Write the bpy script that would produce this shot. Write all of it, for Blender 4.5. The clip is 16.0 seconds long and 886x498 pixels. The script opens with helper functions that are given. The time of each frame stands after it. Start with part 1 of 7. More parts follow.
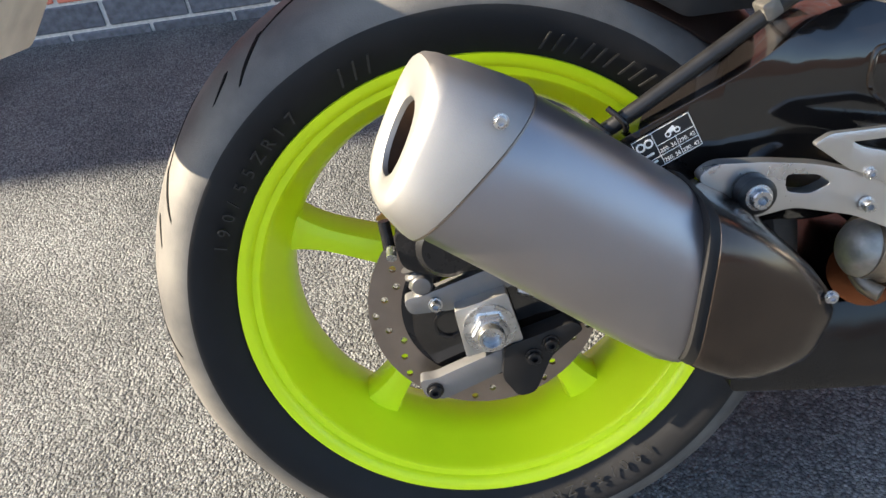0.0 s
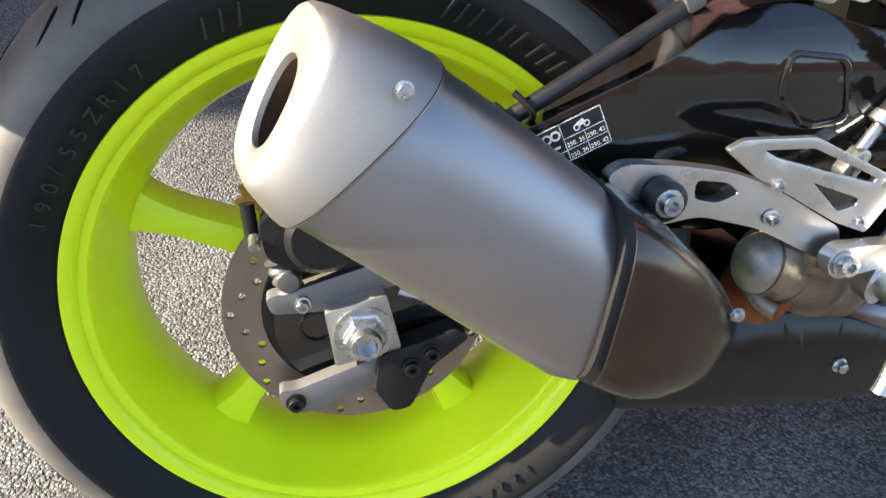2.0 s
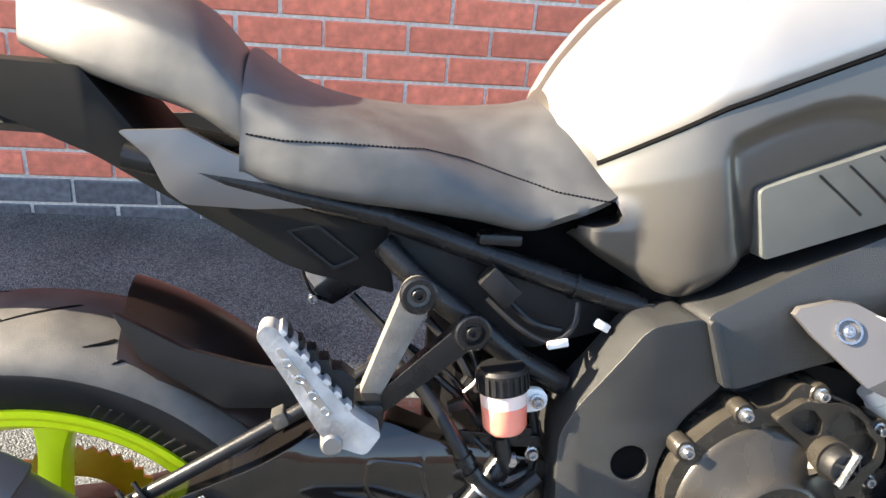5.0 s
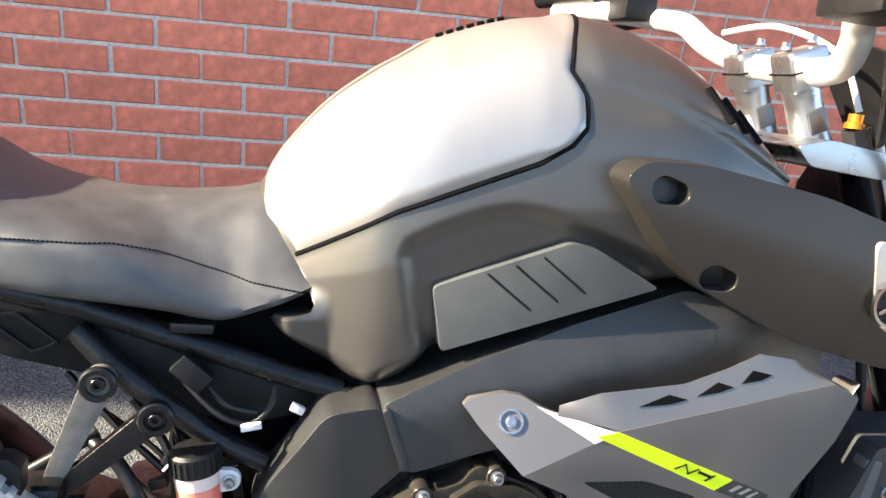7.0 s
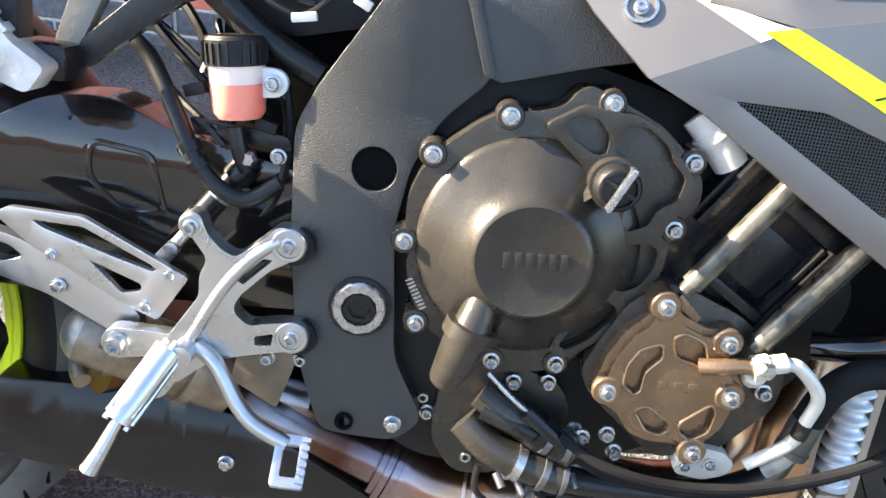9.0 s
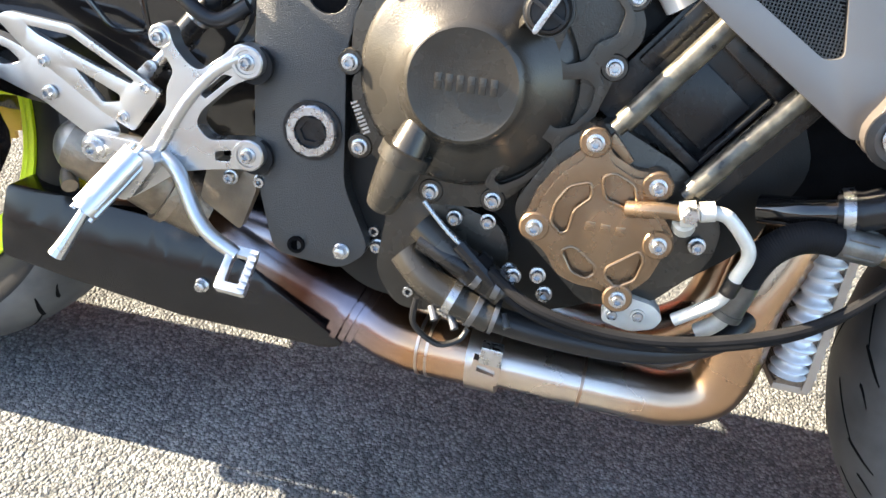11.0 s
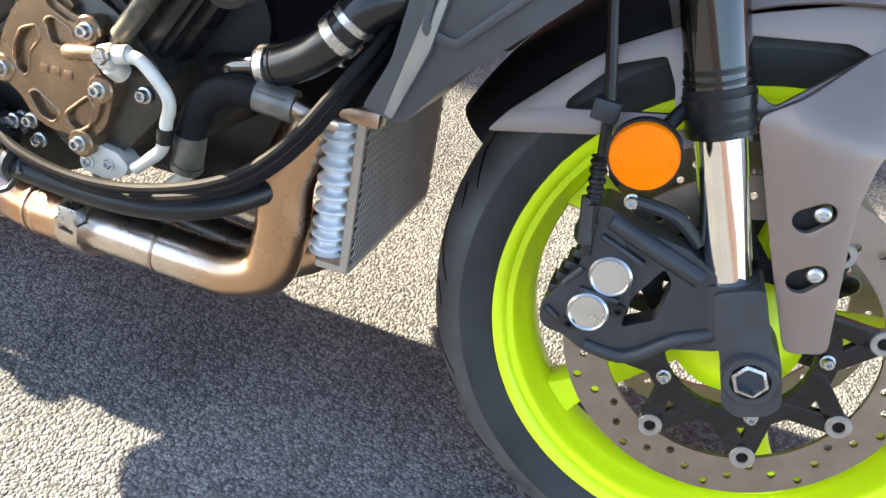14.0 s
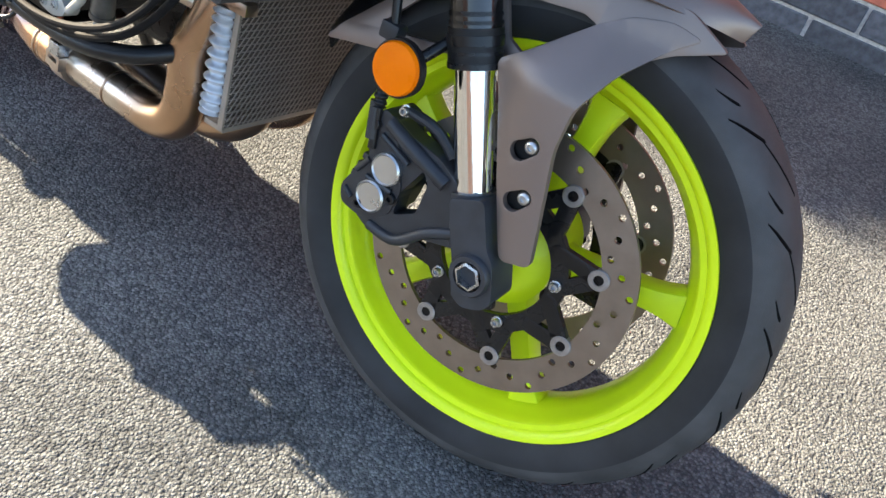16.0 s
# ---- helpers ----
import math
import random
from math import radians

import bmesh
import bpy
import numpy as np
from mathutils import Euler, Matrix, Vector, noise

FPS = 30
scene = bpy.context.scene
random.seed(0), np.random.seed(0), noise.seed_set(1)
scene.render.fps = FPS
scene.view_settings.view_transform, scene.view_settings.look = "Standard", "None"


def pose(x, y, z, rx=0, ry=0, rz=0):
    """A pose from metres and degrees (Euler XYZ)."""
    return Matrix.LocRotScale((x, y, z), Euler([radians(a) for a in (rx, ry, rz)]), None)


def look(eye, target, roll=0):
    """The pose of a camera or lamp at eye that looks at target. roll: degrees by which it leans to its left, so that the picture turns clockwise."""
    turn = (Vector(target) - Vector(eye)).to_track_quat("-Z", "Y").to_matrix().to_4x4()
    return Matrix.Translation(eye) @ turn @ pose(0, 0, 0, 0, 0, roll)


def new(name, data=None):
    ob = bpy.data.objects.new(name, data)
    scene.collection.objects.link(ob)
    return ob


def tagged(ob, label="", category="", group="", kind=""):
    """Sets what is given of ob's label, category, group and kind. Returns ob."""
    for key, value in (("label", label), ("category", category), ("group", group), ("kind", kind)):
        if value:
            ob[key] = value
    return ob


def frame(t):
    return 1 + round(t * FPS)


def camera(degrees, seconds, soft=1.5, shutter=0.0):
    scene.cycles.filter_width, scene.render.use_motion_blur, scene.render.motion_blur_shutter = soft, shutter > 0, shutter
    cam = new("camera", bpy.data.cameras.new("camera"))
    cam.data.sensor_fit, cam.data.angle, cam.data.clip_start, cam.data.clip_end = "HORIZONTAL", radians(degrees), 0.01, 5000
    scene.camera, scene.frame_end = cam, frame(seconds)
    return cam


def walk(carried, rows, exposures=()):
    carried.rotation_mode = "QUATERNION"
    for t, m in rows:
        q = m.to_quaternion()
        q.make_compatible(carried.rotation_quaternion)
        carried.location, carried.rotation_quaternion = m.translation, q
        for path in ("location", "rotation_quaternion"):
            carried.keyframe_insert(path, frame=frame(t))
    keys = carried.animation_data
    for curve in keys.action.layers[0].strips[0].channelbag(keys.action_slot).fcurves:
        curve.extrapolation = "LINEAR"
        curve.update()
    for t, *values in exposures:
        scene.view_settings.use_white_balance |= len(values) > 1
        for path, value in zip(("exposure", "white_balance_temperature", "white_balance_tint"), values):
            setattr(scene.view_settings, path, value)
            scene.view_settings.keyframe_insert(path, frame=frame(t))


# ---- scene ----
cam = camera(58.8, 16.0)
PATH = [
    (0, (-0.019, -0.645, 0.865), (-0.054, 0.927, -0.372), -8.7),
    (0.5, (-0.062, -0.703, 0.848), (0.008, 0.866, -0.39), -7.7),
    (1, (-0.068, -0.726, 0.862), (0.085, 0.839, -0.374), -5.4),
    (1.5, (-0.06, -0.677, 0.834), (0.106, 0.877, -0.413), -1.4),
    (2, (-0.037, -0.575, 0.811), (0.299, 0.942, -0.447), 3.0),
    (2.5, (-0.071, -0.545, 0.81), (0.489, 0.874, -0.483), 8.3),
    (3, (-0.054, -0.54, 0.834), (0.469, 0.92, -0.429), 8.3),
    (3.5, (0.043, -0.561, 0.906), (0.478, 1.029, -0.225), 8.5),
    (4, (0.121, -0.575, 0.971), (0.496, 1.106, -0.046), 7.1),
    (4.2, (0.142, -0.58, 0.995), (0.497, 1.134, 0.027), 6.8),
    (6.3, (0.468, -0.786, 1.162), (0.741, 1.004, 0.313), 4.5),
    (6.5, (0.471, -0.781, 1.175), (0.795, 1.003, 0.331), 5.6),
    (7, (0.516, -0.694, 1.183), (0.921, 1.07, 0.332), 7.9),
    (7.5, (0.575, -0.635, 1.118), (0.99, 1.102, 0.218), 8.8),
    (8, (0.614, -0.653, 1.01), (0.919, 1.08, 0.062), 8.3),
    (8.5, (0.61, -0.66, 0.921), (0.756, 1.057, -0.095), 8.0),
    (9, (0.608, -0.667, 0.866), (0.653, 1.028, -0.195), 7.8),
    (9.2, (0.605, -0.672, 0.845), (0.607, 1.014, -0.232), 7.6),
    (11.3, (0.793, -0.722, 0.801), (0.593, 0.875, -0.386), 8.6),
    (11.5, (0.818, -0.708, 0.793), (0.626, 0.889, -0.396), 8.9),
    (12, (0.87, -0.66, 0.768), (0.674, 0.912, -0.453), 9.1),
    (12.5, (0.941, -0.62, 0.788), (0.705, 0.942, -0.439), 9.7),
    (13, (1.049, -0.625, 0.799), (0.686, 0.925, -0.411), 9.3),
    (13.5, (1.158, -0.641, 0.788), (0.728, 0.875, -0.444), 8.8),
    (14, (1.271, -0.656, 0.802), (0.872, 0.851, -0.451), 8.5),
    (14.5, (1.366, -0.681, 0.844), (1.003, 0.832, -0.412), 9.2),
    (15, (1.464, -0.643, 0.822), (1.11, 0.851, -0.459), 13.4),
    (15.5, (1.551, -0.638, 0.844), (1.068, 0.762, -0.499), 16.0),
    (16, (1.66, -0.653, 0.896), (0.955, 0.633, -0.464), 13.4),
]
walk(cam, [(t, look(eye, target, roll)) for t, eye, target, roll in PATH], exposures=[(0.0, 2.36, 6450, 10), (1.0, 2.3, 6450, 10), (2.0, 2.5, 6500, 10), (3.5, 2.45, 6500, 10), (4.2, 2.85, 6500, 10), (7.0, 2.6, 6500, 10), (8.0, 3.0, 6350, 10), (9.0, 3.1, 6500, 10), (12.5, 3.38, 6750, 10), (14.5, 3.15, 6900, 10), (16.0, 2.72, 6650, 10)])

# the motorcycle's own frame: x forward, z up its mid-plane, leaning on its side stand
BIKE = Matrix(((0.9995, -0.0097, 0.0295, -0.0102), (0.0025, 0.972, 0.235, -0.0849), (-0.031, -0.2349, 0.9715, 0.0292), (0, 0, 0, 1)))

# ---- light ----
SUN = Vector((-1.92, 0.156, 1.0)).normalized()
world = bpy.data.worlds.new("sky")
scene.world = world
world.use_nodes = True
wn = world.node_tree.nodes
sky = wn.new("ShaderNodeTexSky")
sky.sky_type, sky.sun_disc = "NISHITA", False
sky.sun_elevation = math.asin(SUN.z)
sky.sun_rotation = math.atan2(SUN.x, SUN.y)
world.node_tree.links.new(sky.outputs[0], wn["Background"].inputs[0])
wn["Background"].inputs[1].default_value = 0.085
sun = new("sun", bpy.data.lights.new("sun", "SUN"))
sun.data.energy, sun.data.angle, sun.data.color = 5.0, radians(0.53), (1.0, 0.85, 0.63)
sun.matrix_world = look(SUN * 20, (0, 0, 0))


# ---- materials ----
def mat(name, col, rough=0.5, metal=0.0, var=0.12, vs=25.0, bump=0.0, bs=400.0, coat=0.0, rv=0.08, col2=None, fine=0.06, spec=0.5):
    m = bpy.data.materials.new(name)
    m.use_nodes = True
    n, l = m.node_tree.nodes, m.node_tree.links
    b = n["Principled BSDF"]
    tc = n.new("ShaderNodeTexCoord")
    big = n.new("ShaderNodeTexNoise")
    big.inputs["Scale"].default_value, big.inputs["Detail"].default_value = vs, 6
    small = n.new("ShaderNodeTexNoise")
    small.inputs["Scale"].default_value, small.inputs["Detail"].default_value = bs, 3
    for t in (big, small):
        l.new(tc.outputs["Object"], t.inputs["Vector"])
    ramp = n.new("ShaderNodeValToRGB")
    ramp.color_ramp.elements[0].position, ramp.color_ramp.elements[1].position = 0.32, 0.70
    c2 = col2 or tuple(min(1, c * (1 + var)) for c in col)
    ramp.color_ramp.elements[0].color = (*[c * (1 - var) for c in col], 1)
    ramp.color_ramp.elements[1].color = (*c2, 1)
    l.new(big.outputs["Fac"], ramp.inputs["Fac"])
    mix = n.new("ShaderNodeMix")
    mix.data_type, mix.blend_type = "RGBA", "OVERLAY"
    mix.inputs[0].default_value = fine
    l.new(ramp.outputs["Color"], mix.inputs[6])
    l.new(small.outputs["Color"], mix.inputs[7])
    l.new(mix.outputs[2], b.inputs["Base Color"])
    mr = n.new("ShaderNodeMapRange")
    mr.inputs["To Min"].default_value, mr.inputs["To Max"].default_value = max(0.02, rough - rv), min(1, rough + rv)
    l.new(big.outputs["Fac"], mr.inputs["Value"])
    l.new(mr.outputs["Result"], b.inputs["Roughness"])
    b.inputs["Metallic"].default_value = metal
    b.inputs["Coat Weight"].default_value = coat
    b.inputs["Specular IOR Level"].default_value = spec
    if bump:
        bp = n.new("ShaderNodeBump")
        bp.inputs["Strength"].default_value, bp.inputs["Distance"].default_value = bump, 0.001
        l.new(small.outputs["Fac"], bp.inputs["Height"])
        l.new(bp.outputs["Normal"], b.inputs["Normal"])
    return m


RUBBER = mat("tyre_rubber", (0.010, 0.010, 0.011), 0.6, 0, 0.3, 14, 0.2, 900, spec=0.25)
TREAD = mat("dusty_tread_rubber", (0.073, 0.073, 0.075), 0.58, 0, 0.35, 16, 0.3, 700, col2=(0.120, 0.114, 0.106), spec=0.35)
SIDEWALL = mat("grey_sidewall_rubber", (0.030, 0.030, 0.031), 0.6, 0, 0.3, 14, 0.2, 900, spec=0.25)
TREAD_FRONT = mat("worn_tread_rubber", (0.062, 0.060, 0.059), 0.6, 0, 0.35, 16, 0.3, 700, spec=0.35)
LIME = mat("lime_paint", (0.72, 0.90, 0.012), 0.36, 0, 0.05, 8, 0.04, 700, coat=0.1, spec=0.35)
TITAN = mat("brushed_titanium", (0.315, 0.298, 0.308), 0.37, 0.9, 0.07, 9, 0.08, 1400)
TIP = mat("satin_aluminium", (0.250, 0.248, 0.249), 0.50, 0.82, 0.06, 12, 0.12, 900)
GLOSSBLACK = mat("gloss_black_metal", (0.008, 0.007, 0.007), 0.13, 0.0, 0.25, 12, 0.0, 600, coat=0.6, rv=0.03)
BLACK = mat("satin_black_metal", (0.010, 0.010, 0.011), 0.27, 0.0, 0.25, 30, 0.08, 900, spec=0.35)
PEG = mat("weathered_aluminium", (0.36, 0.36, 0.365), 0.44, 0.55, 0.5, 28, 0.5, 260, col2=(0.62, 0.62, 0.63))
PLASTIC = mat("black_plastic", (0.0095, 0.0095, 0.0105), 0.38, 0, 0.2, 30, 0.35, 1500, spec=0.3)
UNDERSIDE = mat("dull_black_plastic", (0.008, 0.0075, 0.007), 0.62, 0, 0.25, 30, 0.3, 1200, spec=0.2)
FRAME = mat("grained_frame_cover", (0.0215, 0.0222, 0.023), 0.36, 0, 0.15, 20, 0.7, 900, spec=0.6)
FENDER = mat("matt_warm_grey_mudguard_paint", (0.235, 0.185, 0.163), 0.36, 0.6, 0.05, 10, 0.03, 2500)
GREY = mat("matt_grey_metallic_paint", (0.118, 0.112, 0.105), 0.31, 0.7, 0.05, 10, 0.03, 2500)
SILVER = mat("matt_silver_paint", (0.37, 0.357, 0.344), 0.31, 0.6, 0.04, 10, 0.03, 2500)
PANEL = mat("matt_warm_grey_paint", (0.168, 0.161, 0.158), 0.35, 0.65, 0.04, 10, 0.03, 2500)
SEAT = mat("black_vinyl", (0.066, 0.066, 0.067), 0.37, 0, 0.2, 40, 0.5, 1500, spec=0.7)
# black shield: the brown it mirrors is put into its base colour
SHIELD = mat("gloss_metal_brown_reflection", (0.075, 0.060, 0.052), 0.18, 0.85, 0.15, 10, 0.03, 600)
ENGINE = mat("black_engine_paint", (0.050, 0.045, 0.038), 0.27, 0.5, 0.18, 30, 0.2, 700)
BRONZE = mat("bronze_engine_paint", (0.225, 0.152, 0.094), 0.27, 0.75, 0.1, 40, 0.12, 900)
ALU = mat("anodised_aluminium", (0.52, 0.525, 0.53), 0.29, 0.95, 0.05, 30, 0.1, 1500)
STEEL = mat("zinc_steel", (0.46, 0.465, 0.475), 0.28, 0.95, 0.15, 150, 0.1, 1500)
CHROME = mat("hard_chrome", (0.78, 0.77, 0.75), 0.1, 1.0, 0.02, 20)
def heat(name, stops, x0, x1, rough):
    """Bare steel tinted by heat in bands along the bike."""
    m = mat(name, (0.5, 0.4, 0.35), rough, 1.0, 0.15, 9, 0.08, 500)
    n, l = m.node_tree.nodes, m.node_tree.links
    b = n["Principled BSDF"]
    tc, sep, wob = n.new("ShaderNodeTexCoord"), n.new("ShaderNodeSeparateXYZ"), n.new("ShaderNodeTexNoise")
    wob.inputs["Scale"].default_value = 18
    rng, add, ramp = n.new("ShaderNodeMapRange"), n.new("ShaderNodeMath"), n.new("ShaderNodeValToRGB")
    rng.inputs["From Min"].default_value, rng.inputs["From Max"].default_value = x0, x1
    add.operation, add.inputs[1].default_value = "MULTIPLY_ADD", 0.10
    l.new(tc.outputs["Object"], sep.inputs[0])
    l.new(tc.outputs["Object"], wob.inputs["Vector"])
    l.new(sep.outputs[0], rng.inputs["Value"])
    l.new(wob.outputs["Fac"], add.inputs[0])
    l.new(rng.outputs["Result"], add.inputs[2])
    l.new(add.outputs[0], ramp.inputs["Fac"])
    e = ramp.color_ramp.elements
    e[0].position, e[0].color = stops[0][0], (*stops[0][1], 1)
    e[1].position, e[1].color = stops[-1][0], (*stops[-1][1], 1)
    for t, c in stops[1:-1]:
        e.new(t).color = (*c, 1)
    mix = n.new("ShaderNodeMix")
    mix.data_type, mix.blend_type = "RGBA", "OVERLAY"
    mix.inputs[0].default_value = 0.35
    l.new(ramp.outputs["Color"], mix.inputs[6])
    l.new(b.inputs["Base Color"].links[0].from_socket, mix.inputs[7])
    l.new(mix.outputs[2], b.inputs["Base Color"])
    return m


EXHAUST = mat("heat_tinted_steel", (0.42, 0.28, 0.20), 0.30, 1.0, 0.2, 9, 0.08, 500, col2=(0.68, 0.63, 0.58))
DISC = mat("brake_disc_steel", (0.26, 0.215, 0.18), 0.36, 0.85, 0.1, 40, 0.15, 1500)
FERRULE = mat("crimped_ferrule_metal", (0.15, 0.145, 0.135), 0.38, 0.7, 0.25, 60, 0.4, 300)
CABLE = mat("black_cable_sheath", (0.009, 0.009, 0.010), 0.62, 0, 0.2, 60, 0.1, 900, spec=0.1)
HOSE = mat("rubber_hose", (0.010, 0.010, 0.011), 0.34, 0, 0.2, 60, 0.15, 900, spec=0.38)
ORANGE = mat("amber_reflector", (1.0, 0.20, 0.0), 0.3, 0, 0.05, 60, 0.6, 700, spec=0.12)
WHITE = mat("white_plastic", (0.72, 0.71, 0.69), 0.4, 0, 0.05, 40)
REDFLUID = mat("red_brake_fluid_reservoir", (0.90, 0.17, 0.10), 0.3, 0, 0.08, 24, col2=(0.93, 0.36, 0.27), coat=0.3)
CORE = mat("radiator_core", (0.17, 0.135, 0.11), 0.45, 0.5, 0.3, 200, 0.3, 900)
BRIGHT = mat("bare_aluminium", (0.66, 0.68, 0.71), 0.4, 0.6, 0.08, 60, 0.1, 900)
GOLD = mat("gold_plated_steel", (0.55, 0.38, 0.12), 0.3, 0.9, 0.1, 40)
# near-black: the shade of gaps and recesses put into the colour; also print
DARK = mat("near_black_shade_and_print", (0.0035, 0.0035, 0.004), 0.7, 0, 0.4, 40, 0.3, 500, spec=0.05)


# ---- mesh helpers ----
def part(name, bm, material, parent, label="", m=None, smooth=35):
    me = bm
    if not isinstance(bm, bpy.types.Mesh):
        bmesh.ops.recalc_face_normals(bm, faces=bm.faces)
        me = bpy.data.meshes.new(name)
        bm.to_mesh(me)
        bm.free()
        if smooth:
            for p in me.polygons:
                p.use_smooth = True
            me.set_sharp_from_angle(angle=radians(smooth))
        me.materials.append(material)
    ob = new(name, me)
    ob.parent = parent
    if m is not None:
        ob.matrix_local = m
    if label:
        ob["label"] = label
    return ob


def rounded(pts, r, n=4):
    """The outline with its corners rounded."""
    out, k = [], len(pts)
    for i in range(k):
        p, a, b = Vector(pts[i]), Vector(pts[i - 1]), Vector(pts[(i + 1) % k])
        d = min(r, (a - p).length * 0.45, (b - p).length * 0.45)
        s, e = p + (a - p).normalized() * d, p + (b - p).normalized() * d
        for j in range(n + 1):
            t = j / n
            out.append(tuple(s * (1 - t) ** 2 + p * 2 * t * (1 - t) + e * t ** 2))
    return out


def circle(cx, cz, r, n=24, a0=0.0):
    return [(cx + r * math.cos(a0 + 2 * math.pi * i / n), cz + r * math.sin(a0 + 2 * math.pi * i / n)) for i in range(n)]


def plate(outline, y0, y1, bevel=0.0, holes=(), seg=2, skew=None, cuts=0.0):
    """A flat shape in x and z, from y0 (outer side, towards the viewer) to y1, with holes through it. skew(x, z): added to y; cuts: the step at which it is sliced, so that it can curve."""
    bm = bmesh.new()
    edges = []
    for loop in (outline, *holes):
        vs = [bm.verts.new((x, y0, z)) for x, z in loop]
        edges += [bm.edges.new((vs[i - 1], vs[i])) for i in range(len(vs))]
    faces = bmesh.ops.triangle_fill(bm, use_beauty=True, edges=edges)["geom"]
    faces = [f for f in faces if isinstance(f, bmesh.types.BMFace)]
    ext = bmesh.ops.extrude_face_region(bm, geom=faces)["geom"]
    bmesh.ops.translate(bm, verts=[v for v in ext if isinstance(v, bmesh.types.BMVert)], vec=(0, y1 - y0, 0))
    bmesh.ops.recalc_face_normals(bm, faces=bm.faces)
    if bevel:
        es = [e for e in bm.edges if len(e.link_faces) == 2 and all(abs(v.co.y - y0) < 1e-6 for v in e.verts) and e.calc_face_angle() > 0.8]
        bmesh.ops.bevel(bm, geom=es, offset=bevel, segments=seg, affect="EDGES", profile=0.6, clamp_overlap=True)
    if cuts:
        for axis in (0, 2):
            lo, hi = min(v.co[axis] for v in bm.verts), max(v.co[axis] for v in bm.verts)
            for k in range(1, int((hi - lo) / cuts)):
                co, no = [0, 0, 0], [0, 0, 0]
                co[axis], no[axis] = lo + cuts * k + 0.00037, 1
                bmesh.ops.bisect_plane(bm, geom=bm.verts[:] + bm.edges[:] + bm.faces[:], dist=1e-5, plane_co=co, plane_no=no)
    if skew:
        for v in bm.verts:
            v.co.y += skew(v.co.x, v.co.z)
    return bm


def lathe(profile, n=48, axis="y", closed=False):
    """A turned shape: (radius, height) pairs, the height running to -y (towards the viewer), z or x."""
    bm = bmesh.new()
    rings = []
    for r, h in profile:
        ring = []
        for i in range(n):
            a = 2 * math.pi * i / n
            c, s = r * math.cos(a), r * math.sin(a)
            ring.append(bm.verts.new({"y": (c, -h, s), "z": (c, s, h), "x": (h, c, s)}[axis]))
        rings.append(ring)
    if closed:
        rings.append(rings[0])
    for a, b in zip(rings, rings[1:]):
        for i in range(n):
            bm.faces.new((a[i - 1], a[i], b[i], b[i - 1]))
    if not closed:
        for ring, r in ((rings[0], profile[0][0]), (rings[-1], profile[-1][0])):
            if r > 1e-4:
                bm.faces.new(ring)
    bmesh.ops.remove_doubles(bm, verts=bm.verts, dist=1e-5)
    return bm


def spline(pts, n=8):
    """A smooth line through the points."""
    pts = [Vector(p) for p in pts]
    out = []
    for i in range(len(pts) - 1):
        a, b, c, d = pts[max(i - 1, 0)], pts[i], pts[i + 1], pts[min(i + 2, len(pts) - 1)]
        for j in range(n):
            t = j / n
            out.append(0.5 * ((2 * b) + (c - a) * t + (2 * a - 5 * b + 4 * c - d) * t * t + (3 * b - a - 3 * c + d) * t ** 3))
    out.append(pts[-1])
    return out


def tube(pts, r, n=14, smooth=8, r1=None, ribs=0, rib=0.0):
    """A round bar or hose along the points; r1: radius at the end; ribs: rings along it."""
    line = spline(pts, smooth) if smooth else [Vector(p) for p in pts]
    if ribs:
        line = spline(pts, max(smooth, ribs * 10 // (len(pts) - 1)))
    bm = bmesh.new()
    rings, up = [], None
    for i, p in enumerate(line):
        d = (line[min(i + 1, len(line) - 1)] - line[max(i - 1, 0)]).normalized()
        if up is None:
            up = d.orthogonal().normalized()
        up = (up - d * up.dot(d)).normalized()
        side = d.cross(up)
        t = i / (len(line) - 1)
        q = r + ((r1 if r1 is not None else r) - r) * t
        if ribs:
            q += rib * math.cos(t * ribs * 2 * math.pi)
        rings.append([bm.verts.new(p + (up * math.cos(2 * math.pi * k / n) + side * math.sin(2 * math.pi * k / n)) * q) for k in range(n)])
    for a, b in zip(rings, rings[1:]):
        for k in range(n):
            bm.faces.new((a[k - 1], a[k], b[k], b[k - 1]))
    bm.faces.new(rings[0])
    bm.faces.new(rings[-1])
    return bm


def box(x0, x1, y0, y1, z0, z1, bevel=0.0, seg=2):
    bm = bmesh.new()
    bmesh.ops.create_cube(bm, size=1)
    for v in bm.verts:
        v.co = ((x0 + x1) / 2 + v.co.x * (x1 - x0), (y0 + y1) / 2 + v.co.y * (y1 - y0), (z0 + z1) / 2 + v.co.z * (z1 - z0))
    if bevel:
        bmesh.ops.bevel(bm, geom=bm.edges[:], offset=bevel, segments=seg, affect="EDGES", profile=0.6)
    return bm


def loft(sections, cap=True):
    """Joins rings of points of equal count."""
    bm = bmesh.new()
    rings = [[bm.verts.new(p) for p in s] for s in sections]
    for a, b in zip(rings, rings[1:]):
        for k in range(len(a)):
            bm.faces.new((a[k - 1], a[k], b[k], b[k - 1]))
    if cap:
        bm.faces.new(rings[0])
        bm.faces.new(rings[-1])
    return bm


def grid(f, nu, nv):
    """A surface patch f(u, v) -> point, u and v from 0 to 1."""
    bm = bmesh.new()
    g = [[bm.verts.new(f(i / nu, j / nv)) for j in range(nv + 1)] for i in range(nu + 1)]
    for i in range(nu):
        for j in range(nv):
            bm.faces.new((g[i][j], g[i + 1][j], g[i + 1][j + 1], g[i][j + 1]))
    return bm


def thick(bm, d):
    """Gives a sheet the thickness d."""
    bmesh.ops.recalc_face_normals(bm, faces=bm.faces)
    bmesh.ops.solidify(bm, geom=bm.faces[:], thickness=d)
    return bm


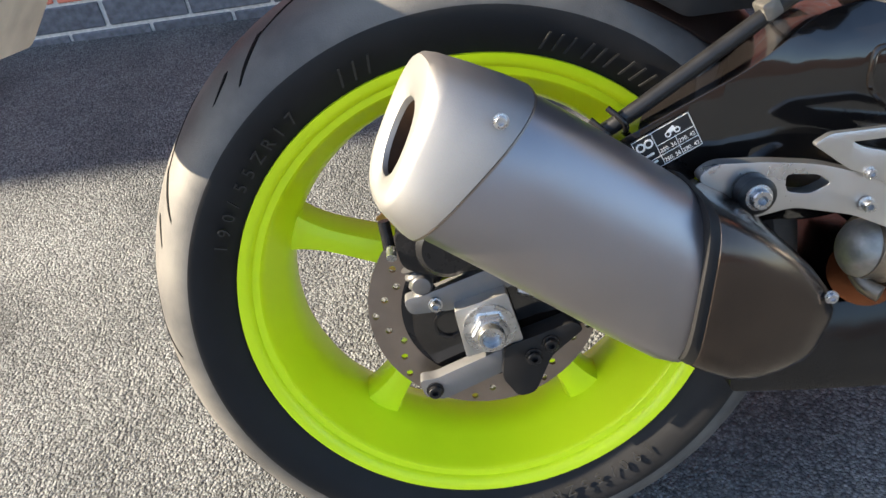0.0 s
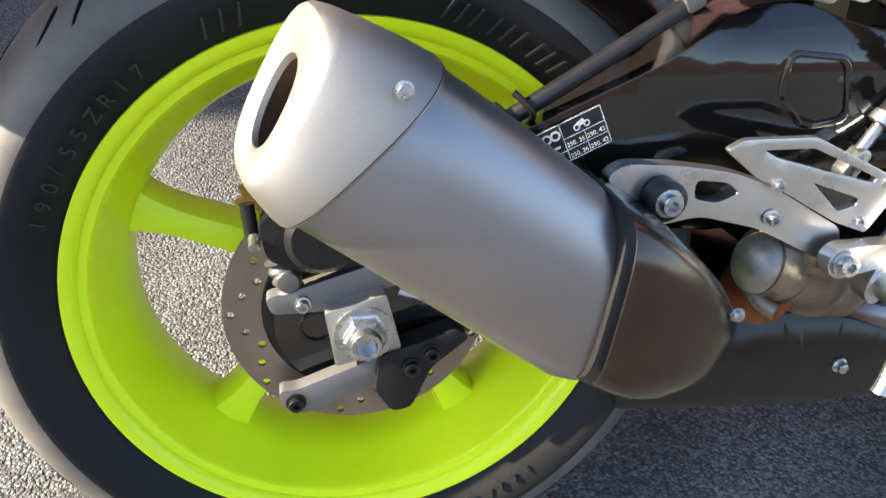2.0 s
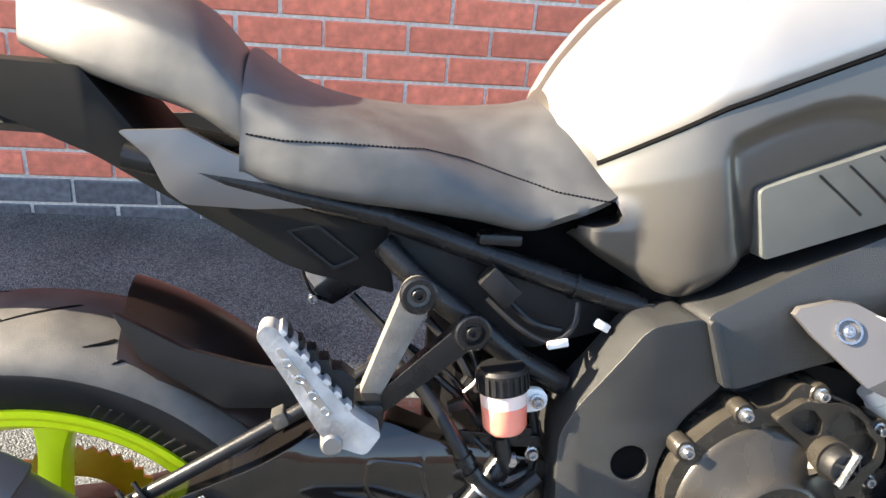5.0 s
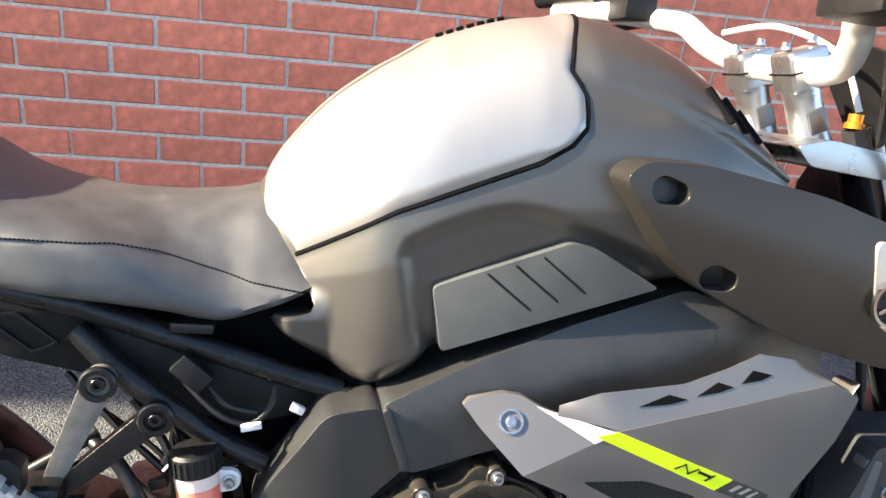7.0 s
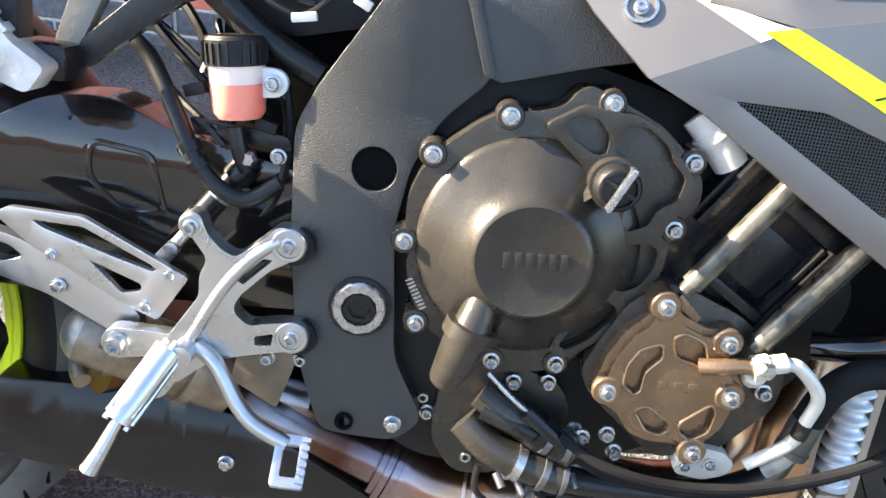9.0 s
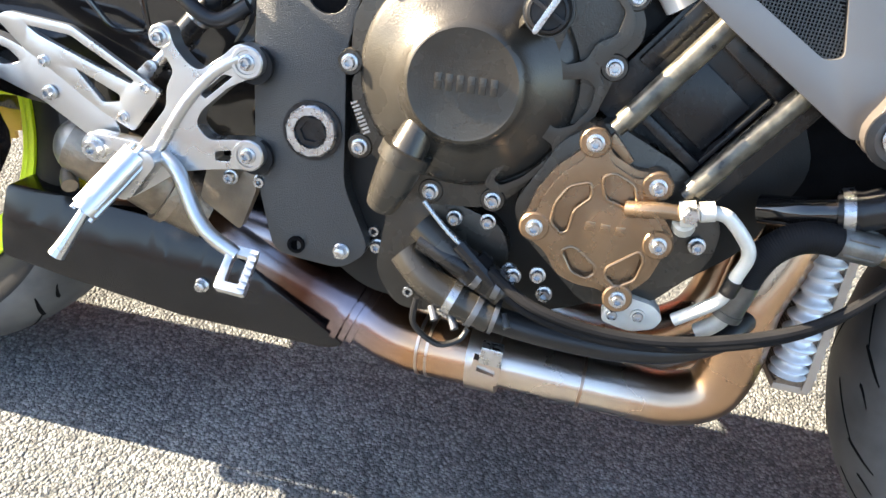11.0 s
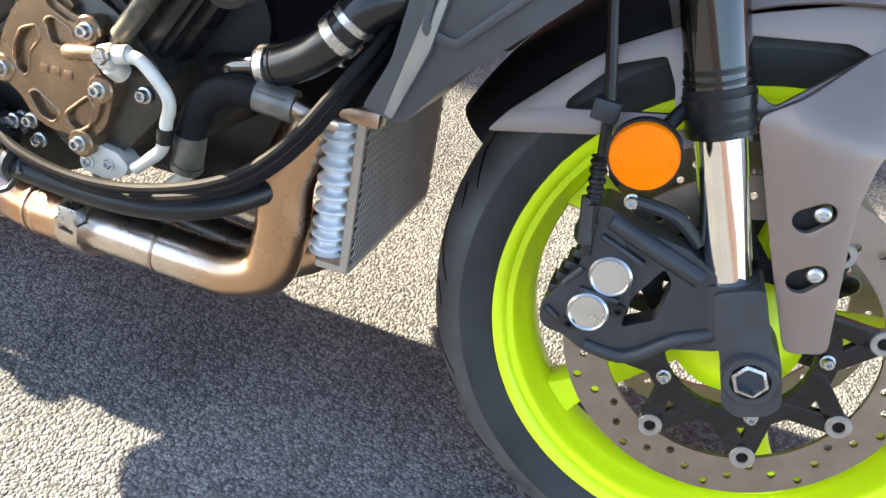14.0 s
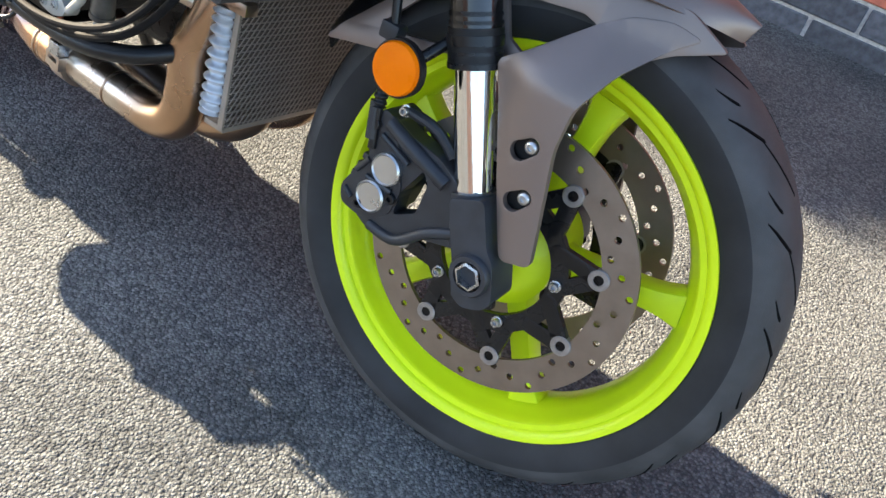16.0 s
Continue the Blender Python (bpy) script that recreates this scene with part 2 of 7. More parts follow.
def join(*bms):
    """Puts several pieces into one mesh."""
    out = bmesh.new()
    for b in bms:
        me = bpy.data.meshes.new("piece")
        b.to_mesh(me)
        b.free()
        out.from_mesh(me)
        bpy.data.meshes.remove(me)
    return out


def link(a, b, w0, w1):
    """Outline of a bar between two points with round ends."""
    a, b = Vector(a), Vector(b)
    d = (b - a).normalized()
    t = math.atan2(d.y, d.x)
    out = [(a.x + w0 * math.cos(t + math.pi / 2 + math.pi * i / 8), a.y + w0 * math.sin(t + math.pi / 2 + math.pi * i / 8)) for i in range(9)]
    out += [(b.x + w1 * math.cos(t - math.pi / 2 + math.pi * i / 8), b.y + w1 * math.sin(t - math.pi / 2 + math.pi * i / 8)) for i in range(9)]
    return out


def moved(bm, m):
    bmesh.ops.transform(bm, matrix=m, verts=bm.verts)
    return bm


# ---- bolts, shared by all ----
def bolt_mesh(name, r, h, material, hexhead=False):
    hr = r * 0.5
    prof = [(r * 1.35, 0), (r * 1.35, h * 0.25), (r, h * 0.3), (r, h * 0.9), (r * 0.9, h), (hr, h), (hr, h * 0.4), (0, h * 0.4)]
    bm = lathe(prof, 18)
    if hexhead:
        bm.free()
        bm = join(lathe([(r * 1.4, 0), (r * 1.4, h * 0.25), (r * 1.2, h * 0.35), (0, h * 0.35)], 18), lathe([(r, h * 0.3), (r, h * 0.95), (r * 0.85, h), (0, h)], 6))
    bmesh.ops.recalc_face_normals(bm, faces=bm.faces)
    me = bpy.data.meshes.new(name)
    bm.to_mesh(me)
    bm.free()
    for p in me.polygons:
        p.use_smooth = True
    me.set_sharp_from_angle(angle=radians(35))
    me.materials.append(material)
    return me


BOLT = bolt_mesh("bolt", 0.0050, 0.008, STEEL)
BIGBOLT = bolt_mesh("big_bolt", 0.0080, 0.009, STEEL)
SMALLBOLT = bolt_mesh("small_bolt", 0.0040, 0.0045, STEEL)
HEXBOLT = bolt_mesh("hex_bolt", 0.0054, 0.009, STEEL, True)
BLACKBOLT = bolt_mesh("black_bolt", 0.0062, 0.007, BLACK)


def bolt(me, x, y, z, parent, rx=0, rz=0):
    return part("bolt", me, None, parent, m=pose(x, y, z, rx, 0, rz))


# ---- ground and wall ----
def ground_z(x):
    return 0.026 - 0.0143 * x



asphalt = mat("asphalt", (0.0440, 0.0478, 0.0520), 0.85, 0, 0.3, 3.0, 0.0, 900, col2=(0.060, 0.0643, 0.0688), fine=0.2, spec=0.15)
_n, _l = asphalt.node_tree.nodes, asphalt.node_tree.links
_tc = _n.new("ShaderNodeTexCoord")
_v, _w = _n.new("ShaderNodeTexVoronoi"), _n.new("ShaderNodeTexVoronoi")
_v.inputs["Scale"].default_value, _w.inputs["Scale"].default_value = 235, 480
for _t in (_v, _w):
    _l.new(_tc.outputs["Object"], _t.inputs["Vector"])
_sep = _n.new("ShaderNodeSeparateColor")
_l.new(_v.outputs["Color"], _sep.inputs["Color"])
_r = _n.new("ShaderNodeValToRGB")
_r.color_ramp.elements[0].position, _r.color_ramp.elements[1].position = 0.15, 1.0
_r.color_ramp.elements[0].color, _r.color_ramp.elements[1].color = (1.75, 1.73, 1.69, 1), (4.25, 4.18, 3.98, 1)
_l.new(_sep.outputs[0], _r.inputs["Fac"])
_d = _n.new("ShaderNodeMapRange")
_d.inputs["From Min"].default_value, _d.inputs["From Max"].default_value = 0.25, 0.75
_d.inputs["To Min"].default_value, _d.inputs["To Max"].default_value = 1.06, 0.64
_l.new(_v.outputs["Distance"], _d.inputs["Value"])
_m1, _m2 = _n.new("ShaderNodeMix"), _n.new("ShaderNodeMix")
for _m in (_m1, _m2):
    _m.data_type, _m.blend_type, _m.clamp_result = "RGBA", "MULTIPLY", False
    _m.inputs[0].default_value = 1.0
_src = _n["Principled BSDF"].inputs["Base Color"].links[0].from_socket
_l.new(_src, _m1.inputs[6])
_l.new(_r.outputs["Color"], _m1.inputs[7])
_l.new(_m1.outputs[2], _m2.inputs[6])
_l.new(_d.outputs["Result"], _m2.inputs[7])
_l.new(_m2.outputs[2], _n["Principled BSDF"].inputs["Base Color"])
_add = _n.new("ShaderNodeMath")
_add.operation = "MULTIPLY_ADD"
_add.inputs[1].default_value = 0.4
_l.new(_w.outputs["Distance"], _add.inputs[0])
_l.new(_v.outputs["Distance"], _add.inputs[2])
_b = _n.new("ShaderNodeBump")
_b.invert = True
_b.inputs["Strength"].default_value, _b.inputs["Distance"].default_value = 1.0, 0.0034
_l.new(_add.outputs[0], _b.inputs["Height"])
_l.new(_b.outputs["Normal"], _n["Principled BSDF"].inputs["Normal"])
_bm = grid(lambda u, v: ((u - 0.5) * 600, (v - 0.5) * 600, ground_z((u - 0.5) * 600)), 8, 8)
tagged(part("ground", _bm, asphalt, None, smooth=0), "grey coarse asphalt car park surface", "ground", kind="structure")


WALL_Y, WALL_H = 1.62, 4.2
BRICKS = [mat("red_brick", (0.70, 0.205, 0.128), 0.8, 0, 0.22, 30, 0.45, 420, fine=0.28), mat("blue_brick", (0.125, 0.128, 0.145), 0.55, 0, 0.3, 60, 0.5, 500, fine=0.3)]
MORTAR = mat("mortar", (0.66, 0.62, 0.57), 0.9, 0, 0.2, 90, 0.6, 700)
for _m in BRICKS:
    _n, _l = _m.node_tree.nodes, _m.node_tree.links
    _o = _n.new("ShaderNodeObjectInfo")
    _h = _n.new("ShaderNodeHueSaturation")
    _r = _n.new("ShaderNodeMapRange")
    _r.inputs["To Min"].default_value, _r.inputs["To Max"].default_value = 0.84, 1.16
    _l.new(_o.outputs["Random"], _r.inputs["Value"])
    _l.new(_r.outputs["Result"], _h.inputs["Value"])
    _src = _n["Principled BSDF"].inputs["Base Color"].links[0].from_socket
    _l.new(_src, _h.inputs["Color"])
    _l.new(_h.outputs["Color"], _n["Principled BSDF"].inputs["Base Color"])
wall = part("wall_north", box(-8, 8, WALL_Y + 0.001, WALL_Y + 0.22, -0.3, WALL_H), MORTAR, None)
tagged(wall, "red brick wall with two blue engineering brick courses at its foot", "wall", kind="structure")

# unseen length added out of view, its height fitted to the ground's shadow edge
part("wall_end", box(-24, -8.002, WALL_Y - 0.01, WALL_Y + 0.22, -0.3, 5.1), mat("plain_red_brickwork", (0.36, 0.13, 0.085), 0.85, 0, 0.3, 4, 0.4, 60), wall, "unseen taller wall end, added to cast the shadow edge on the ground")

# unseen wall added across the yard, behind the walk, as a skyline for reflections
south = part("wall_south", box(-40, 40, -26.3, -26.0, -0.8, 4.2), mat("plain_brown_brickwork", (0.26, 0.15, 0.11), 0.85, 0, 0.3, 4, 0.4, 60), None)
tagged(south, "unseen plain brown brick wall across the yard, added for reflections", "wall", kind="structure")


def brick_mesh(name, w, material):
    me = bpy.data.meshes.new(name)
    box(-w / 2, w / 2, -0.005, 0.02, -0.0365, 0.0365, 0.003, 1).to_mesh(me)
    me.materials.append(material)
    return me


FULL = [brick_mesh("brick", 0.231, m) for m in BRICKS]

# ---- motorcycle ----
motorcycle = new("motorcycle")
motorcycle.matrix_world = BIKE
tagged(motorcycle, "grey motorcycle with lime wheels parked on asphalt beside a wall", "motorcycle")


# ---- wheels ----
def crown(w, half, r_rim, r_out):
    """The tyre's radius at w across it."""
    r_sh = r_rim + (r_out - r_rim) * 0.42
    return r_sh + (r_out - r_sh) * math.sqrt(max(0, 1 - (w / half) ** 2)) ** 0.9


def tyre(half, r_rim, w_rim, r_out, n=240, k=48):
    """A tyre: crown and sidewalls turned about y."""
    bm = bmesh.new()
    r_sh = r_rim + (r_out - r_rim) * 0.42
    prof = [(-half * math.cos(math.pi * j / k), crown(half * math.cos(math.pi * j / k), half, r_rim, r_out)) for j in range(k + 1)]
    side = [(-w_rim, r_rim - 0.004), (-w_rim - 0.004, r_rim + 0.003), (-half * 0.93, r_rim + (r_sh - r_rim) * 0.4), (-half * 0.985, r_rim + (r_sh - r_rim) * 0.75)]
    prof = side + prof + [(-w, r) for w, r in reversed(side)]
    rings = []
    for i in range(n):
        a = 2 * math.pi * i / n
        rings.append([bm.verts.new((r * math.cos(a), w, r * math.sin(a))) for w, r in prof])
    for i in range(n):
        a, b = rings[i - 1], rings[i]
        for j in range(len(prof) - 1):
            f = bm.faces.new((a[j], a[j + 1], b[j + 1], b[j]))
            f.material_index = 1 if prof[j][1] > r_sh + 0.001 else 0
    return bm


def groove(a0, w0, w1, slant, half, r_rim, r_out, width):
    """One tread groove: a slanted, tapering strip with raised lips, near-black for its shade."""
    bm = bmesh.new()
    rows = []
    for i in range(15):
        t = i / 14
        w = w0 + (w1 - w0) * t
        a = a0 + slant * t + 0.05 * t * t
        q = width * (0.25 + 0.75 * math.sin(math.pi * min(0.98, 0.12 + 0.88 * t)) ** 0.7)
        r = crown(w, half, r_rim, r_out)
        row = []
        for e, lift in ((-1, 0.0), (-0.8, 0.0006), (0, 0.0004), (0.8, 0.0006), (1, 0.0)):
            b = a + e * q / r
            row.append(bm.verts.new(((r + lift) * math.cos(b), w, (r + lift) * math.sin(b))))
        rows.append(row)
    for p, q in zip(rows, rows[1:]):
        for k in range(4):
            bm.faces.new((p[k], p[k + 1], q[k + 1], q[k]))
    return bm


def tread(count, half):
    """Slanted grooves on both shoulders, long and short in turn."""
    out = []
    for i in range(count):
        a = 2 * math.pi * i / count
        for s in (-1, 1):
            o = a + (math.pi / count if s > 0 else 0)
            out.append((o, s * half * 0.20, s * half * 0.62, 0.16))
            out.append((o + 0.20, s * half * 0.56, s * half * 0.90, 0.07))
            out.append((o + 0.34, s * half * 0.66, s * half * 0.82, 0.03))
    return out


def rim(w, r, drop, spokes, a0, depth, hub_r, hub_w):
    """A cast rim: barrel, five spokes and hub."""
    prof = [(r - 0.006, w), (r, w + 0.001), (r + 0.001, w - 0.004), (r - 0.010, w - 0.010), (r - 0.012, w - 0.03), (r - 0.022, w * 0.25), (r - 0.022, -w * 0.25),
            (r - 0.012, -w + 0.03), (r - 0.010, -w + 0.010), (r + 0.001, -w + 0.004), (r, -w - 0.001), (r - 0.006, -w), (r - 0.0105, -w + 0.003), (r - 0.0125, -w + 0.0075), (r - 0.019, -w + 0.0085), (r - 0.022, -w + 0.012), (r - 0.0235, -w + 0.022), (r - drop + 0.006, -w * 0.45),
            (r - drop, -w * 0.2), (r - drop, w * 0.2), (r - drop + 0.006, w * 0.45), (r - 0.0235, w - 0.022), (r - 0.022, w - 0.012), (r - 0.019, w - 0.0085), (r - 0.0125, w - 0.0075), (r - 0.0105, w - 0.003)]
    return lathe(prof, 120, closed=True)


def spoke(r0, r1, w0, w1, d0, d1):
    """One tapered spoke with a raised back, along +x."""
    secs = []
    for t in (0, 0.06, 0.12, 0.2, 0.35, 0.5, 0.65, 0.75, 0.82, 0.88, 0.93, 0.97, 1.0):
        x = r0 + (r1 - r0) * t
        flare = 1 + 0.9 * (max(0, t - 0.62) / 0.38) ** 2.4 + 0.8 * (max(0, 0.2 - t) / 0.2) ** 2
        w, d = (w0 + (w1 - w0) * t) * flare, d0 + (d1 - d0) * t
        secs.append([(x, y * d, z * w) for z, y in ((-1, -0.55), (-0.8, -0.9), (-0.3, -1), (0.3, -1), (0.8, -0.9), (1, -0.55), (1, 0.55), (0.8, 0.9), (-0.8, 0.9), (-1, 0.55))])
    return loft(secs)


rear_wheel = part("rear_wheel", moved(rim(0.079, 0.232, 0.044, 5, 0, 0.03, 0.05, 0.06), pose(0, 0, 0.32)), LIME, motorcycle, "lime painted cast rear wheel")
_t = part("tyre", moved(tyre(0.095, 0.232, 0.074, 0.3205), pose(0, 0, 0.32)), RUBBER, rear_wheel, "worn black road tyre with a dusty tread")
_t.data.materials.append(TREAD)
# grooves lie on the crown as near-black strips, their shade in the colour
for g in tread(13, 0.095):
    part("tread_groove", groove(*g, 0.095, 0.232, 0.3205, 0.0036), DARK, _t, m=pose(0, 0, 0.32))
_sp = spoke(0.045, 0.192, 0.0165, 0.0125, 0.028, 0.024)
for k in range(5):
    part("spoke", _sp.copy(), LIME, rear_wheel, m=pose(0, 0, 0.32, 0, -(15.5 + 72 * k), 0))
part("hub", moved(lathe([(0.0, 0.06), (0.045, 0.06), (0.06, 0.045), (0.06, -0.05), (0.045, -0.06), (0, -0.06)], 48), pose(0, 0, 0.32)), LIME, rear_wheel)

FW = Matrix.Translation((1.404, 0, 0.32)) @ pose(0, 0, 0, -2.6, 0, 2.7)
front_wheel = part("front_wheel", rim(0.053, 0.232, 0.036, 5, 0, 0.02, 0.05, 0.05), LIME, motorcycle, "lime painted cast front wheel", m=FW)
_t = part("tyre", tyre(0.062, 0.232, 0.049, 0.300), SIDEWALL, front_wheel, "worn black front tyre with slanted grooves")
_t.data.materials.append(TREAD_FRONT)
# front grooves likewise: the colour of the strips carries the shade of depth
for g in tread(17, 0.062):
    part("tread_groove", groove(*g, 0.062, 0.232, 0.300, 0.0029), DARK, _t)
_sp = spoke(0.04, 0.1985, 0.016, 0.013, 0.022, 0.019)
for k in range(5):
    part("spoke", _sp.copy(), LIME, front_wheel, m=pose(0, 0, 0, 0, -(11 + 72 * k), 0))
part("hub", lathe([(0, 0.060), (0.034, 0.060), (0.050, 0.052), (0.060, 0.048), (0.060, -0.048), (0.050, -0.052), (0.034, -0.060), (0, -0.060)], 40), LIME, front_wheel)


BOBBIN = mat("pale_zinc_bobbin", (0.33, 0.30, 0.28), 0.4, 0.6, 0.15, 150, 0.1, 1500)


def disc(r0, r1, y, t, holes, hr):
    hs = [circle(0, 0, r0, 72)]
    for i in range(holes):
        a = 2 * math.pi * i / holes
        r = r0 + (r1 - r0) * (0.24, 0.52, 0.80, 0.52)[i % 4]
        hs.append(circle(r * math.cos(a), r * math.sin(a), hr, 8))
    return plate(circle(0, 0, r1, 120), y, y + t, 0.0, hs)


for side in (-1, 1):
    d = part("brake_disc", disc(0.121, 0.160, -0.0025, 0.005, 44, 0.0042), DISC, front_wheel, "drilled steel front brake disc", m=pose(0, side * 0.066, 0))
    carrier = part("disc_carrier", lathe([(0.086, -0.004), (0.086, 0.004), (0.066, 0.004), (0.066, -0.004)], 72, closed=True), BLACK, d, "black disc carrier")
    for i in range(8):
        for e in (-1, 1):
            a, b = math.radians(i * 45 + 22), math.radians(i * 45 + 22 + e * 17)
            part("carrier_arm", plate(link((0.075 * math.cos(b), 0.075 * math.sin(b)), (0.1185 * math.cos(a), 0.1185 * math.sin(a)), 0.0080, 0.0095), -0.0042, 0.0038, 0.001), BLACK, d)
    for i in range(8):
        a = math.radians(i * 45 + 22)
        part("bobbin", lathe([(0.0118, -0.004), (0.0118, 0.0045), (0.0110, 0.0055), (0.0060, 0.0055), (0.0052, 0.003), (0.0038, 0.003), (0.0038, 0.001), (0, 0.001)], 24), BOBBIN, d, m=pose(0.1185 * math.cos(a), 0, 0.1185 * math.sin(a)) @ pose(0, 0, 0, 180 if side > 0 else 0))
    for i in range(5):
        a = math.radians(i * 72 + 10)
        bolt(BOLT, 0.075 * math.cos(a), -0.005 * (1 if side < 0 else -1), 0.073 * math.sin(a), d, 180 if side > 0 else 0)

rear_disc = part("brake_disc", moved(disc(0.078, 0.110, -0.002, 0.004, 36, 0.0036), pose(0, -0.088, 0.32)), DISC, rear_wheel, "drilled steel rear brake disc")
part("disc_carrier", moved(lathe([(0.079, -0.003), (0.079, 0.003), (0.05, 0.003), (0.05, -0.003)], 60, closed=True), pose(0, -0.088, 0.32)), BLACK, rear_disc)
# sprocket and chain on the far side
part("sprocket", moved(plate([(r * math.cos(a), r * math.sin(a)) for i in range(84) for r, a in (((0.108 if i % 2 else 0.101), 2 * math.pi * i / 84),)], -0.003, 0.003, 0, [circle(0, 0, 0.07, 40)]), pose(0, 0.098, 0.32)), GOLD, rear_wheel, "chain sprocket")

# ---- silencer ----
def oval(c, u, v, a, b, e=2.6, n=40):
    out = []
    for i in range(n):
        t = 2 * math.pi * i / n
        cs, sn = math.cos(t), math.sin(t)
        out.append(tuple(c + u * (a * math.copysign(abs(cs) ** (2 / e), cs)) + v * (b * math.copysign(abs(sn) ** (2 / e), sn))))
    return out


AX = Vector((0.215, 0.006, -0.142)).normalized()
UP = Vector((0.142, 0, 0.215)).normalized()
SIDE = AX.cross(UP).normalized()
M0 = Vector((-0.0455, -0.196, 0.5225))


def can(s, up, side, shift=0.0, slant=0.0, e=2.6):
    c = M0 + AX * s + UP * shift
    ring = [Vector(p) for p in oval(c, UP, SIDE, up, side, e)]
    return [tuple(p + AX * max(slant, 0.04) * ((p - c).dot(UP)) + AX * (-0.5 * slant) * ((p - c).dot(SIDE))) for p in ring]


silencer = part("silencer", loft([can(s, a, b, sh) for s, a, b, sh in ((0.033, 0.0625, 0.0532, 0), (0.04, 0.0642, 0.0549, 0), (0.09, 0.0650, 0.0552, -0.002), (0.14, 0.0656, 0.0555, -0.0047), (0.21, 0.0658, 0.0558, -0.0095), (0.25, 0.0650, 0.0552, -0.0117), (0.266, 0.062, 0.0525, -0.0117))]), TITAN, motorcycle, "satin titanium silencer")
def cap(s, a, b, ku, ks, e, lift=0.0):
    """A ring of the end cap, sheared along the silencer's axis upwards and outwards, its centre lifted."""
    c = M0 + AX * s
    return [tuple(Vector(p) + AX * (ku * (Vector(p) - c).dot(UP) + ks * (Vector(p) - c).dot(SIDE))) for p in oval(c + UP * lift, UP, SIDE, a, b, e)]


part("end_cap", loft([cap(*q) for q in ((0.043, 0.0660, 0.0566, 0.24, 0.0, 2.9), (0.0425, 0.0668, 0.0574, 0.24, 0.0, 2.9), (0.030, 0.0652, 0.0556, 0.16, 0.03, 3.0), (0.010, 0.0612, 0.0505, 0.04, 0.09, 3.0), (-0.004, 0.0578, 0.0462, -0.03, 0.15, 3.0), (-0.010, 0.0552, 0.0434, -0.07, 0.18, 2.9), (-0.0125, 0.0520, 0.0400, -0.09, 0.20, 2.7, 0.0), (-0.0130, 0.0490, 0.0365, -0.09, 0.20, 2.6, -0.001), (-0.0115, 0.0330, 0.0240, -0.10, 0.21, 2.3, -0.005), (-0.0100, 0.0300, 0.0208, -0.10, 0.21, 2.2, -0.006), (-0.006, 0.0292, 0.0200, -0.10, 0.21, 2.2, -0.006), (0.010, 0.0290, 0.0198, -0.10, 0.2, 2.2, -0.006))], cap=False), TIP, silencer, "pale satin aluminium silencer tip")
part("outlet_pipe", loft([cap(*q) for q in ((-0.006, 0.0288, 0.0196, -0.10, 0.21, 2.2, -0.006), (0.008, 0.0284, 0.0193, -0.10, 0.2, 2.2, -0.006), (0.05, 0.027, 0.018, -0.05, 0.1, 2.1, -0.004), (0.10, 0.026, 0.017, 0.0, 0.0, 2.1, 0.0), (0.101, 0.001, 0.001, 0.0, 0.0, 2.1, 0.0))], cap=False), mat("dark_brown_pipe", (0.03, 0.016, 0.009), 0.6, 0.2, 0.5, 40, spec=0.2), silencer, "dark brown outlet pipe")
def shield(s, up, side, shift, tilt):
    c = M0 + AX * s + UP * shift
    return [tuple(Vector(p) + AX * tilt * (Vector(p) - c).dot(UP)) for p in oval(c, UP, SIDE, up, side, 4.2)]


part("heat_shield", loft([shield(*q) for q in ((0.237, 0.0590, 0.0600, -0.0025, -0.48), (0.239, 0.0607, 0.0618, -0.0025, -0.48), (0.250, 0.0615, 0.0624, -0.002, -0.48), (0.275, 0.0610, 0.0604, -0.0005, -0.46), (0.302, 0.056, 0.0555, 0.001, -0.38), (0.328, 0.045, 0.048, 0.004, -0.30), (0.348, 0.033, 0.041, 0.006, -0.22), (0.355, 0.027, 0.035, 0.006, -0.2))]), SHIELD, silencer, "glossy black metal silencer shield, a brown reflection put into its colour")
part("shield_seal", loft([shield(*q) for q in ((0.2295, 0.0590, 0.0585, -0.0025, -0.48), (0.230, 0.0602, 0.0602, -0.0025, -0.48), (0.238, 0.0610, 0.0612, -0.0025, -0.48), (0.240, 0.0602, 0.0604, -0.0025, -0.48))]), RUBBER, silencer, "black rubber seal")
part("body_seam", loft([cap(*q) for q in ((0.0425, 0.0655, 0.0560, 0.24, 0.0, 2.9), (0.0432, 0.0668, 0.0574, 0.24, 0.0, 2.9), (0.0446, 0.0668, 0.0573, 0.24, 0.0, 2.9), (0.0452, 0.0652, 0.0557, 0.24, 0.0, 2.9))]), DISC, silencer)
for x, y, z in ((0.012, -0.2525, 0.541), (-0.039, -0.2425, 0.478), (0.254, -0.229, 0.369)):
    bolt(SMALLBOLT, x, y, z, silencer, 0, -6)


# ---- rear axle and rear brake ----
axle_block = part("axle_adjuster", plate(rounded([(-0.030, 0.337), (0.018, 0.350), (0.030, 0.300), (-0.023, 0.288)], 0.003), -0.128, -0.112, 0.0015), mat("dull_machined_alloy", (0.42, 0.41, 0.39), 0.38, 0.8), motorcycle, "machined axle adjuster block")
part("axle_nut", moved(lathe([(0.020, 0), (0.020, 0.003), (0.0175, 0.004), (0.0175, 0.012), (0.0155, 0.0135), (0, 0.0135)], 6), pose(0, -0.128, 0.317)), STEEL, axle_block)
part("axle_end", moved(lathe([(0.0125, 0), (0.0125, 0.020), (0.0115, 0.022), (0.0085, 0.022), (0.0085, 0.008), (0, 0.008)], 28), pose(0, -0.128, 0.317)), STEEL, axle_block)
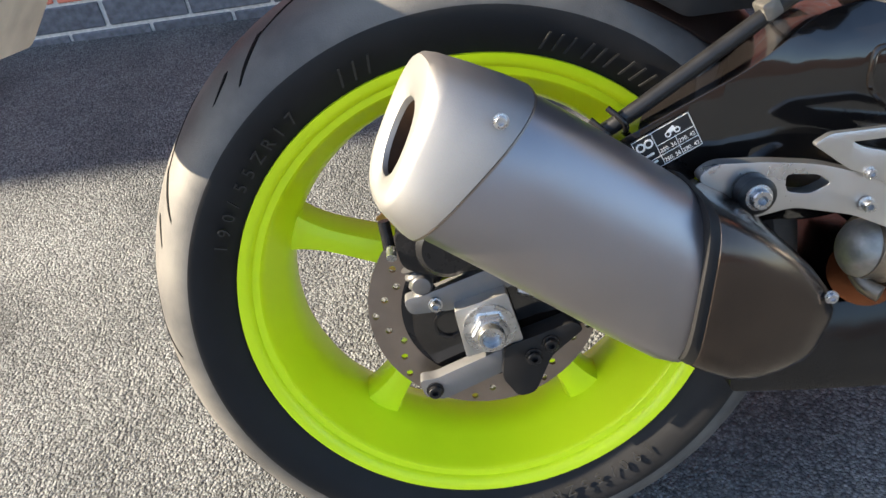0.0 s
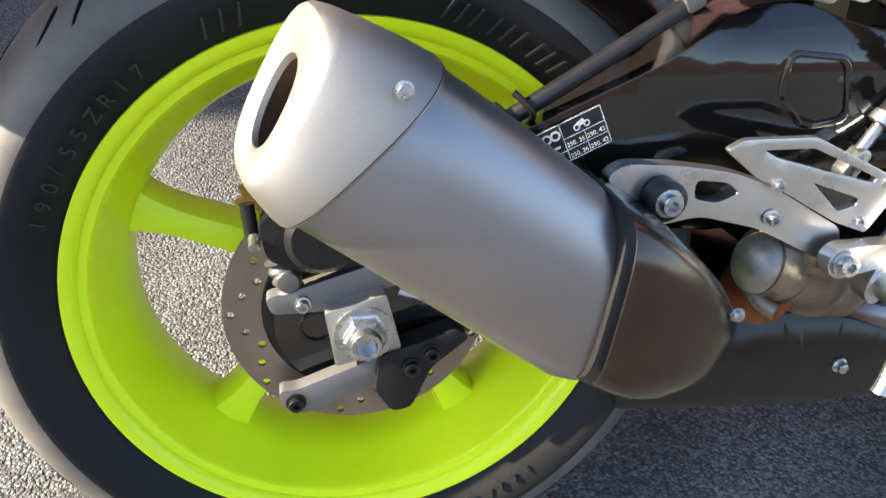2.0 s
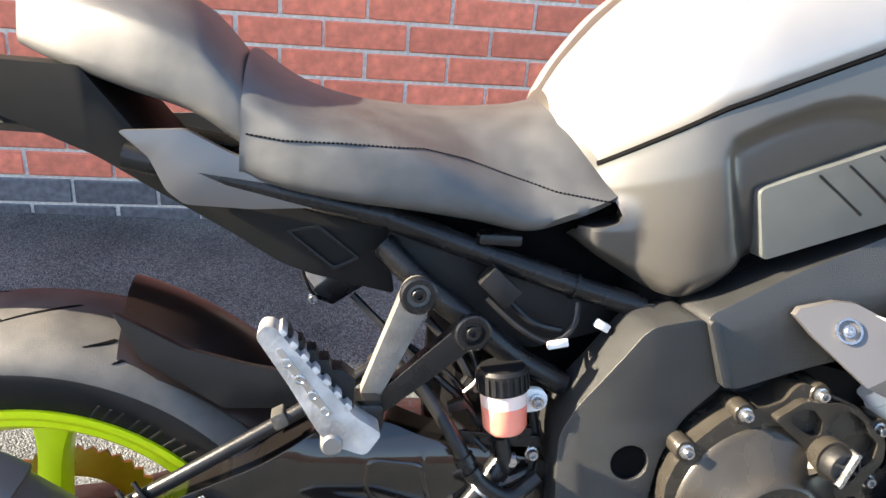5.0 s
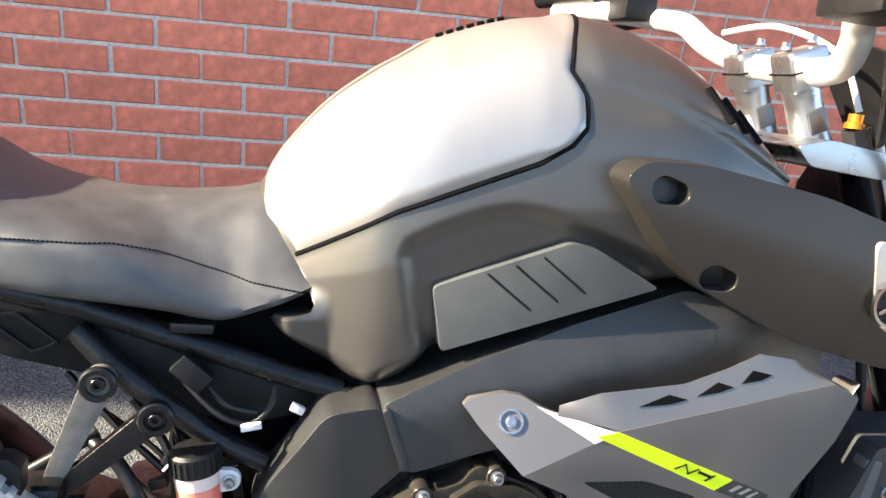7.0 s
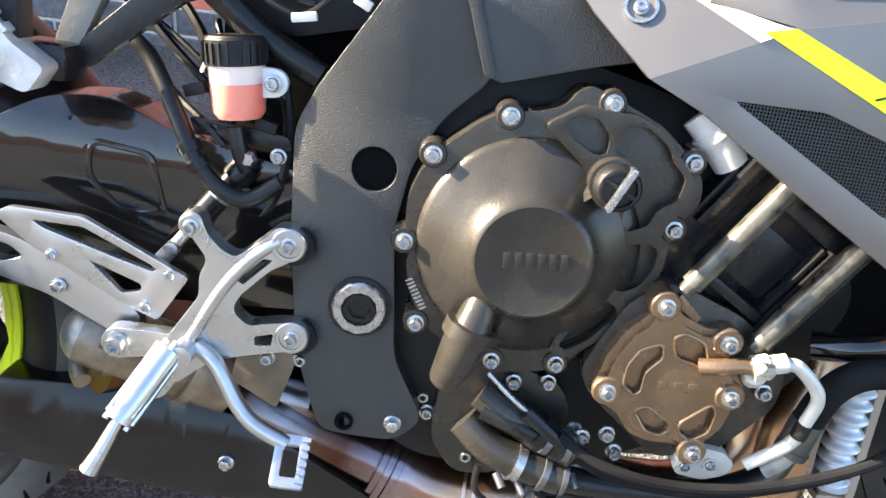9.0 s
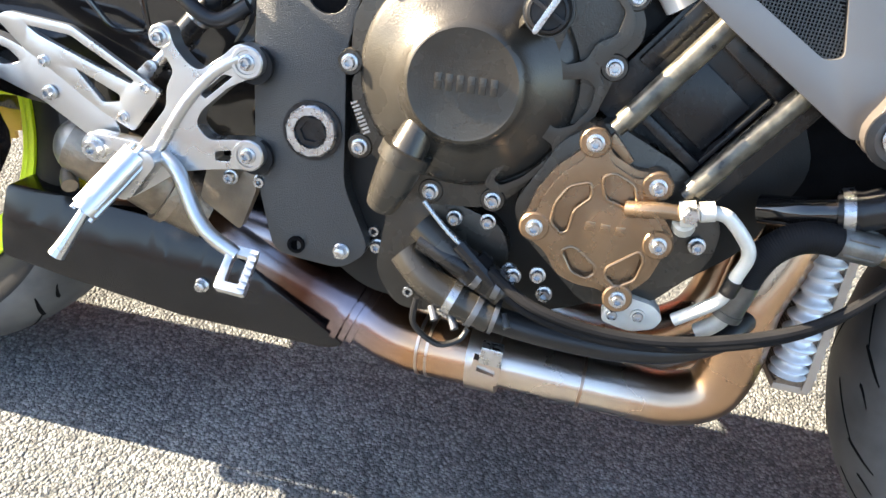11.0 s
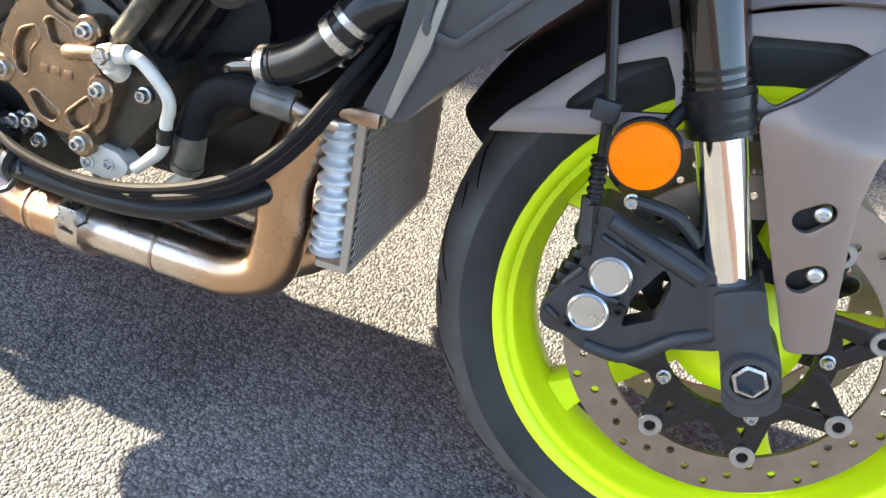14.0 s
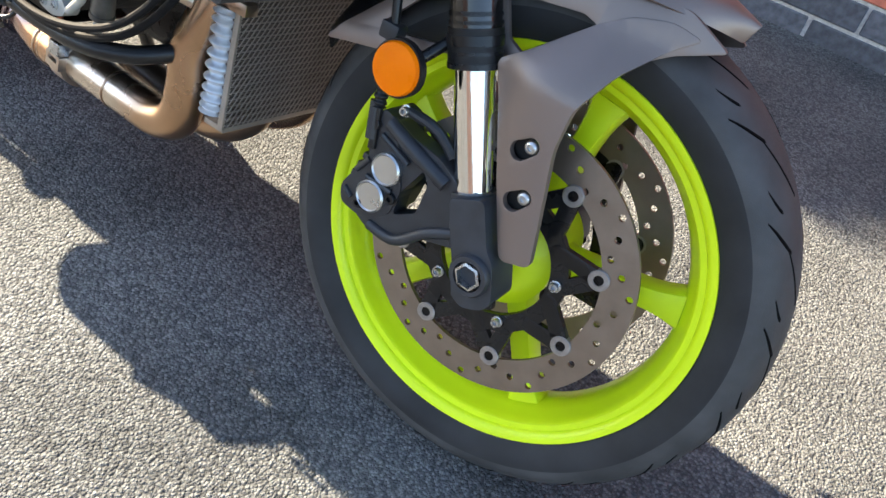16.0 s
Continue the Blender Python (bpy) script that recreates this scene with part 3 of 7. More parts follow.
part("axle_washer", moved(lathe([(0.024, 0), (0.024, 0.003), (0.012, 0.003)], 32), pose(0, -0.128, 0.317)), STEEL, axle_block)

rear_caliper = part("rear_brake_caliper", plate(rounded([(-0.075, 0.415), (-0.052, 0.432), (0.01, 0.425), (0.03, 0.40), (0.005, 0.378), (-0.04, 0.372), (-0.07, 0.385)], 0.008), -0.128, -0.07, 0.006), BLACK, motorcycle, "black rear brake caliper")
part("caliper_piston_housing", moved(lathe([(0.027, 0), (0.027, 0.014), (0.022, 0.018), (0, 0.018)], 32), pose(-0.03, -0.122, 0.403)), BLACK, rear_caliper)
part("slide_pin_boot", tube([(-0.062, -0.115, 0.380), (-0.058, -0.116, 0.368), (-0.055, -0.117, 0.356)], 0.010, ribs=3, rib=0.0015), mat("grey_rubber", (0.045, 0.045, 0.048), 0.45), rear_caliper, "grey rubber slide pin boot")
part("caliper_bracket", plate(rounded([(-0.075, 0.345), (-0.045, 0.352), (0.02, 0.372), (0.07, 0.378), (0.072, 0.362), (0.03, 0.35), (-0.03, 0.33), (-0.07, 0.33)], 0.006), -0.112, -0.098, 0.003), mat("dull_alloy", (0.22, 0.22, 0.225), 0.4, 0.7), rear_caliper, "dull alloy caliper bracket")
bolt(BOLT, -0.046, -0.113, 0.339, rear_caliper)
part("bracket_plate", plate(rounded([(-0.068, 0.335), (0.02, 0.352), (0.045, 0.33), (0.04, 0.275), (-0.05, 0.262), (-0.07, 0.30)], 0.012), -0.1, -0.094, 0.002), GLOSSBLACK, rear_caliper)
part("bracket_ring", moved(lathe([(0.0150, 0), (0.0150, 0.003), (0.0125, 0.003), (0.0125, 0)], 28, closed=True), pose(-0.035, -0.1, 0.31)), BLACK, rear_caliper)
part("slide_pin", moved(lathe([(0.0105, 0), (0.0105, 0.010), (0.008, 0.0145), (0, 0.016)], 20), pose(-0.056, -0.114, 0.366)), mat("dull_pin_steel", (0.20, 0.20, 0.205), 0.35, 0.8), rear_caliper, "dull steel slide pin")
part("brake_union", tube([(0.030, -0.112, 0.345), (0.052, -0.116, 0.338)], 0.0058, 10, 2), STEEL, rear_caliper)
part("caliper_web", plate(rounded([(0.034, 0.388), (0.066, 0.382), (0.098, 0.345), (0.094, 0.318), (0.060, 0.330)], 0.006), -0.118, -0.104, 0.003), GLOSSBLACK, rear_caliper)
part("torque_arm", plate(rounded([(-0.07, 0.262), (-0.066, 0.243), (-0.048, 0.238), (0.03, 0.27), (0.035, 0.285), (0.02, 0.29), (-0.055, 0.262)], 0.006), -0.118, -0.104, 0.003), bpy.data.materials["dull_alloy"], rear_caliper, "dull alloy torque arm")
bolt(BLACKBOLT, -0.056, -0.118, 0.250, rear_caliper)
bolt(BLACKBOLT, 0.064, -0.114, 0.372, rear_caliper)
part("banjo_bolt", tube([(-0.082, -0.112, 0.425), (-0.08, -0.115, 0.40)], 0.0055), BLACK, rear_caliper)
part("bleed_nipple", tube([(-0.078, -0.122, 0.402), (-0.078, -0.132, 0.398)], 0.0045), STEEL, rear_caliper)
part("wheel_speed_sensor", plate(rounded([(0.012, 0.295), (0.075, 0.314), (0.086, 0.306), (0.055, 0.281), (0.038, 0.243), (0.022, 0.24), (0.008, 0.262)], 0.006), -0.13, -0.108, 0.004), PLASTIC, rear_caliper, "black speed sensor cover")
bolt(BLACKBOLT, 0.054, -0.13, 0.295, rear_caliper)
bolt(BLACKBOLT, 0.038, -0.13, 0.283, rear_caliper)

# ---- swingarm ----
def arm_curve(x, z):
    """The swingarm's flank, rounded towards its upper and lower edge."""
    k = max(0, min(1, (x - 0.20) / 0.07))
    return 0.034 * max(0, min(1, (0.13 - x) / 0.07)) + k * (1.6 * min(0, z - 0.53) ** 2 + 7.0 * max(0, z - 0.52) ** 2)


swingarm = part("swingarm", plate(rounded([(-0.02, 0.37), (0.06, 0.405), (0.116, 0.479), (0.221, 0.526), (0.278, 0.562), (0.330, 0.568), (0.374, 0.551), (0.50, 0.53), (0.56, 0.47), (0.54, 0.40), (0.44, 0.39), (0.36, 0.385), (0.30, 0.37), (0.20, 0.395), (0.14, 0.345), (0.09, 0.30), (0.03, 0.29), (-0.02, 0.305)], 0.02), -0.135, -0.085, 0.012,
                                    [rounded([(0.165, 0.43), (0.20, 0.455), (0.225, 0.44), (0.20, 0.415)], 0.008)], seg=4, cuts=0.014, skew=arm_curve), GLOSSBLACK, motorcycle, "glossy black braced swingarm")
part("swingarm_recess", plate(rounded([(0.318, 0.535), (0.372, 0.53), (0.385, 0.475), (0.345, 0.47), (0.315, 0.50)], 0.01), -0.1375, -0.130, 0.003, [rounded([(0.322, 0.529), (0.366, 0.525), (0.379, 0.481), (0.347, 0.476), (0.321, 0.502)], 0.008)], cuts=0.014, skew=arm_curve), GLOSSBLACK, swingarm)
part("swingarm_far_side", plate(rounded([(-0.06, 0.35), (0.06, 0.365), (0.25, 0.43), (0.40, 0.47), (0.56, 0.47), (0.54, 0.40), (0.30, 0.35), (0.09, 0.29), (-0.06, 0.29)], 0.02), 0.095, 0.135, 0.01), GLOSSBLACK, swingarm)
part("swingarm_crossbar", box(0.34, 0.50, -0.09, 0.10, 0.40, 0.50, 0.02), GLOSSBLACK, swingarm)
sticker = part("tyre_pressure_label", plate([(0.1255, 0.477), (0.1725, 0.499), (0.1857, 0.471), (0.1387, 0.449)], -0.1368, -0.1362), mat("label_black", (0.012, 0.012, 0.012), 0.4), swingarm, "black tyre pressure label with white print")

PRINT = mat("white_print", (0.75, 0.75, 0.73), 0.5)


def text(body, size, depth=0.0002):
    """Flat lettering in x and z, its origin at the first baseline point."""
    c = bpy.data.curves.new("text", "FONT")
    c.body, c.size, c.extrude = body, size, depth
    ob = bpy.data.objects.new("text", c)
    me = bpy.data.meshes.new_from_object(ob)
    bm = bmesh.new()
    bm.from_mesh(me)
    bpy.data.objects.remove(ob)
    bmesh.ops.rotate(bm, verts=bm.verts, cent=(0, 0, 0), matrix=Matrix.Rotation(math.pi / 2, 3, "X"))
    return bm


TYRE_MARK = mat("raised_tyre_letters", (0.016, 0.016, 0.016), 0.5)
for body, start in (("190/55ZR17", -50), ("190/55ZR17", 160)):
    for k, ch in enumerate(body):
        t = start - 3.6 * k
        part("tyre_letter", text(ch, 0.016, 0.0007), TYRE_MARK, rear_wheel, m=pose(0.2415 * math.cos(math.radians(t)), -0.0905, 0.32 + 0.2415 * math.sin(math.radians(t)), 0, 90 - t, 0) @ pose(0, 0, 0, 18, 0, 0))
for t in (74, 71.5, 69, 65.5, 63, 60.5, 57, 54.5, 52, 108, 111, 114):
    part("tyre_mark", moved(plate([(-0.0035, 0), (-0.0015, 0), (0.0035, 0.016), (0.0015, 0.016)], -0.0006, 0.0006), pose(0, 0, 0, 18, 0, 0)), TYRE_MARK, rear_wheel, m=pose(0.2405 * math.cos(math.radians(t)), -0.0905, 0.32 + 0.2405 * math.sin(math.radians(t)), 0, 90 - t, 0))


LABEL = Matrix.Translation((0.1255, -0.1372, 0.477)) @ pose(0, 0, 0, 0, -25, 0)
for k, (a, b) in enumerate((((0.001, -0.001), (0.051, -0.001)), ((0.001, -0.031), (0.051, -0.031)), ((0.001, -0.001), (0.001, -0.031)), ((0.051, -0.001), (0.051, -0.031)), ((0.018, -0.001), (0.018, -0.031)), ((0.0345, -0.013), (0.0345, -0.031)), ((0.018, -0.0135), (0.051, -0.0135)), ((0.001, -0.0225), (0.051, -0.0225)))):
    part("label_line", moved(plate([(min(a[0], b[0]) - 0.0003, min(a[1], b[1]) - 0.0003), (max(a[0], b[0]) + 0.0003, min(a[1], b[1]) - 0.0003), (max(a[0], b[0]) + 0.0003, max(a[1], b[1]) + 0.0003), (min(a[0], b[0]) - 0.0003, max(a[1], b[1]) + 0.0003)], 0, 0.0002), LABEL), PRINT, sticker)
for body, x, z in (("250. 36", 0.0188, -0.0205), ("290. 42", 0.0352, -0.0205), ("250. 36", 0.0188, -0.0295), ("290. 42", 0.0352, -0.0295)):
    part("label_figure", moved(text(body, 0.0048), LABEL @ pose(x, 0, z)), PRINT, sticker)
for x, z, r in ((0.006, -0.008, 0.004), (0.013, -0.008, 0.004), (0.030, -0.009, 0.0026), (0.038, -0.009, 0.0026)):
    part("label_symbol", moved(lathe([(r, 0), (r, 0.0002), (r * 0.6, 0.0002), (r * 0.6, 0)], 16, closed=True), LABEL @ pose(x, 0, z)), PRINT, sticker)
part("label_symbol", moved(plate([(0.030, -0.006), (0.036, -0.004), (0.038, -0.008), (0.033, -0.009)], 0, 0.0002), LABEL), PRINT, sticker)
for k in range(2):
    part("label_bar", moved(plate([(0.004, -0.0185 - 0.0075 * k), (0.014, -0.0185 - 0.0075 * k), (0.014, -0.0165 - 0.0075 * k), (0.004, -0.0165 - 0.0075 * k)], 0, 0.0002), LABEL), PRINT, sticker)
# chain guard, mudguard and brake line over the tyre
# black plastic; the brick wall's reflection is mixed into the base as brown
hugger = part("rear_hugger", thick(grid(lambda u, v: (0.085 + 0.22 * u, (-0.085 + 0.17 * v), 0.32 + math.sqrt(max(0.001, 0.355 ** 2 - (0.085 + 0.22 * u) ** 2)) - 0.065 * (2 * v - 1) ** 2 - 0.005 * u), 16, 12), 0.003), mat("gloss_black_plastic_wall_tint", (0.020, 0.012, 0.010), 0.3, 0, 0.2, 20), motorcycle, "glossy black plastic tyre hugger, tinted brown for the wall's reflection")
part("hugger_side", plate(rounded([(0.084, 0.655), (0.088, 0.648), (0.109, 0.6105), (0.184, 0.564), (0.242, 0.5654), (0.290, 0.580), (0.262, 0.598), (0.206, 0.607), (0.148, 0.622)], 0.006), -0.094, -0.086, 0.002), PLASTIC, hugger)
part("brake_line", tube([(0.06, -0.10, 0.455), (0.111, -0.125, 0.488), (0.236, -0.125, 0.565), (0.303, -0.12, 0.607), (0.34, -0.11, 0.63)], 0.0068), HOSE, motorcycle, "black sheathed brake line")
for x, z in ((0.108, 0.486), (0.122, 0.494)):
    part("line_clip", tube([(x - 0.012, -0.128, z + 0.012), (x, -0.136, z), (x + 0.004, -0.12, z - 0.014)], 0.0025), BLACK, motorcycle)
part("line_clamp", plate(rounded([(0.228, 0.573), (0.240, 0.579), (0.246, 0.567), (0.234, 0.560)], 0.003), -0.134, -0.114, 0.002), FERRULE, motorcycle)

# ---- exhaust under the bike ----
DARKPIPE = heat("dark_heat_tinted_steel", ((0.0, (0.17, 0.07, 0.035)), (0.22, (0.07, 0.04, 0.03)), (0.34, (0.10, 0.07, 0.06)), (0.45, (0.24, 0.24, 0.27)), (0.52, (0.12, 0.075, 0.06)), (0.60, (0.09, 0.045, 0.035)), (0.72, (0.34, 0.30, 0.34)), (0.85, (0.50, 0.30, 0.17)), (1.0, (0.52, 0.38, 0.28))), 0.33, 0.75, 0.24)
HEADER = heat("straw_tinted_header_steel", ((0.05, (0.42, 0.28, 0.18)), (0.22, (0.60, 0.56, 0.52)), (0.42, (0.58, 0.54, 0.50)), (0.55, (0.62, 0.58, 0.53)), (0.75, (0.50, 0.37, 0.26)), (1.0, (0.42, 0.29, 0.19))), 0.72, 1.0, 0.28)
exhaust = part("collector_pipe", tube([(0.40, -0.055, 0.300), (0.477, -0.078, 0.275), (0.537, -0.085, 0.258), (0.598, -0.088, 0.238), (0.645, -0.092, 0.222), (0.69, -0.10, 0.221), (0.75, -0.108, 0.229)], 0.038, 28, r1=0.030), DARKPIPE, motorcycle, "heat-tinted steel exhaust collector")
part("link_pipe", tube([(0.33, -0.14, 0.335), (0.37, -0.10, 0.325), (0.42, -0.07, 0.30), (0.52, -0.08, 0.29)], 0.030, 20), DARKPIPE, exhaust)
DOME = mat("pale_brushed_cap", (0.42, 0.385, 0.335), 0.46, 0.7, 0.35, 40, 0.6, 160)
CAST = mat("cast_warm_steel", (0.23, 0.19, 0.145), 0.42, 0.75, 0.35, 45, 0.7, 260)
part("exhaust_valve_body", tube([(0.322, -0.145, 0.366), (0.345, -0.142, 0.358), (0.375, -0.130, 0.346), (0.405, -0.112, 0.326), (0.44, -0.10, 0.312)], 0.029, 28, 6, r1=0.033), CAST, exhaust, "cast exhaust valve housing")
_dome = bmesh.new()
bmesh.ops.create_uvsphere(_dome, u_segments=28, v_segments=16, radius=0.029)
part("valve_dome", moved(_dome, Matrix.Translation((0.327, -0.146, 0.362)) @ Matrix.Diagonal((0.85, 0.9, 0.95, 1))), DOME, exhaust, "pale steel valve cap")
for a, b, r in (((0.343, -0.1425, 0.359), (0.348, -0.1405, 0.357), 0.0315), ((0.398, -0.116, 0.331), (0.406, -0.1115, 0.3265), 0.0365)):
    part("valve_flange", tube([a, b], r, 28, 2), CAST, exhaust)
part("valve_lug", tube([(0.318, -0.150, 0.342), (0.322, -0.160, 0.334), (0.330, -0.170, 0.330)], 0.0075, 12), CAST, exhaust)
part("valve_web", tube([(0.345, -0.165, 0.372), (0.372, -0.158, 0.361), (0.392, -0.140, 0.345)], 0.010, 12), CAST, exhaust)
part("header_pipe", tube([(0.74, -0.108, 0.229), (0.804, -0.112, 0.232), (0.889, -0.115, 0.236), (0.930, -0.116, 0.241), (0.962, -0.118, 0.262), (0.970, -0.12, 0.310), (0.968, -0.12, 0.36), (0.983, -0.11, 0.43), (0.97, -0.10, 0.50)], 0.0268, 24), HEADER, exhaust, "heat-tinted steel header pipe")
part("header_pipe", tube([(0.76, -0.03, 0.225), (0.87, -0.02, 0.21), (0.935, -0.01, 0.215), (0.985, -0.005, 0.26), (0.995, 0.0, 0.34), (1.0, 0.0, 0.48)], 0.025, 20), HEADER, exhaust)
part("oil_sump", plate(rounded([(0.64, 0.46), (0.945, 0.46), (0.93, 0.36), (0.905, 0.272), (0.74, 0.258), (0.64, 0.28)], 0.012), 0.0, 0.10, 0.008), BLACK, motorcycle, "black engine sump behind the hoses")
part("header_pipe", tube([(0.76, 0.06, 0.225), (0.87, 0.08, 0.21), (0.945, 0.09, 0.22), (0.99, 0.1, 0.28), (1.0, 0.1, 0.48)], 0.025, 20), HEADER, exhaust)
part("pipe_clamp", tube([(0.730, -0.106, 0.227), (0.760, -0.109, 0.2305)], 0.0345, 28, 4), EXHAUST, exhaust, "steel pipe clamp")
part("clamp_lug", box(0.738, 0.760, -0.150, -0.132, 0.243, 0.262, 0.003), STEEL, exhaust)
for x, r in ((0.592, 0.0405), (0.598, 0.0445), (0.606, 0.0425), (0.613, 0.0395)):
    part("collector_flange", tube([(x - 0.003, -0.0878, 0.2390 - 0.36 * (x - 0.598)), (x + 0.003, -0.0882, 0.2370 - 0.36 * (x - 0.598))], r, 32, 2), DARKPIPE, exhaust)
part("pipe_seam", tube([(0.840, -0.1135, 0.2336), (0.843, -0.1136, 0.2337)], 0.0277, 24, 2), EXHAUST, exhaust)
SOOT = mat("sooty_black_steel", (0.010, 0.009, 0.009), 0.2, 0, 0.3, 20, 0.05, 600, spec=0.4)
silencer_box = part("belly_chamber", plate(rounded([(0.225, 0.29), (0.301, 0.292), (0.391, 0.292), (0.45, 0.283), (0.493, 0.268), (0.56, 0.232), (0.602, 0.209), (0.583, 0.200), (0.425, 0.194), (0.299, 0.204), (0.225, 0.212)], 0.008), -0.124, 0.12, 0.006, cuts=0.02, skew=lambda x, z: 0.25 * max(0, z - 0.25) + 0.06 * max(0, 0.225 - z)), SOOT, motorcycle, "glossy black exhaust chamber cover")
bolt(HEXBOLT, 0.447, -0.124, 0.237, silencer_box)

# ---- footrests and brake pedal ----
rearset = part("footrest_bracket", plate(rounded([(0.390, 0.352), (0.393, 0.368), (0.407, 0.395), (0.430, 0.433), (0.429, 0.450), (0.435, 0.465), (0.423, 0.480), (0.413, 0.491), (0.419, 0.503), (0.428, 0.500), (0.433, 0.486), (0.446, 0.474), (0.457, 0.470), (0.478, 0.489), (0.487, 0.500), (0.505, 0.499), (0.511, 0.487), (0.505, 0.476), (0.484, 0.463), (0.461, 0.437), (0.457, 0.424), (0.470, 0.413), (0.493, 0.419), (0.515, 0.421), (0.520, 0.408), (0.515, 0.396), (0.499, 0.394), (0.472, 0.387), (0.444, 0.378), (0.418, 0.355), (0.400, 0.341)], 0.006), -0.190, -0.172, 0.005,
                [rounded([(0.459, 0.451), (0.478, 0.472), (0.486, 0.472), (0.464, 0.448)], 0.002), rounded([(0.476, 0.4045), (0.491, 0.409), (0.490, 0.3985), (0.477, 0.3965)], 0.002), rounded([(0.420, 0.385), (0.437, 0.394), (0.432, 0.384), (0.418, 0.377)], 0.002)], seg=4), ALU, motorcycle, "silver aluminium footrest bracket")
part("bracket_arm", plate(link((0.410, 0.386), (0.366, 0.381), 0.0095, 0.0135), -0.1885, -0.174, 0.0035, seg=3), ALU, rearset)
part("bracket_spine", tube([(0.402, -0.188, 0.358), (0.424, -0.190, 0.392), (0.447, -0.190, 0.440), (0.470, -0.189, 0.472), (0.490, -0.187, 0.488)], 0.0052, 12), ALU, rearset)
for x, z, r in ((0.497, 0.486, 0.0138), (0.506, 0.408, 0.0138), (0.421, 0.491, 0.0098)):
    part("bracket_boss", moved(lathe([(r, -0.012), (r, 0.0035), (r - 0.0012, 0.005), (r * 0.72, 0.005), (r * 0.68, 0.0035), (0, 0.0035)], 28), pose(x, -0.187, z)), ALU, rearset)
for x, z in ((0.497, 0.486), (0.506, 0.408)):
    part("rubber_washer", moved(lathe([(0.0158, 0), (0.0158, 0.006), (0.0125, 0.006)], 28), pose(x + 0.003, -0.176, z - 0.003)), RUBBER, rearset)
bolt(BOLT, 0.497, -0.190, 0.486, rearset)
bolt(BOLT, 0.506, -0.190, 0.408, rearset)
bolt(BOLT, 0.421, -0.190, 0.490, rearset)
for x, z in ((0.485, 0.378), (0.513, 0.381)):
    bolt(BOLT, x, -0.17, z, rearset)
part("switch_plate", plate(rounded([(0.459, 0.386), (0.507, 0.385), (0.506, 0.366), (0.495, 0.325), (0.454, 0.347)], 0.005), -0.162, -0.150, 0.002), mat("tan_cast_alloy", (0.20, 0.165, 0.125), 0.42, 0.6, 0.25, 30, 0.4, 400), rearset)
heel = part("heel_guard", plate(rounded([(0.259, 0.471), (0.272, 0.4785), (0.330, 0.4785), (0.416, 0.439), (0.392, 0.398), (0.362, 0.409), (0.300, 0.443), (0.29, 0.447)], 0.004), -0.172, -0.166, 0.0015,
            [rounded([(0.289, 0.470), (0.330, 0.470), (0.39, 0.444), (0.388, 0.440), (0.36, 0.447), (0.30, 0.464)], 0.003), rounded([(0.335, 0.443), (0.378, 0.428), (0.378, 0.422), (0.362, 0.418)], 0.003)]), ALU, motorcycle, "cut-out aluminium heel guard")
for x, z in ((0.306, 0.4425), (0.401, 0.440), (0.3825, 0.4095)):
    bolt(SMALLBOLT, x, -0.172, z, heel)
hanger = part("silencer_hanger", plate(rounded([(0.170, 0.452), (0.185, 0.462), (0.226, 0.459), (0.27, 0.452), (0.305, 0.440), (0.375, 0.40), (0.378, 0.372), (0.36, 0.375), (0.30, 0.405), (0.25, 0.418), (0.215, 0.412), (0.196, 0.428)], 0.009), -0.166, -0.152, 0.004,
              [rounded([(0.242, 0.447), (0.268, 0.444), (0.28, 0.435), (0.262, 0.428), (0.243, 0.432)], 0.005)], seg=3), ALU, motorcycle, "forged aluminium silencer hanger")
part("rubber_bush", moved(lathe([(0.0155, 0), (0.0155, 0.012), (0.0125, 0.014), (0, 0.014)], 32), pose(0.214, -0.168, 0.437)), HOSE, hanger)
bolt(BIGBOLT, 0.214, -0.181, 0.437, hanger)
bolt(BOLT, 0.309, -0.167, 0.414, hanger)
bolt(BIGBOLT, 0.366, -0.189, 0.381, hanger)
footpeg = part("rider_footpeg", tube([(0.414, -0.205, 0.390), (0.400, -0.225, 0.364), (0.388, -0.24, 0.343)], 0.0115, 12), ALU, motorcycle, "ribbed aluminium rider footpeg")
for k in range(7):
    a = math.radians(-60 + k * 40)
    part("peg_rib", tube([(0.414 + 0.0105 * math.cos(a), -0.207, 0.390 + 0.0105 * math.sin(a)), (0.389 + 0.0105 * math.cos(a), -0.242, 0.345 + 0.0105 * math.sin(a))], 0.0024, 8, 2), ALU, footpeg)
part("peg_feeler", tube([(0.388, -0.24, 0.343), (0.378, -0.248, 0.318), (0.371, -0.252, 0.303)], 0.0045, 10, r1=0.0075), ALU, footpeg)
part("peg_hinge", plate(link((0.405, 0.36), (0.424, 0.388), 0.011, 0.009), -0.212, -0.185, 0.003), ALU, footpeg)
pedal = part("brake_pedal", tube([(0.431, -0.192, 0.390), (0.449, -0.198, 0.380), (0.470, -0.206, 0.351), (0.488, -0.211, 0.336), (0.515, -0.215, 0.326)], 0.0068, 12), ALU, motorcycle, "aluminium rear brake pedal")
TOE = Matrix.Translation((0.520, -0.226, 0.317)) @ pose(0, 0, 0, -48, 0, 0)
part("pedal_toe_piece", moved(plate(rounded([(-0.014, 0.021), (0.012, 0.021), (0.014, -0.021), (-0.013, -0.021)], 0.003), -0.004, 0.004, 0.002, [rounded([(-0.007, 0.013), (0.006, 0.013), (0.007, -0.013), (-0.006, -0.013)], 0.002)]), TOE), ALU, pedal)
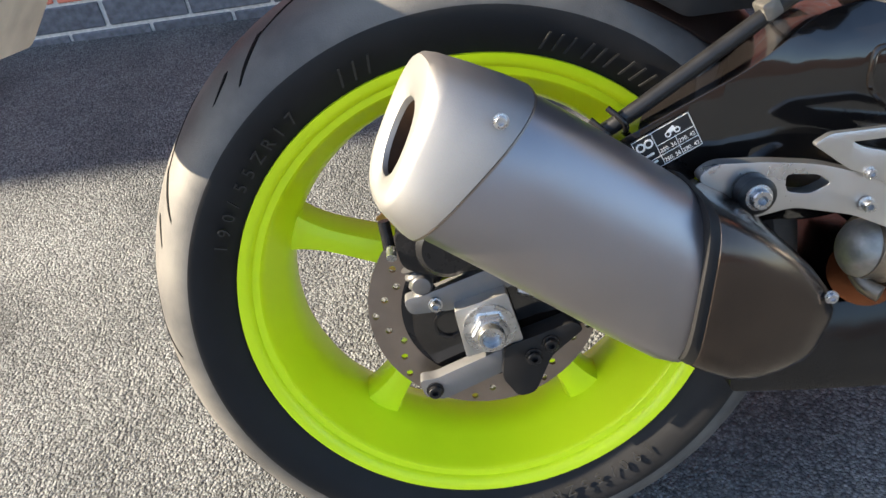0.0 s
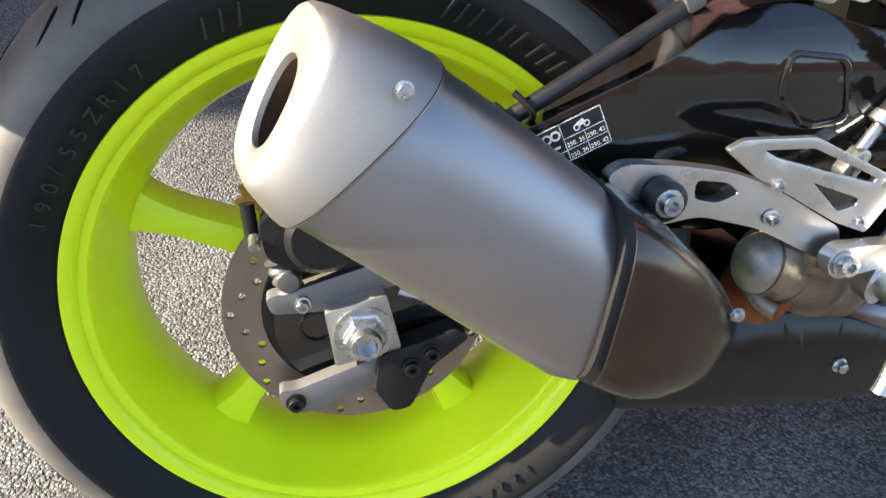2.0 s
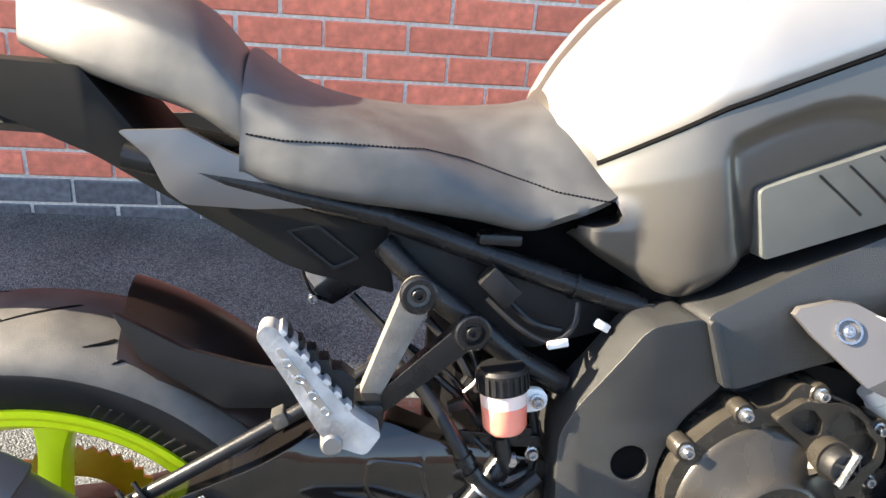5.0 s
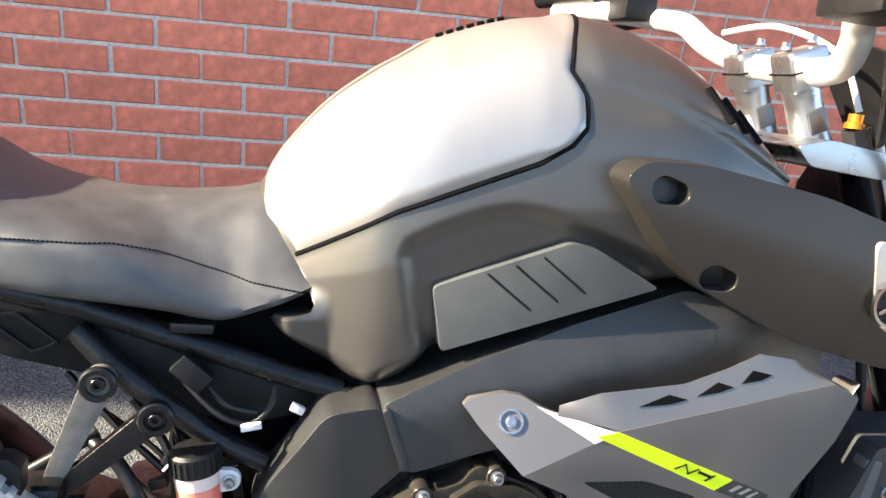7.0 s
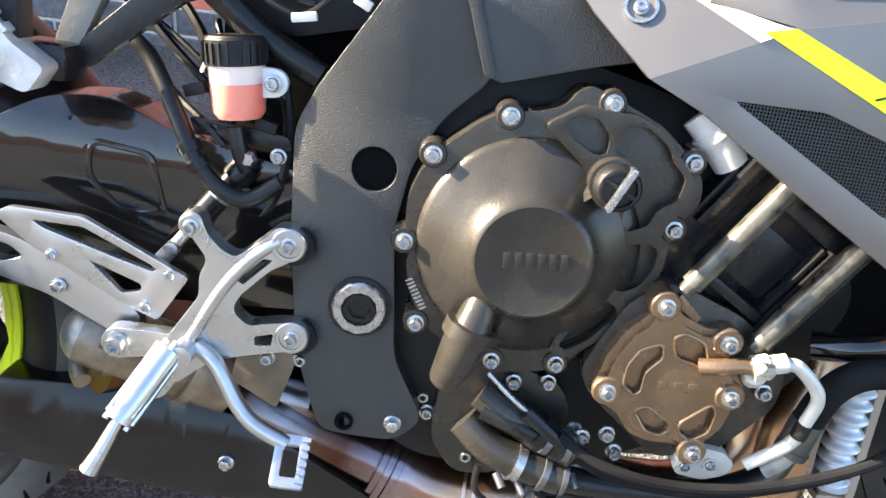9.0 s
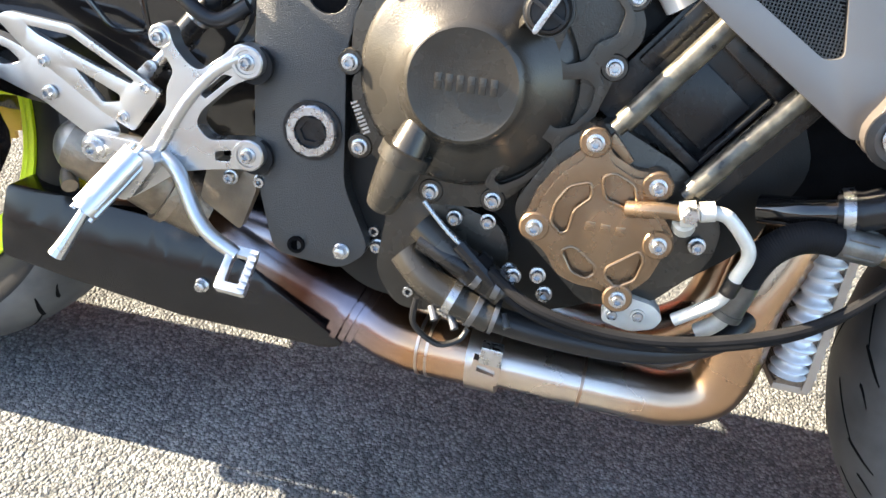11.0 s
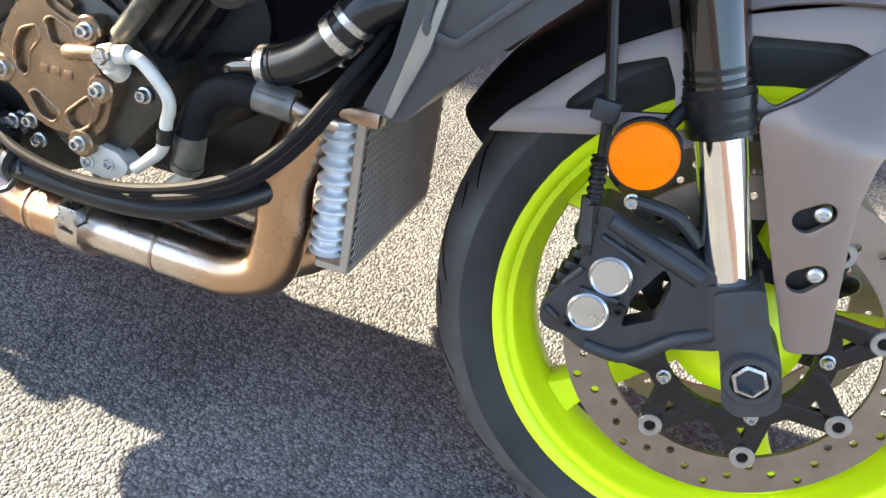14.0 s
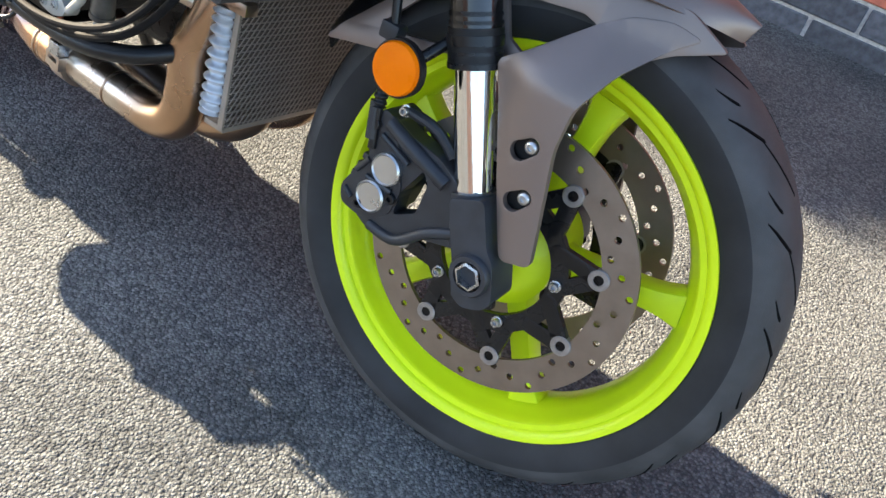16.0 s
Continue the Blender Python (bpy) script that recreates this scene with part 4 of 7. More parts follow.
for k in range(6):
    part("toe_tooth", moved(box(0.007, 0.014, -0.0065, -0.0035, -0.017 + 0.0066 * k, -0.0135 + 0.0066 * k), TOE), ALU, pedal)
master = part("master_cylinder", tube([(0.408, -0.138, 0.474), (0.435, -0.136, 0.512), (0.452, -0.134, 0.536)], 0.0105, 14), BLACK, motorcycle, "black rear brake master cylinder")
part("pushrod", tube([(0.388, -0.142, 0.446), (0.412, -0.138, 0.480)], 0.0052, 12), STEEL, master)
for a, b, r, mt in (((0.409, -0.138, 0.475), (0.414, -0.138, 0.482), 0.0125, STEEL), ((0.428, -0.137, 0.502), (0.431, -0.137, 0.506), 0.0122, STEEL), ((0.440, -0.136, 0.519), (0.449, -0.135, 0.532), 0.0128, BLACK)):
    part("cylinder_collar", tube([a, b], r, 16, 2), mt, master)
part("pushrod_clevis", plate(link((0.384, 0.440), (0.393, 0.453), 0.007, 0.006), -0.150, -0.136, 0.002), STEEL, master)
part("return_spring", tube([(0.398, -0.128, 0.455 + 0.0), (0.425, -0.126, 0.49), (0.445, -0.124, 0.52)], 0.006, 10, ribs=14, rib=0.0013), BLACK, master)
part("banjo_bolt", moved(lathe([(0.0075, 0), (0.0075, 0.006), (0.005, 0.009), (0, 0.009)], 6), pose(0.452, -0.146, 0.540)), STEEL, master)
for pts, r in (([(0.352, -0.10, 0.60), (0.385, -0.12, 0.575), (0.412, -0.135, 0.56), (0.43, -0.14, 0.545)], 0.0035), ([(0.36, -0.09, 0.53), (0.40, -0.12, 0.545), (0.43, -0.13, 0.525), (0.47, -0.13, 0.515)], 0.004), ([(0.41, -0.11, 0.64), (0.425, -0.13, 0.60), (0.428, -0.135, 0.565), (0.44, -0.135, 0.54)], 0.003), ([(0.37, -0.10, 0.66), (0.40, -0.12, 0.63), (0.416, -0.13, 0.60)], 0.0045)):
    part("cable", tube(pts, r, 8), HOSE, motorcycle)
for x, y, z, r in ((0.412, -0.128, 0.608, 30), (0.400, -0.126, 0.585, -20), (0.462, -0.138, 0.566, 10)):
    part("connector", box(-0.009, 0.009, -0.005, 0.005, -0.005, 0.005, 0.0015), PLASTIC, motorcycle, m=pose(x, y, z, 0, r, 0))
part("cable_tie", tube([(0.405, -0.13, 0.600), (0.412, -0.138, 0.612), (0.418, -0.132, 0.618)], 0.0016, 6), WHITE, motorcycle)
part("hose_joint", tube([(0.404, -0.154, 0.547), (0.408, -0.155, 0.540)], 0.0098, 16, 2), BLACK, motorcycle)

RESERVOIR = pose(0.443, -0.15, 0.571, 0, -8, 0)
reservoir = part("brake_fluid_reservoir", moved(lathe([(0.0, 0.0), (0.017, 0.001), (0.0205, 0.006), (0.0213, 0.028), (0.0, 0.028)], 32, "z"), RESERVOIR), REDFLUID, motorcycle, "translucent reservoir with red brake fluid")
part("reservoir_neck", moved(lathe([(0.0213, 0.0282), (0.0220, 0.042), (0.0225, 0.0425), (0.0, 0.0425)], 32, "z"), RESERVOIR), mat("pale_translucent_plastic", (0.80, 0.62, 0.56), 0.3, 0, 0.06, 24, coat=0.3), reservoir, "pale translucent upper wall")
for k in range(24):
    t = 2 * math.pi * k / 24
    part("cap_rib", moved(box(-0.0012, 0.0012, -0.0011, 0.0011, 0.002, 0.017), pose(0.4368, -0.15, 0.6125, 0, -8, 0) @ pose(0.0237 * math.cos(t), 0.0237 * math.sin(t), 0, 0, 0, math.degrees(t))), PLASTIC, reservoir)
part("reservoir_cap", moved(lathe([(0.0235, 0.0), (0.0235, 0.019), (0.021, 0.022), (0, 0.022)], 40, "z"), pose(0.4368, -0.15, 0.6125, 0, -8, 0)), PLASTIC, reservoir, "black ribbed screw cap")
part("reservoir_bracket", plate(link((0.455, 0.602), (0.468, 0.603), 0.012, 0.011), -0.155, -0.148, 0.002), WHITE, reservoir)
bolt(BOLT, 0.468, -0.156, 0.603, reservoir)
part("reservoir_hose", tube([(0.44, -0.15, 0.564), (0.445, -0.15, 0.545), (0.45, -0.145, 0.53)], 0.007), HOSE, reservoir)
bracket2 = part("hose_bracket", plate(rounded([(0.40, 0.565), (0.48, 0.56), (0.485, 0.548), (0.405, 0.552)], 0.004), -0.14, -0.136, 0.001, [circle(0.42, 0.558, 0.003, 10), circle(0.438, 0.557, 0.003, 10)]), BLACK, motorcycle)
bolt(BOLT, 0.474, -0.14, 0.543, bracket2)
part("breather_hose", tube([(0.322, -0.085, 0.612), (0.336, -0.112, 0.621), (0.350, -0.125, 0.616), (0.365, -0.130, 0.604), (0.387, -0.1446, 0.575), (0.401, -0.153, 0.553), (0.413, -0.156, 0.533), (0.432, -0.158, 0.515), (0.455, -0.157, 0.508), (0.479, -0.152, 0.525)], 0.0070), HOSE, motorcycle, "black rubber breather hose")
part("hose_clip", tube([(0.412, -0.156, 0.534), (0.417, -0.1565, 0.528)], 0.0098, 16, 2), BLACK, motorcycle)


# ---- frame and subframe ----
frame_cover = part("frame_side_cover", plate(rounded([(0.494, 0.49), (0.489, 0.575), (0.503, 0.607), (0.552, 0.688), (0.602, 0.699), (0.633, 0.636), (0.600, 0.600), (0.582, 0.560), (0.576, 0.51), (0.584, 0.45), (0.590, 0.40), (0.622, 0.345), (0.60, 0.322), (0.535, 0.322), (0.508, 0.39)], 0.012), -0.183, -0.12, 0.010,
                    [circle(0.5545, 0.5545, 0.0175, 28)], seg=4, cuts=0.014, skew=lambda x, z: -0.10 * max(0, z - 0.60) + 2.5 * min(0, x - 0.57) ** 2), FRAME, motorcycle, "grained black frame side cover")
# recess floor is near-black: its shade is put into the colour
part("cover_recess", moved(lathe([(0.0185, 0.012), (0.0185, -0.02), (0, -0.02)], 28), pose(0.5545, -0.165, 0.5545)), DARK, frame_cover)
bolt(BOLT, 0.557, -0.147, 0.566, frame_cover)
pivot = part("swingarm_pivot_nut", moved(lathe([(0.0225, 0), (0.0225, 0.006), (0.021, 0.008), (0.0145, 0.008), (0.0145, 0.002), (0, 0.002)], 12), pose(0.557, -0.182, 0.441)), STEEL, motorcycle, "castellated pivot nut")
part("pivot_ring", moved(lathe([(0.0255, 0), (0.0255, 0.003), (0.018, 0.003)], 36), pose(0.557, -0.182, 0.441)), BLACK, pivot)
part("pivot_bolt", moved(lathe([(0.0135, 0), (0.0135, 0.006), (0.0095, 0.006), (0.0095, 0.001), (0, 0.001)], 6), pose(0.557, -0.182, 0.441)), BLACK, pivot)
bolt(HEXBOLT, 0.597, -0.182, 0.339, frame_cover)
part("cover_hole_plug", moved(lathe([(0.008, 0), (0.008, 0.003), (0.005, 0.003), (0.005, 0.0), (0, 0)], 16), pose(0.556, -0.1825, 0.335)), DARK, frame_cover)
beam = part("frame_beam", plate(rounded([(0.600, 0.698), (0.683, 0.740), (0.78, 0.782), (0.90, 0.825), (1.0, 0.80), (1.06, 0.78), (1.06, 0.74), (0.95, 0.73), (0.84, 0.70), (0.755, 0.67), (0.70, 0.655), (0.631, 0.632)], 0.012), -0.197, -0.10, 0.014, seg=4, cuts=0.014, skew=lambda x, z: 0.10 * max(0, x - 0.95) + 0.35 * max(0, z - 0.712 - 0.30 * (x - 0.70))), FRAME, motorcycle, "grained black aluminium frame beam")
part("beam_joint", plate(link((0.607, 0.694), (0.628, 0.640), 0.004, 0.004), -0.199, -0.18, 0.002), FRAME, beam)
# near-black boxes added inside, standing in for the shade behind the gaps
part("tank_gap_filler", box(0.56, 1.02, -0.13, 0.16, 0.60, 0.86, 0.03), DARK, motorcycle, "near-black block added to darken the gaps under the tank")
part("rear_gap_filler", box(0.40, 0.56, -0.08, 0.12, 0.30, 0.72, 0.03), DARK, motorcycle)
subframe = part("subframe_tube", tube([(0.10, -0.115, 0.80), (0.30, -0.12, 0.765), (0.333, -0.12, 0.757), (0.42, -0.122, 0.73), (0.50, -0.125, 0.706), (0.57, -0.13, 0.688)], 0.0115, 14), BLACK, motorcycle, "black steel subframe tube")
part("subframe_tube", tube([(0.32, -0.115, 0.735), (0.36, -0.125, 0.70), (0.41, -0.13, 0.665), (0.456, -0.13, 0.632), (0.50, -0.13, 0.61)], 0.012, 14), BLACK, subframe)
part("subframe_panel", plate(rounded([(0.325, 0.745), (0.345, 0.755), (0.55, 0.69), (0.56, 0.66), (0.47, 0.635), (0.41, 0.66), (0.335, 0.70)], 0.01), -0.105, -0.07, 0.004), PLASTIC, subframe)
part("tube_collar", tube([(0.500, -0.125, 0.706), (0.503, -0.1252, 0.7052)], 0.0135, 16, 2), BLACK, subframe)
bolt(BLACKBOLT, 0.575, -0.14, 0.687, subframe)
for pts, r in ((((0.42, -0.125, 0.69), (0.45, -0.14, 0.667), (0.48, -0.142, 0.655), (0.50, -0.14, 0.67), (0.506, -0.13, 0.69)), 0.003), (((0.43, -0.12, 0.70), (0.46, -0.135, 0.673), (0.49, -0.135, 0.665)), 0.0035), (((0.30, -0.06, 0.67), (0.36, -0.09, 0.62), (0.42, -0.11, 0.57), (0.44, -0.12, 0.52)), 0.004), (((0.33, -0.07, 0.64), (0.40, -0.10, 0.60), (0.43, -0.11, 0.55)), 0.003), (((0.47, -0.12, 0.60), (0.48, -0.13, 0.55), (0.47, -0.13, 0.50), (0.44, -0.12, 0.47)), 0.005)):
    part("cable", tube(pts, r, 8), HOSE, motorcycle)
part("connector", box(-0.010, 0.010, -0.003, 0.003, -0.0035, 0.0035, 0.0015), WHITE, motorcycle, "white cable connector", m=pose(0.485, -0.146, 0.655, 0, -12, 0))
part("connector", box(-0.007, 0.007, -0.004, 0.004, -0.004, 0.004, 0.0015), WHITE, motorcycle, m=pose(0.528, -0.14, 0.672, 0, 25, 0))
part("connector", box(-0.018, 0.018, -0.01, 0.01, -0.011, 0.011, 0.003), PLASTIC, motorcycle, m=pose(0.427, -0.135, 0.705, 0, 40, 0))
part("seat_latch", box(0.405, 0.445, -0.135, -0.11, 0.742, 0.752, 0.003), BLACK, motorcycle)

# ---- seat, tail and tank ----
def stations(rows, x):
    """Values at x from a table whose first column is x, joined by smooth curves."""
    x = min(max(x, rows[0][0]), rows[-1][0])
    i = max(k for k in range(len(rows) - 1) if rows[k][0] <= x)
    a, b = rows[i], rows[i + 1]
    p, q = rows[max(i - 1, 0)], rows[min(i + 2, len(rows) - 1)]
    h = b[0] - a[0]
    t = (x - a[0]) / h
    out = []
    for k in range(1, len(a)):
        m0, m1 = (b[k] - p[k]) / (b[0] - p[0]) * h, (q[k] - a[k]) / (q[0] - a[0]) * h
        out.append((2 * t ** 3 - 3 * t * t + 1) * a[k] + (t ** 3 - 2 * t * t + t) * m0 + (3 * t * t - 2 * t ** 3) * b[k] + (t ** 3 - t * t) * m1)
    return out


SEAT_ROWS = ((0.20, 0.898, 0.125, 0.790), (0.24, 0.874, 0.134, 0.781), (0.29, 0.860, 0.140, 0.775), (0.35, 0.856, 0.140, 0.770), (0.40, 0.858, 0.137, 0.764), (0.45, 0.864, 0.134, 0.757), (0.487, 0.872, 0.130, 0.768), (0.522, 0.862, 0.124, 0.782), (0.545, 0.838, 0.115, 0.795))
PILLION = ((0.0, 0.945, 0.055, 0.885), (0.04, 0.952, 0.085, 0.872), (0.10, 0.950, 0.105, 0.855), (0.155, 0.930, 0.115, 0.84), (0.19, 0.895, 0.12, 0.82), (0.215, 0.86, 0.12, 0.806))


UPRIGHT = ((0.0, 0.06, 0.16, 0.32, 0.47, 0.58, 0.66, 0.75, 0.83, 0.90, 0.955, 0.985, 1.0), (1.0, 1.045, 1.055, 1.05, 1.04, 1.015, 0.955, 0.86, 0.74, 0.59, 0.40, 0.20, 0.0))
SLOPED = ((0.0, 0.06, 0.16, 0.32, 0.47, 0.58, 0.66, 0.75, 0.83, 0.90, 0.955, 0.985, 1.0), (1.03, 1.045, 0.985, 0.88, 0.785, 0.71, 0.65, 0.57, 0.485, 0.385, 0.26, 0.14, 0.0))


def saddle_half(x, z, b):
    """Half the width, as a share of the full one, at the share b of the height."""
    k = max(0, min(1, (x - 0.345 - 1.77 * (0.81 - z)) / 0.095))
    k = k * k * (3 - 2 * k)
    return float((1 - k) * np.interp(b, *UPRIGHT) + k * np.interp(b, *SLOPED))


def cushion(rows, x0, x1, n=90):
    """A saddle: a gently domed top that rolls over into sides which fall straight and tuck in at the foot."""
    secs = []
    for i in range(n + 1):
        x = x0 + (x1 - x0) * i / n
        zt, w, zb = stations(rows, x)
        h = zt - zb
        half = [(saddle_half(x, zb + h * b, b), b) for b in (0.0, 0.06, 0.11, 0.16, 0.24, 0.32, 0.40, 0.47, 0.53, 0.58, 0.62, 0.66, 0.70, 0.75, 0.79, 0.83, 0.87, 0.90, 0.93, 0.955, 0.972, 0.985)]
        ring = [(x, -w * a, zb + h * b) for a, b in half] + [(x, 0, zt)] + [(x, w * a, zb + h * b) for a, b in reversed(half)]
        ring += [(x, w * 0.9, zb - 0.002), (x, 0, zb - 0.003), (x, -w * 0.9, zb - 0.002)]
        secs.append(ring)
    return loft(secs)


seat = part("rider_seat", cushion(SEAT_ROWS, 0.195, 0.545), SEAT, motorcycle, "black vinyl rider seat with stitched seam", smooth=60)
part("pillion_seat", cushion(PILLION, 0.0, 0.215), SEAT, motorcycle, "black vinyl pillion seat", smooth=60)
_seam = []
for x in np.linspace(0.20, 0.530, 90):
    zt, w, zb = stations(SEAT_ROWS, float(x))
    z = float(np.interp(x, (0.20, 0.23, 0.28, 0.35, 0.39, 0.43, 0.475, 0.53), (0.826, 0.823, 0.8245, 0.8235, 0.816, 0.804, 0.792, 0.786)))
    b = (z - zb) / (zt - zb)
    _seam.append(Vector((float(x), -w * saddle_half(float(x), z, b) - 0.0006, z)))
part("seam", join(*[tube([_seam[i], _seam[i].lerp(_seam[i + 1], 0.6)], 0.0009, 5, 0) for i in range(len(_seam) - 1)]), mat("stitching", (0.004, 0.004, 0.004), 0.8, spec=0.1), seat, "stitched seam")
tail = part("tail_side_panel", plate(rounded([(0.097, 0.821), (0.122, 0.801), (0.136, 0.774), (0.151, 0.763), (0.206, 0.762), (0.284, 0.768), (0.289, 0.774), (0.257, 0.785), (0.207, 0.802), (0.189, 0.808), (0.150, 0.826)], 0.005), -0.128, -0.116, 0.004), PANEL, motorcycle, "matt grey tail side panel")
part("tail_underside", plate(rounded([(-0.12, 0.87), (0.06, 0.87), (0.156, 0.764), (0.296, 0.768), (0.345, 0.758), (0.326, 0.733), (0.337, 0.684), (0.259, 0.700), (0.230, 0.710), (0.184, 0.737), (0.123, 0.769), (0.074, 0.796)], 0.006), -0.10, 0.10, 0.006), UNDERSIDE, motorcycle, "black plastic tail underside")
part("tail_recess", plate(rounded([(0.234, 0.740), (0.279, 0.705), (0.303, 0.717), (0.265, 0.746)], 0.003), -0.1035, -0.098, 0.002, [rounded([(0.239, 0.739), (0.279, 0.709), (0.298, 0.718), (0.263, 0.743)], 0.003)]), PLASTIC, motorcycle)
# out of view; its breadth is chosen for the shadow on the tyre
plate_holder = part("number_plate_bracket", loft([[(x, y * w, z + h * q) for y, q in ((-1, -0.5), (-0.8, 0.8), (0, 1), (0.8, 0.8), (1, -0.5), (0.7, -1), (-0.7, -1))] for x, z, w, h in ((0.02, 0.825, 0.075, 0.018), (-0.10, 0.822, 0.060, 0.016), (-0.20, 0.805, 0.045, 0.014), (-0.28, 0.765, 0.042, 0.012), (-0.345, 0.70, 0.042, 0.010))]), PLASTIC, motorcycle, "black number plate bracket")
part("number_plate", plate(rounded([(-0.11, -0.11), (0.11, -0.11), (0.11, 0.08), (-0.11, 0.08)], 0.012), -0.001, 0.001), mat("worn_white_plate", (0.62, 0.58, 0.5), 0.45, 0, 0.15, 30), plate_holder, "worn number plate edge", m=pose(-0.37, 0.0, 0.665, 0, 0, 0) @ pose(0, 0, 0, -35, 0, -90))

TANK_ROWS = ((0.472, 0.862, 0.060, 0.785), (0.486, 0.887, 0.074, 0.762), (0.50, 0.912, 0.088, 0.748), (0.54, 0.962, 0.128, 0.724), (0.586, 1.001, 0.163, 0.704), (0.62, 1.024, 0.174, 0.714), (0.65, 1.044, 0.179, 0.74), (0.74, 1.074, 0.189, 0.785), (0.82, 1.074, 0.195, 0.812), (0.90, 1.046, 0.194, 0.835), (0.96, 0.997, 0.182, 0.88), (0.993, 0.957, 0.172, 0.905))
# the knee recess, pressed into the tank's flank
RECESS = [(0.648, 0.70), (0.643, 0.742), (0.630, 0.765), (0.620, 0.80), (0.611, 0.838), (0.616, 0.853), (0.642, 0.868), (0.68, 0.885), (0.707, 0.892), (0.735, 0.891), (0.785, 0.880), (0.839, 0.861), (0.93, 0.815), (0.93, 0.70)]


def inside_by(x, z):
    """Distance of a point inside the recess from its rim (outside: minus)."""
    best, odd = 9.0, False
    for (ax, az), (bx, bz) in zip(RECESS, RECESS[1:] + RECESS[:1]):
        if (az > z) != (bz > z) and x < ax + (bx - ax) * (z - az) / (bz - az):
            odd = not odd
        t = max(0, min(1, ((x - ax) * (bx - ax) + (z - az) * (bz - az)) / ((bx - ax) ** 2 + (bz - az) ** 2)))
        best = min(best, math.hypot(x - ax - t * (bx - ax), z - az - t * (bz - az)))
    return best if odd else -best


def tank_shape(x, a):
    """A point of the tank's right half: a from -1 (lower edge) over 0 (crease) to 1 (middle of the top)."""
    zt, w, zb = stations(TANK_ROWS, x)
    zm = min(0.831 + (x - 0.515) * 0.466, 0.93, zt - 0.02) - 0.0195 * max(0, min(1.3, (0.60 - x) / 0.084))
    zb = min(zb, zm - 0.01)
    if a < 0:
        t = -a
        z = zm + (zb - zm) * t
        k = max(0, min(1, (inside_by(x, z) + 0.007) / 0.019))
        f = max(0, min(1, (0.796 - z) / 0.036)) * max(0, min(1, (x - 0.478) / 0.035))
        tuck = max(0, min(1, (x - 0.60) / 0.08))
        y = w * (1 - 0.06 * t * t - 0.045 * t * tuck) + max(0, 0.139 - w) * (f * f * (3 - 2 * f)) + 0.004 * min(1, t * 4) - 0.011 * k * k * (3 - 2 * k) - 0.016 * max(0, (t - 0.86) / 0.14) ** 2
        return Vector((x, -y, z))
    g = a * math.pi / 2
    # the raised deck behind the steering head, with a crease along its edge
    k = max(0, min(1, (a - 0.34 + 0.9 * (x - 0.76)) / 0.06)) * max(0, min(1, (x - 0.752) / 0.03))
    k = 0.007 * k * k * (3 - 2 * k)
    return Vector((x, -w * math.cos(g) ** 0.8 - k * math.cos(g), zm + (zt - zm) * math.sin(g) ** 0.85 + k * math.sin(g)))


TANK_BACK = ((-1, -0.92, -0.78, -0.72, -0.60, -0.5, -0.25, 0, 0.2, 0.35, 1), (0.497, 0.496, 0.499, 0.508, 0.534, 0.538, 0.528, 0.516, 0.488, 0.475, 0.472))


def tank_side(side):
    def point(u, v):
        # the rear edge steps forward round the nose of the seat
        back = float(np.interp(-1 + 2 * v, TANK_BACK[0], TANK_BACK[1]))
        return tank_shape(back + (0.993 - back) * u, -1 + 2 * v)
    bm = grid(point, 110, 84)
    if side > 0:
        for v in bm.verts:
            v.co.y *= -1
    return bm


tank = part("tank_cover", thick(join(tank_side(-1), tank_side(1)), 0.004), GREY, motorcycle, "matt dark grey fuel tank cover", smooth=85)


for side in (-1, 1):
    def turned_edge(u, v):
        a = -0.80 + 1.5 * u
        p = tank_shape(float(np.interp(a, TANK_BACK[0], TANK_BACK[1])), a)
        q = p + Vector((0.001 + 0.018 * v, -p.y * 0.42 * v, 0.0))
        return Vector((q.x, -q.y if side > 0 else q.y, q.z))
    part("tank_rear_edge", thick(grid(turned_edge, 40, 6), 0.003), GREY, tank)


def insert_shape(u, v):
    a = 0.02 + 0.93 * v
    xr = 0.517 - 0.036 * min(1, v / 0.35)
    xf = float(np.interp(v, (0, 0.06, 0.14, 0.28, 0.40, 0.6, 1), (0.725, 0.752, 0.766, 0.764, 0.752, 0.762, 0.79)))
    p = tank_shape(xr + (xf - xr) * u, a)
    e = min(1, min(u, 1 - u, v, 1 - v) / 0.035)
    return p + Vector((-0.2, -0.8, 0.55)).normalized() * (0.0045 * math.sqrt(max(0, 1 - (1 - e) ** 2)) - 0.001)


for side in (-1, 1):
    bm = grid(insert_shape, 50, 36)
    if side > 0:
        for v in bm.verts:
            v.co.y *= -1
    part("tank_panel", bm, SILVER, tank, "matt silver knee panel", smooth=60)
    edge = [insert_shape(u, 0) for u in np.linspace(0, 1, 20)] + [insert_shape(1, v) for v in np.linspace(0, 1, 16)]
    edge = [Vector((p.x, -p.y if side > 0 else p.y, p.z)) for p in edge]
    # the gap is a near-black bead, with the shade in its colour
    part("panel_gap", tube(edge, 0.0028, 6, 0), DARK, tank)


def tank_w(x, z=0.83):
    return -stations(TANK_ROWS, x)[1] + 0.045 * (0.885 - z)


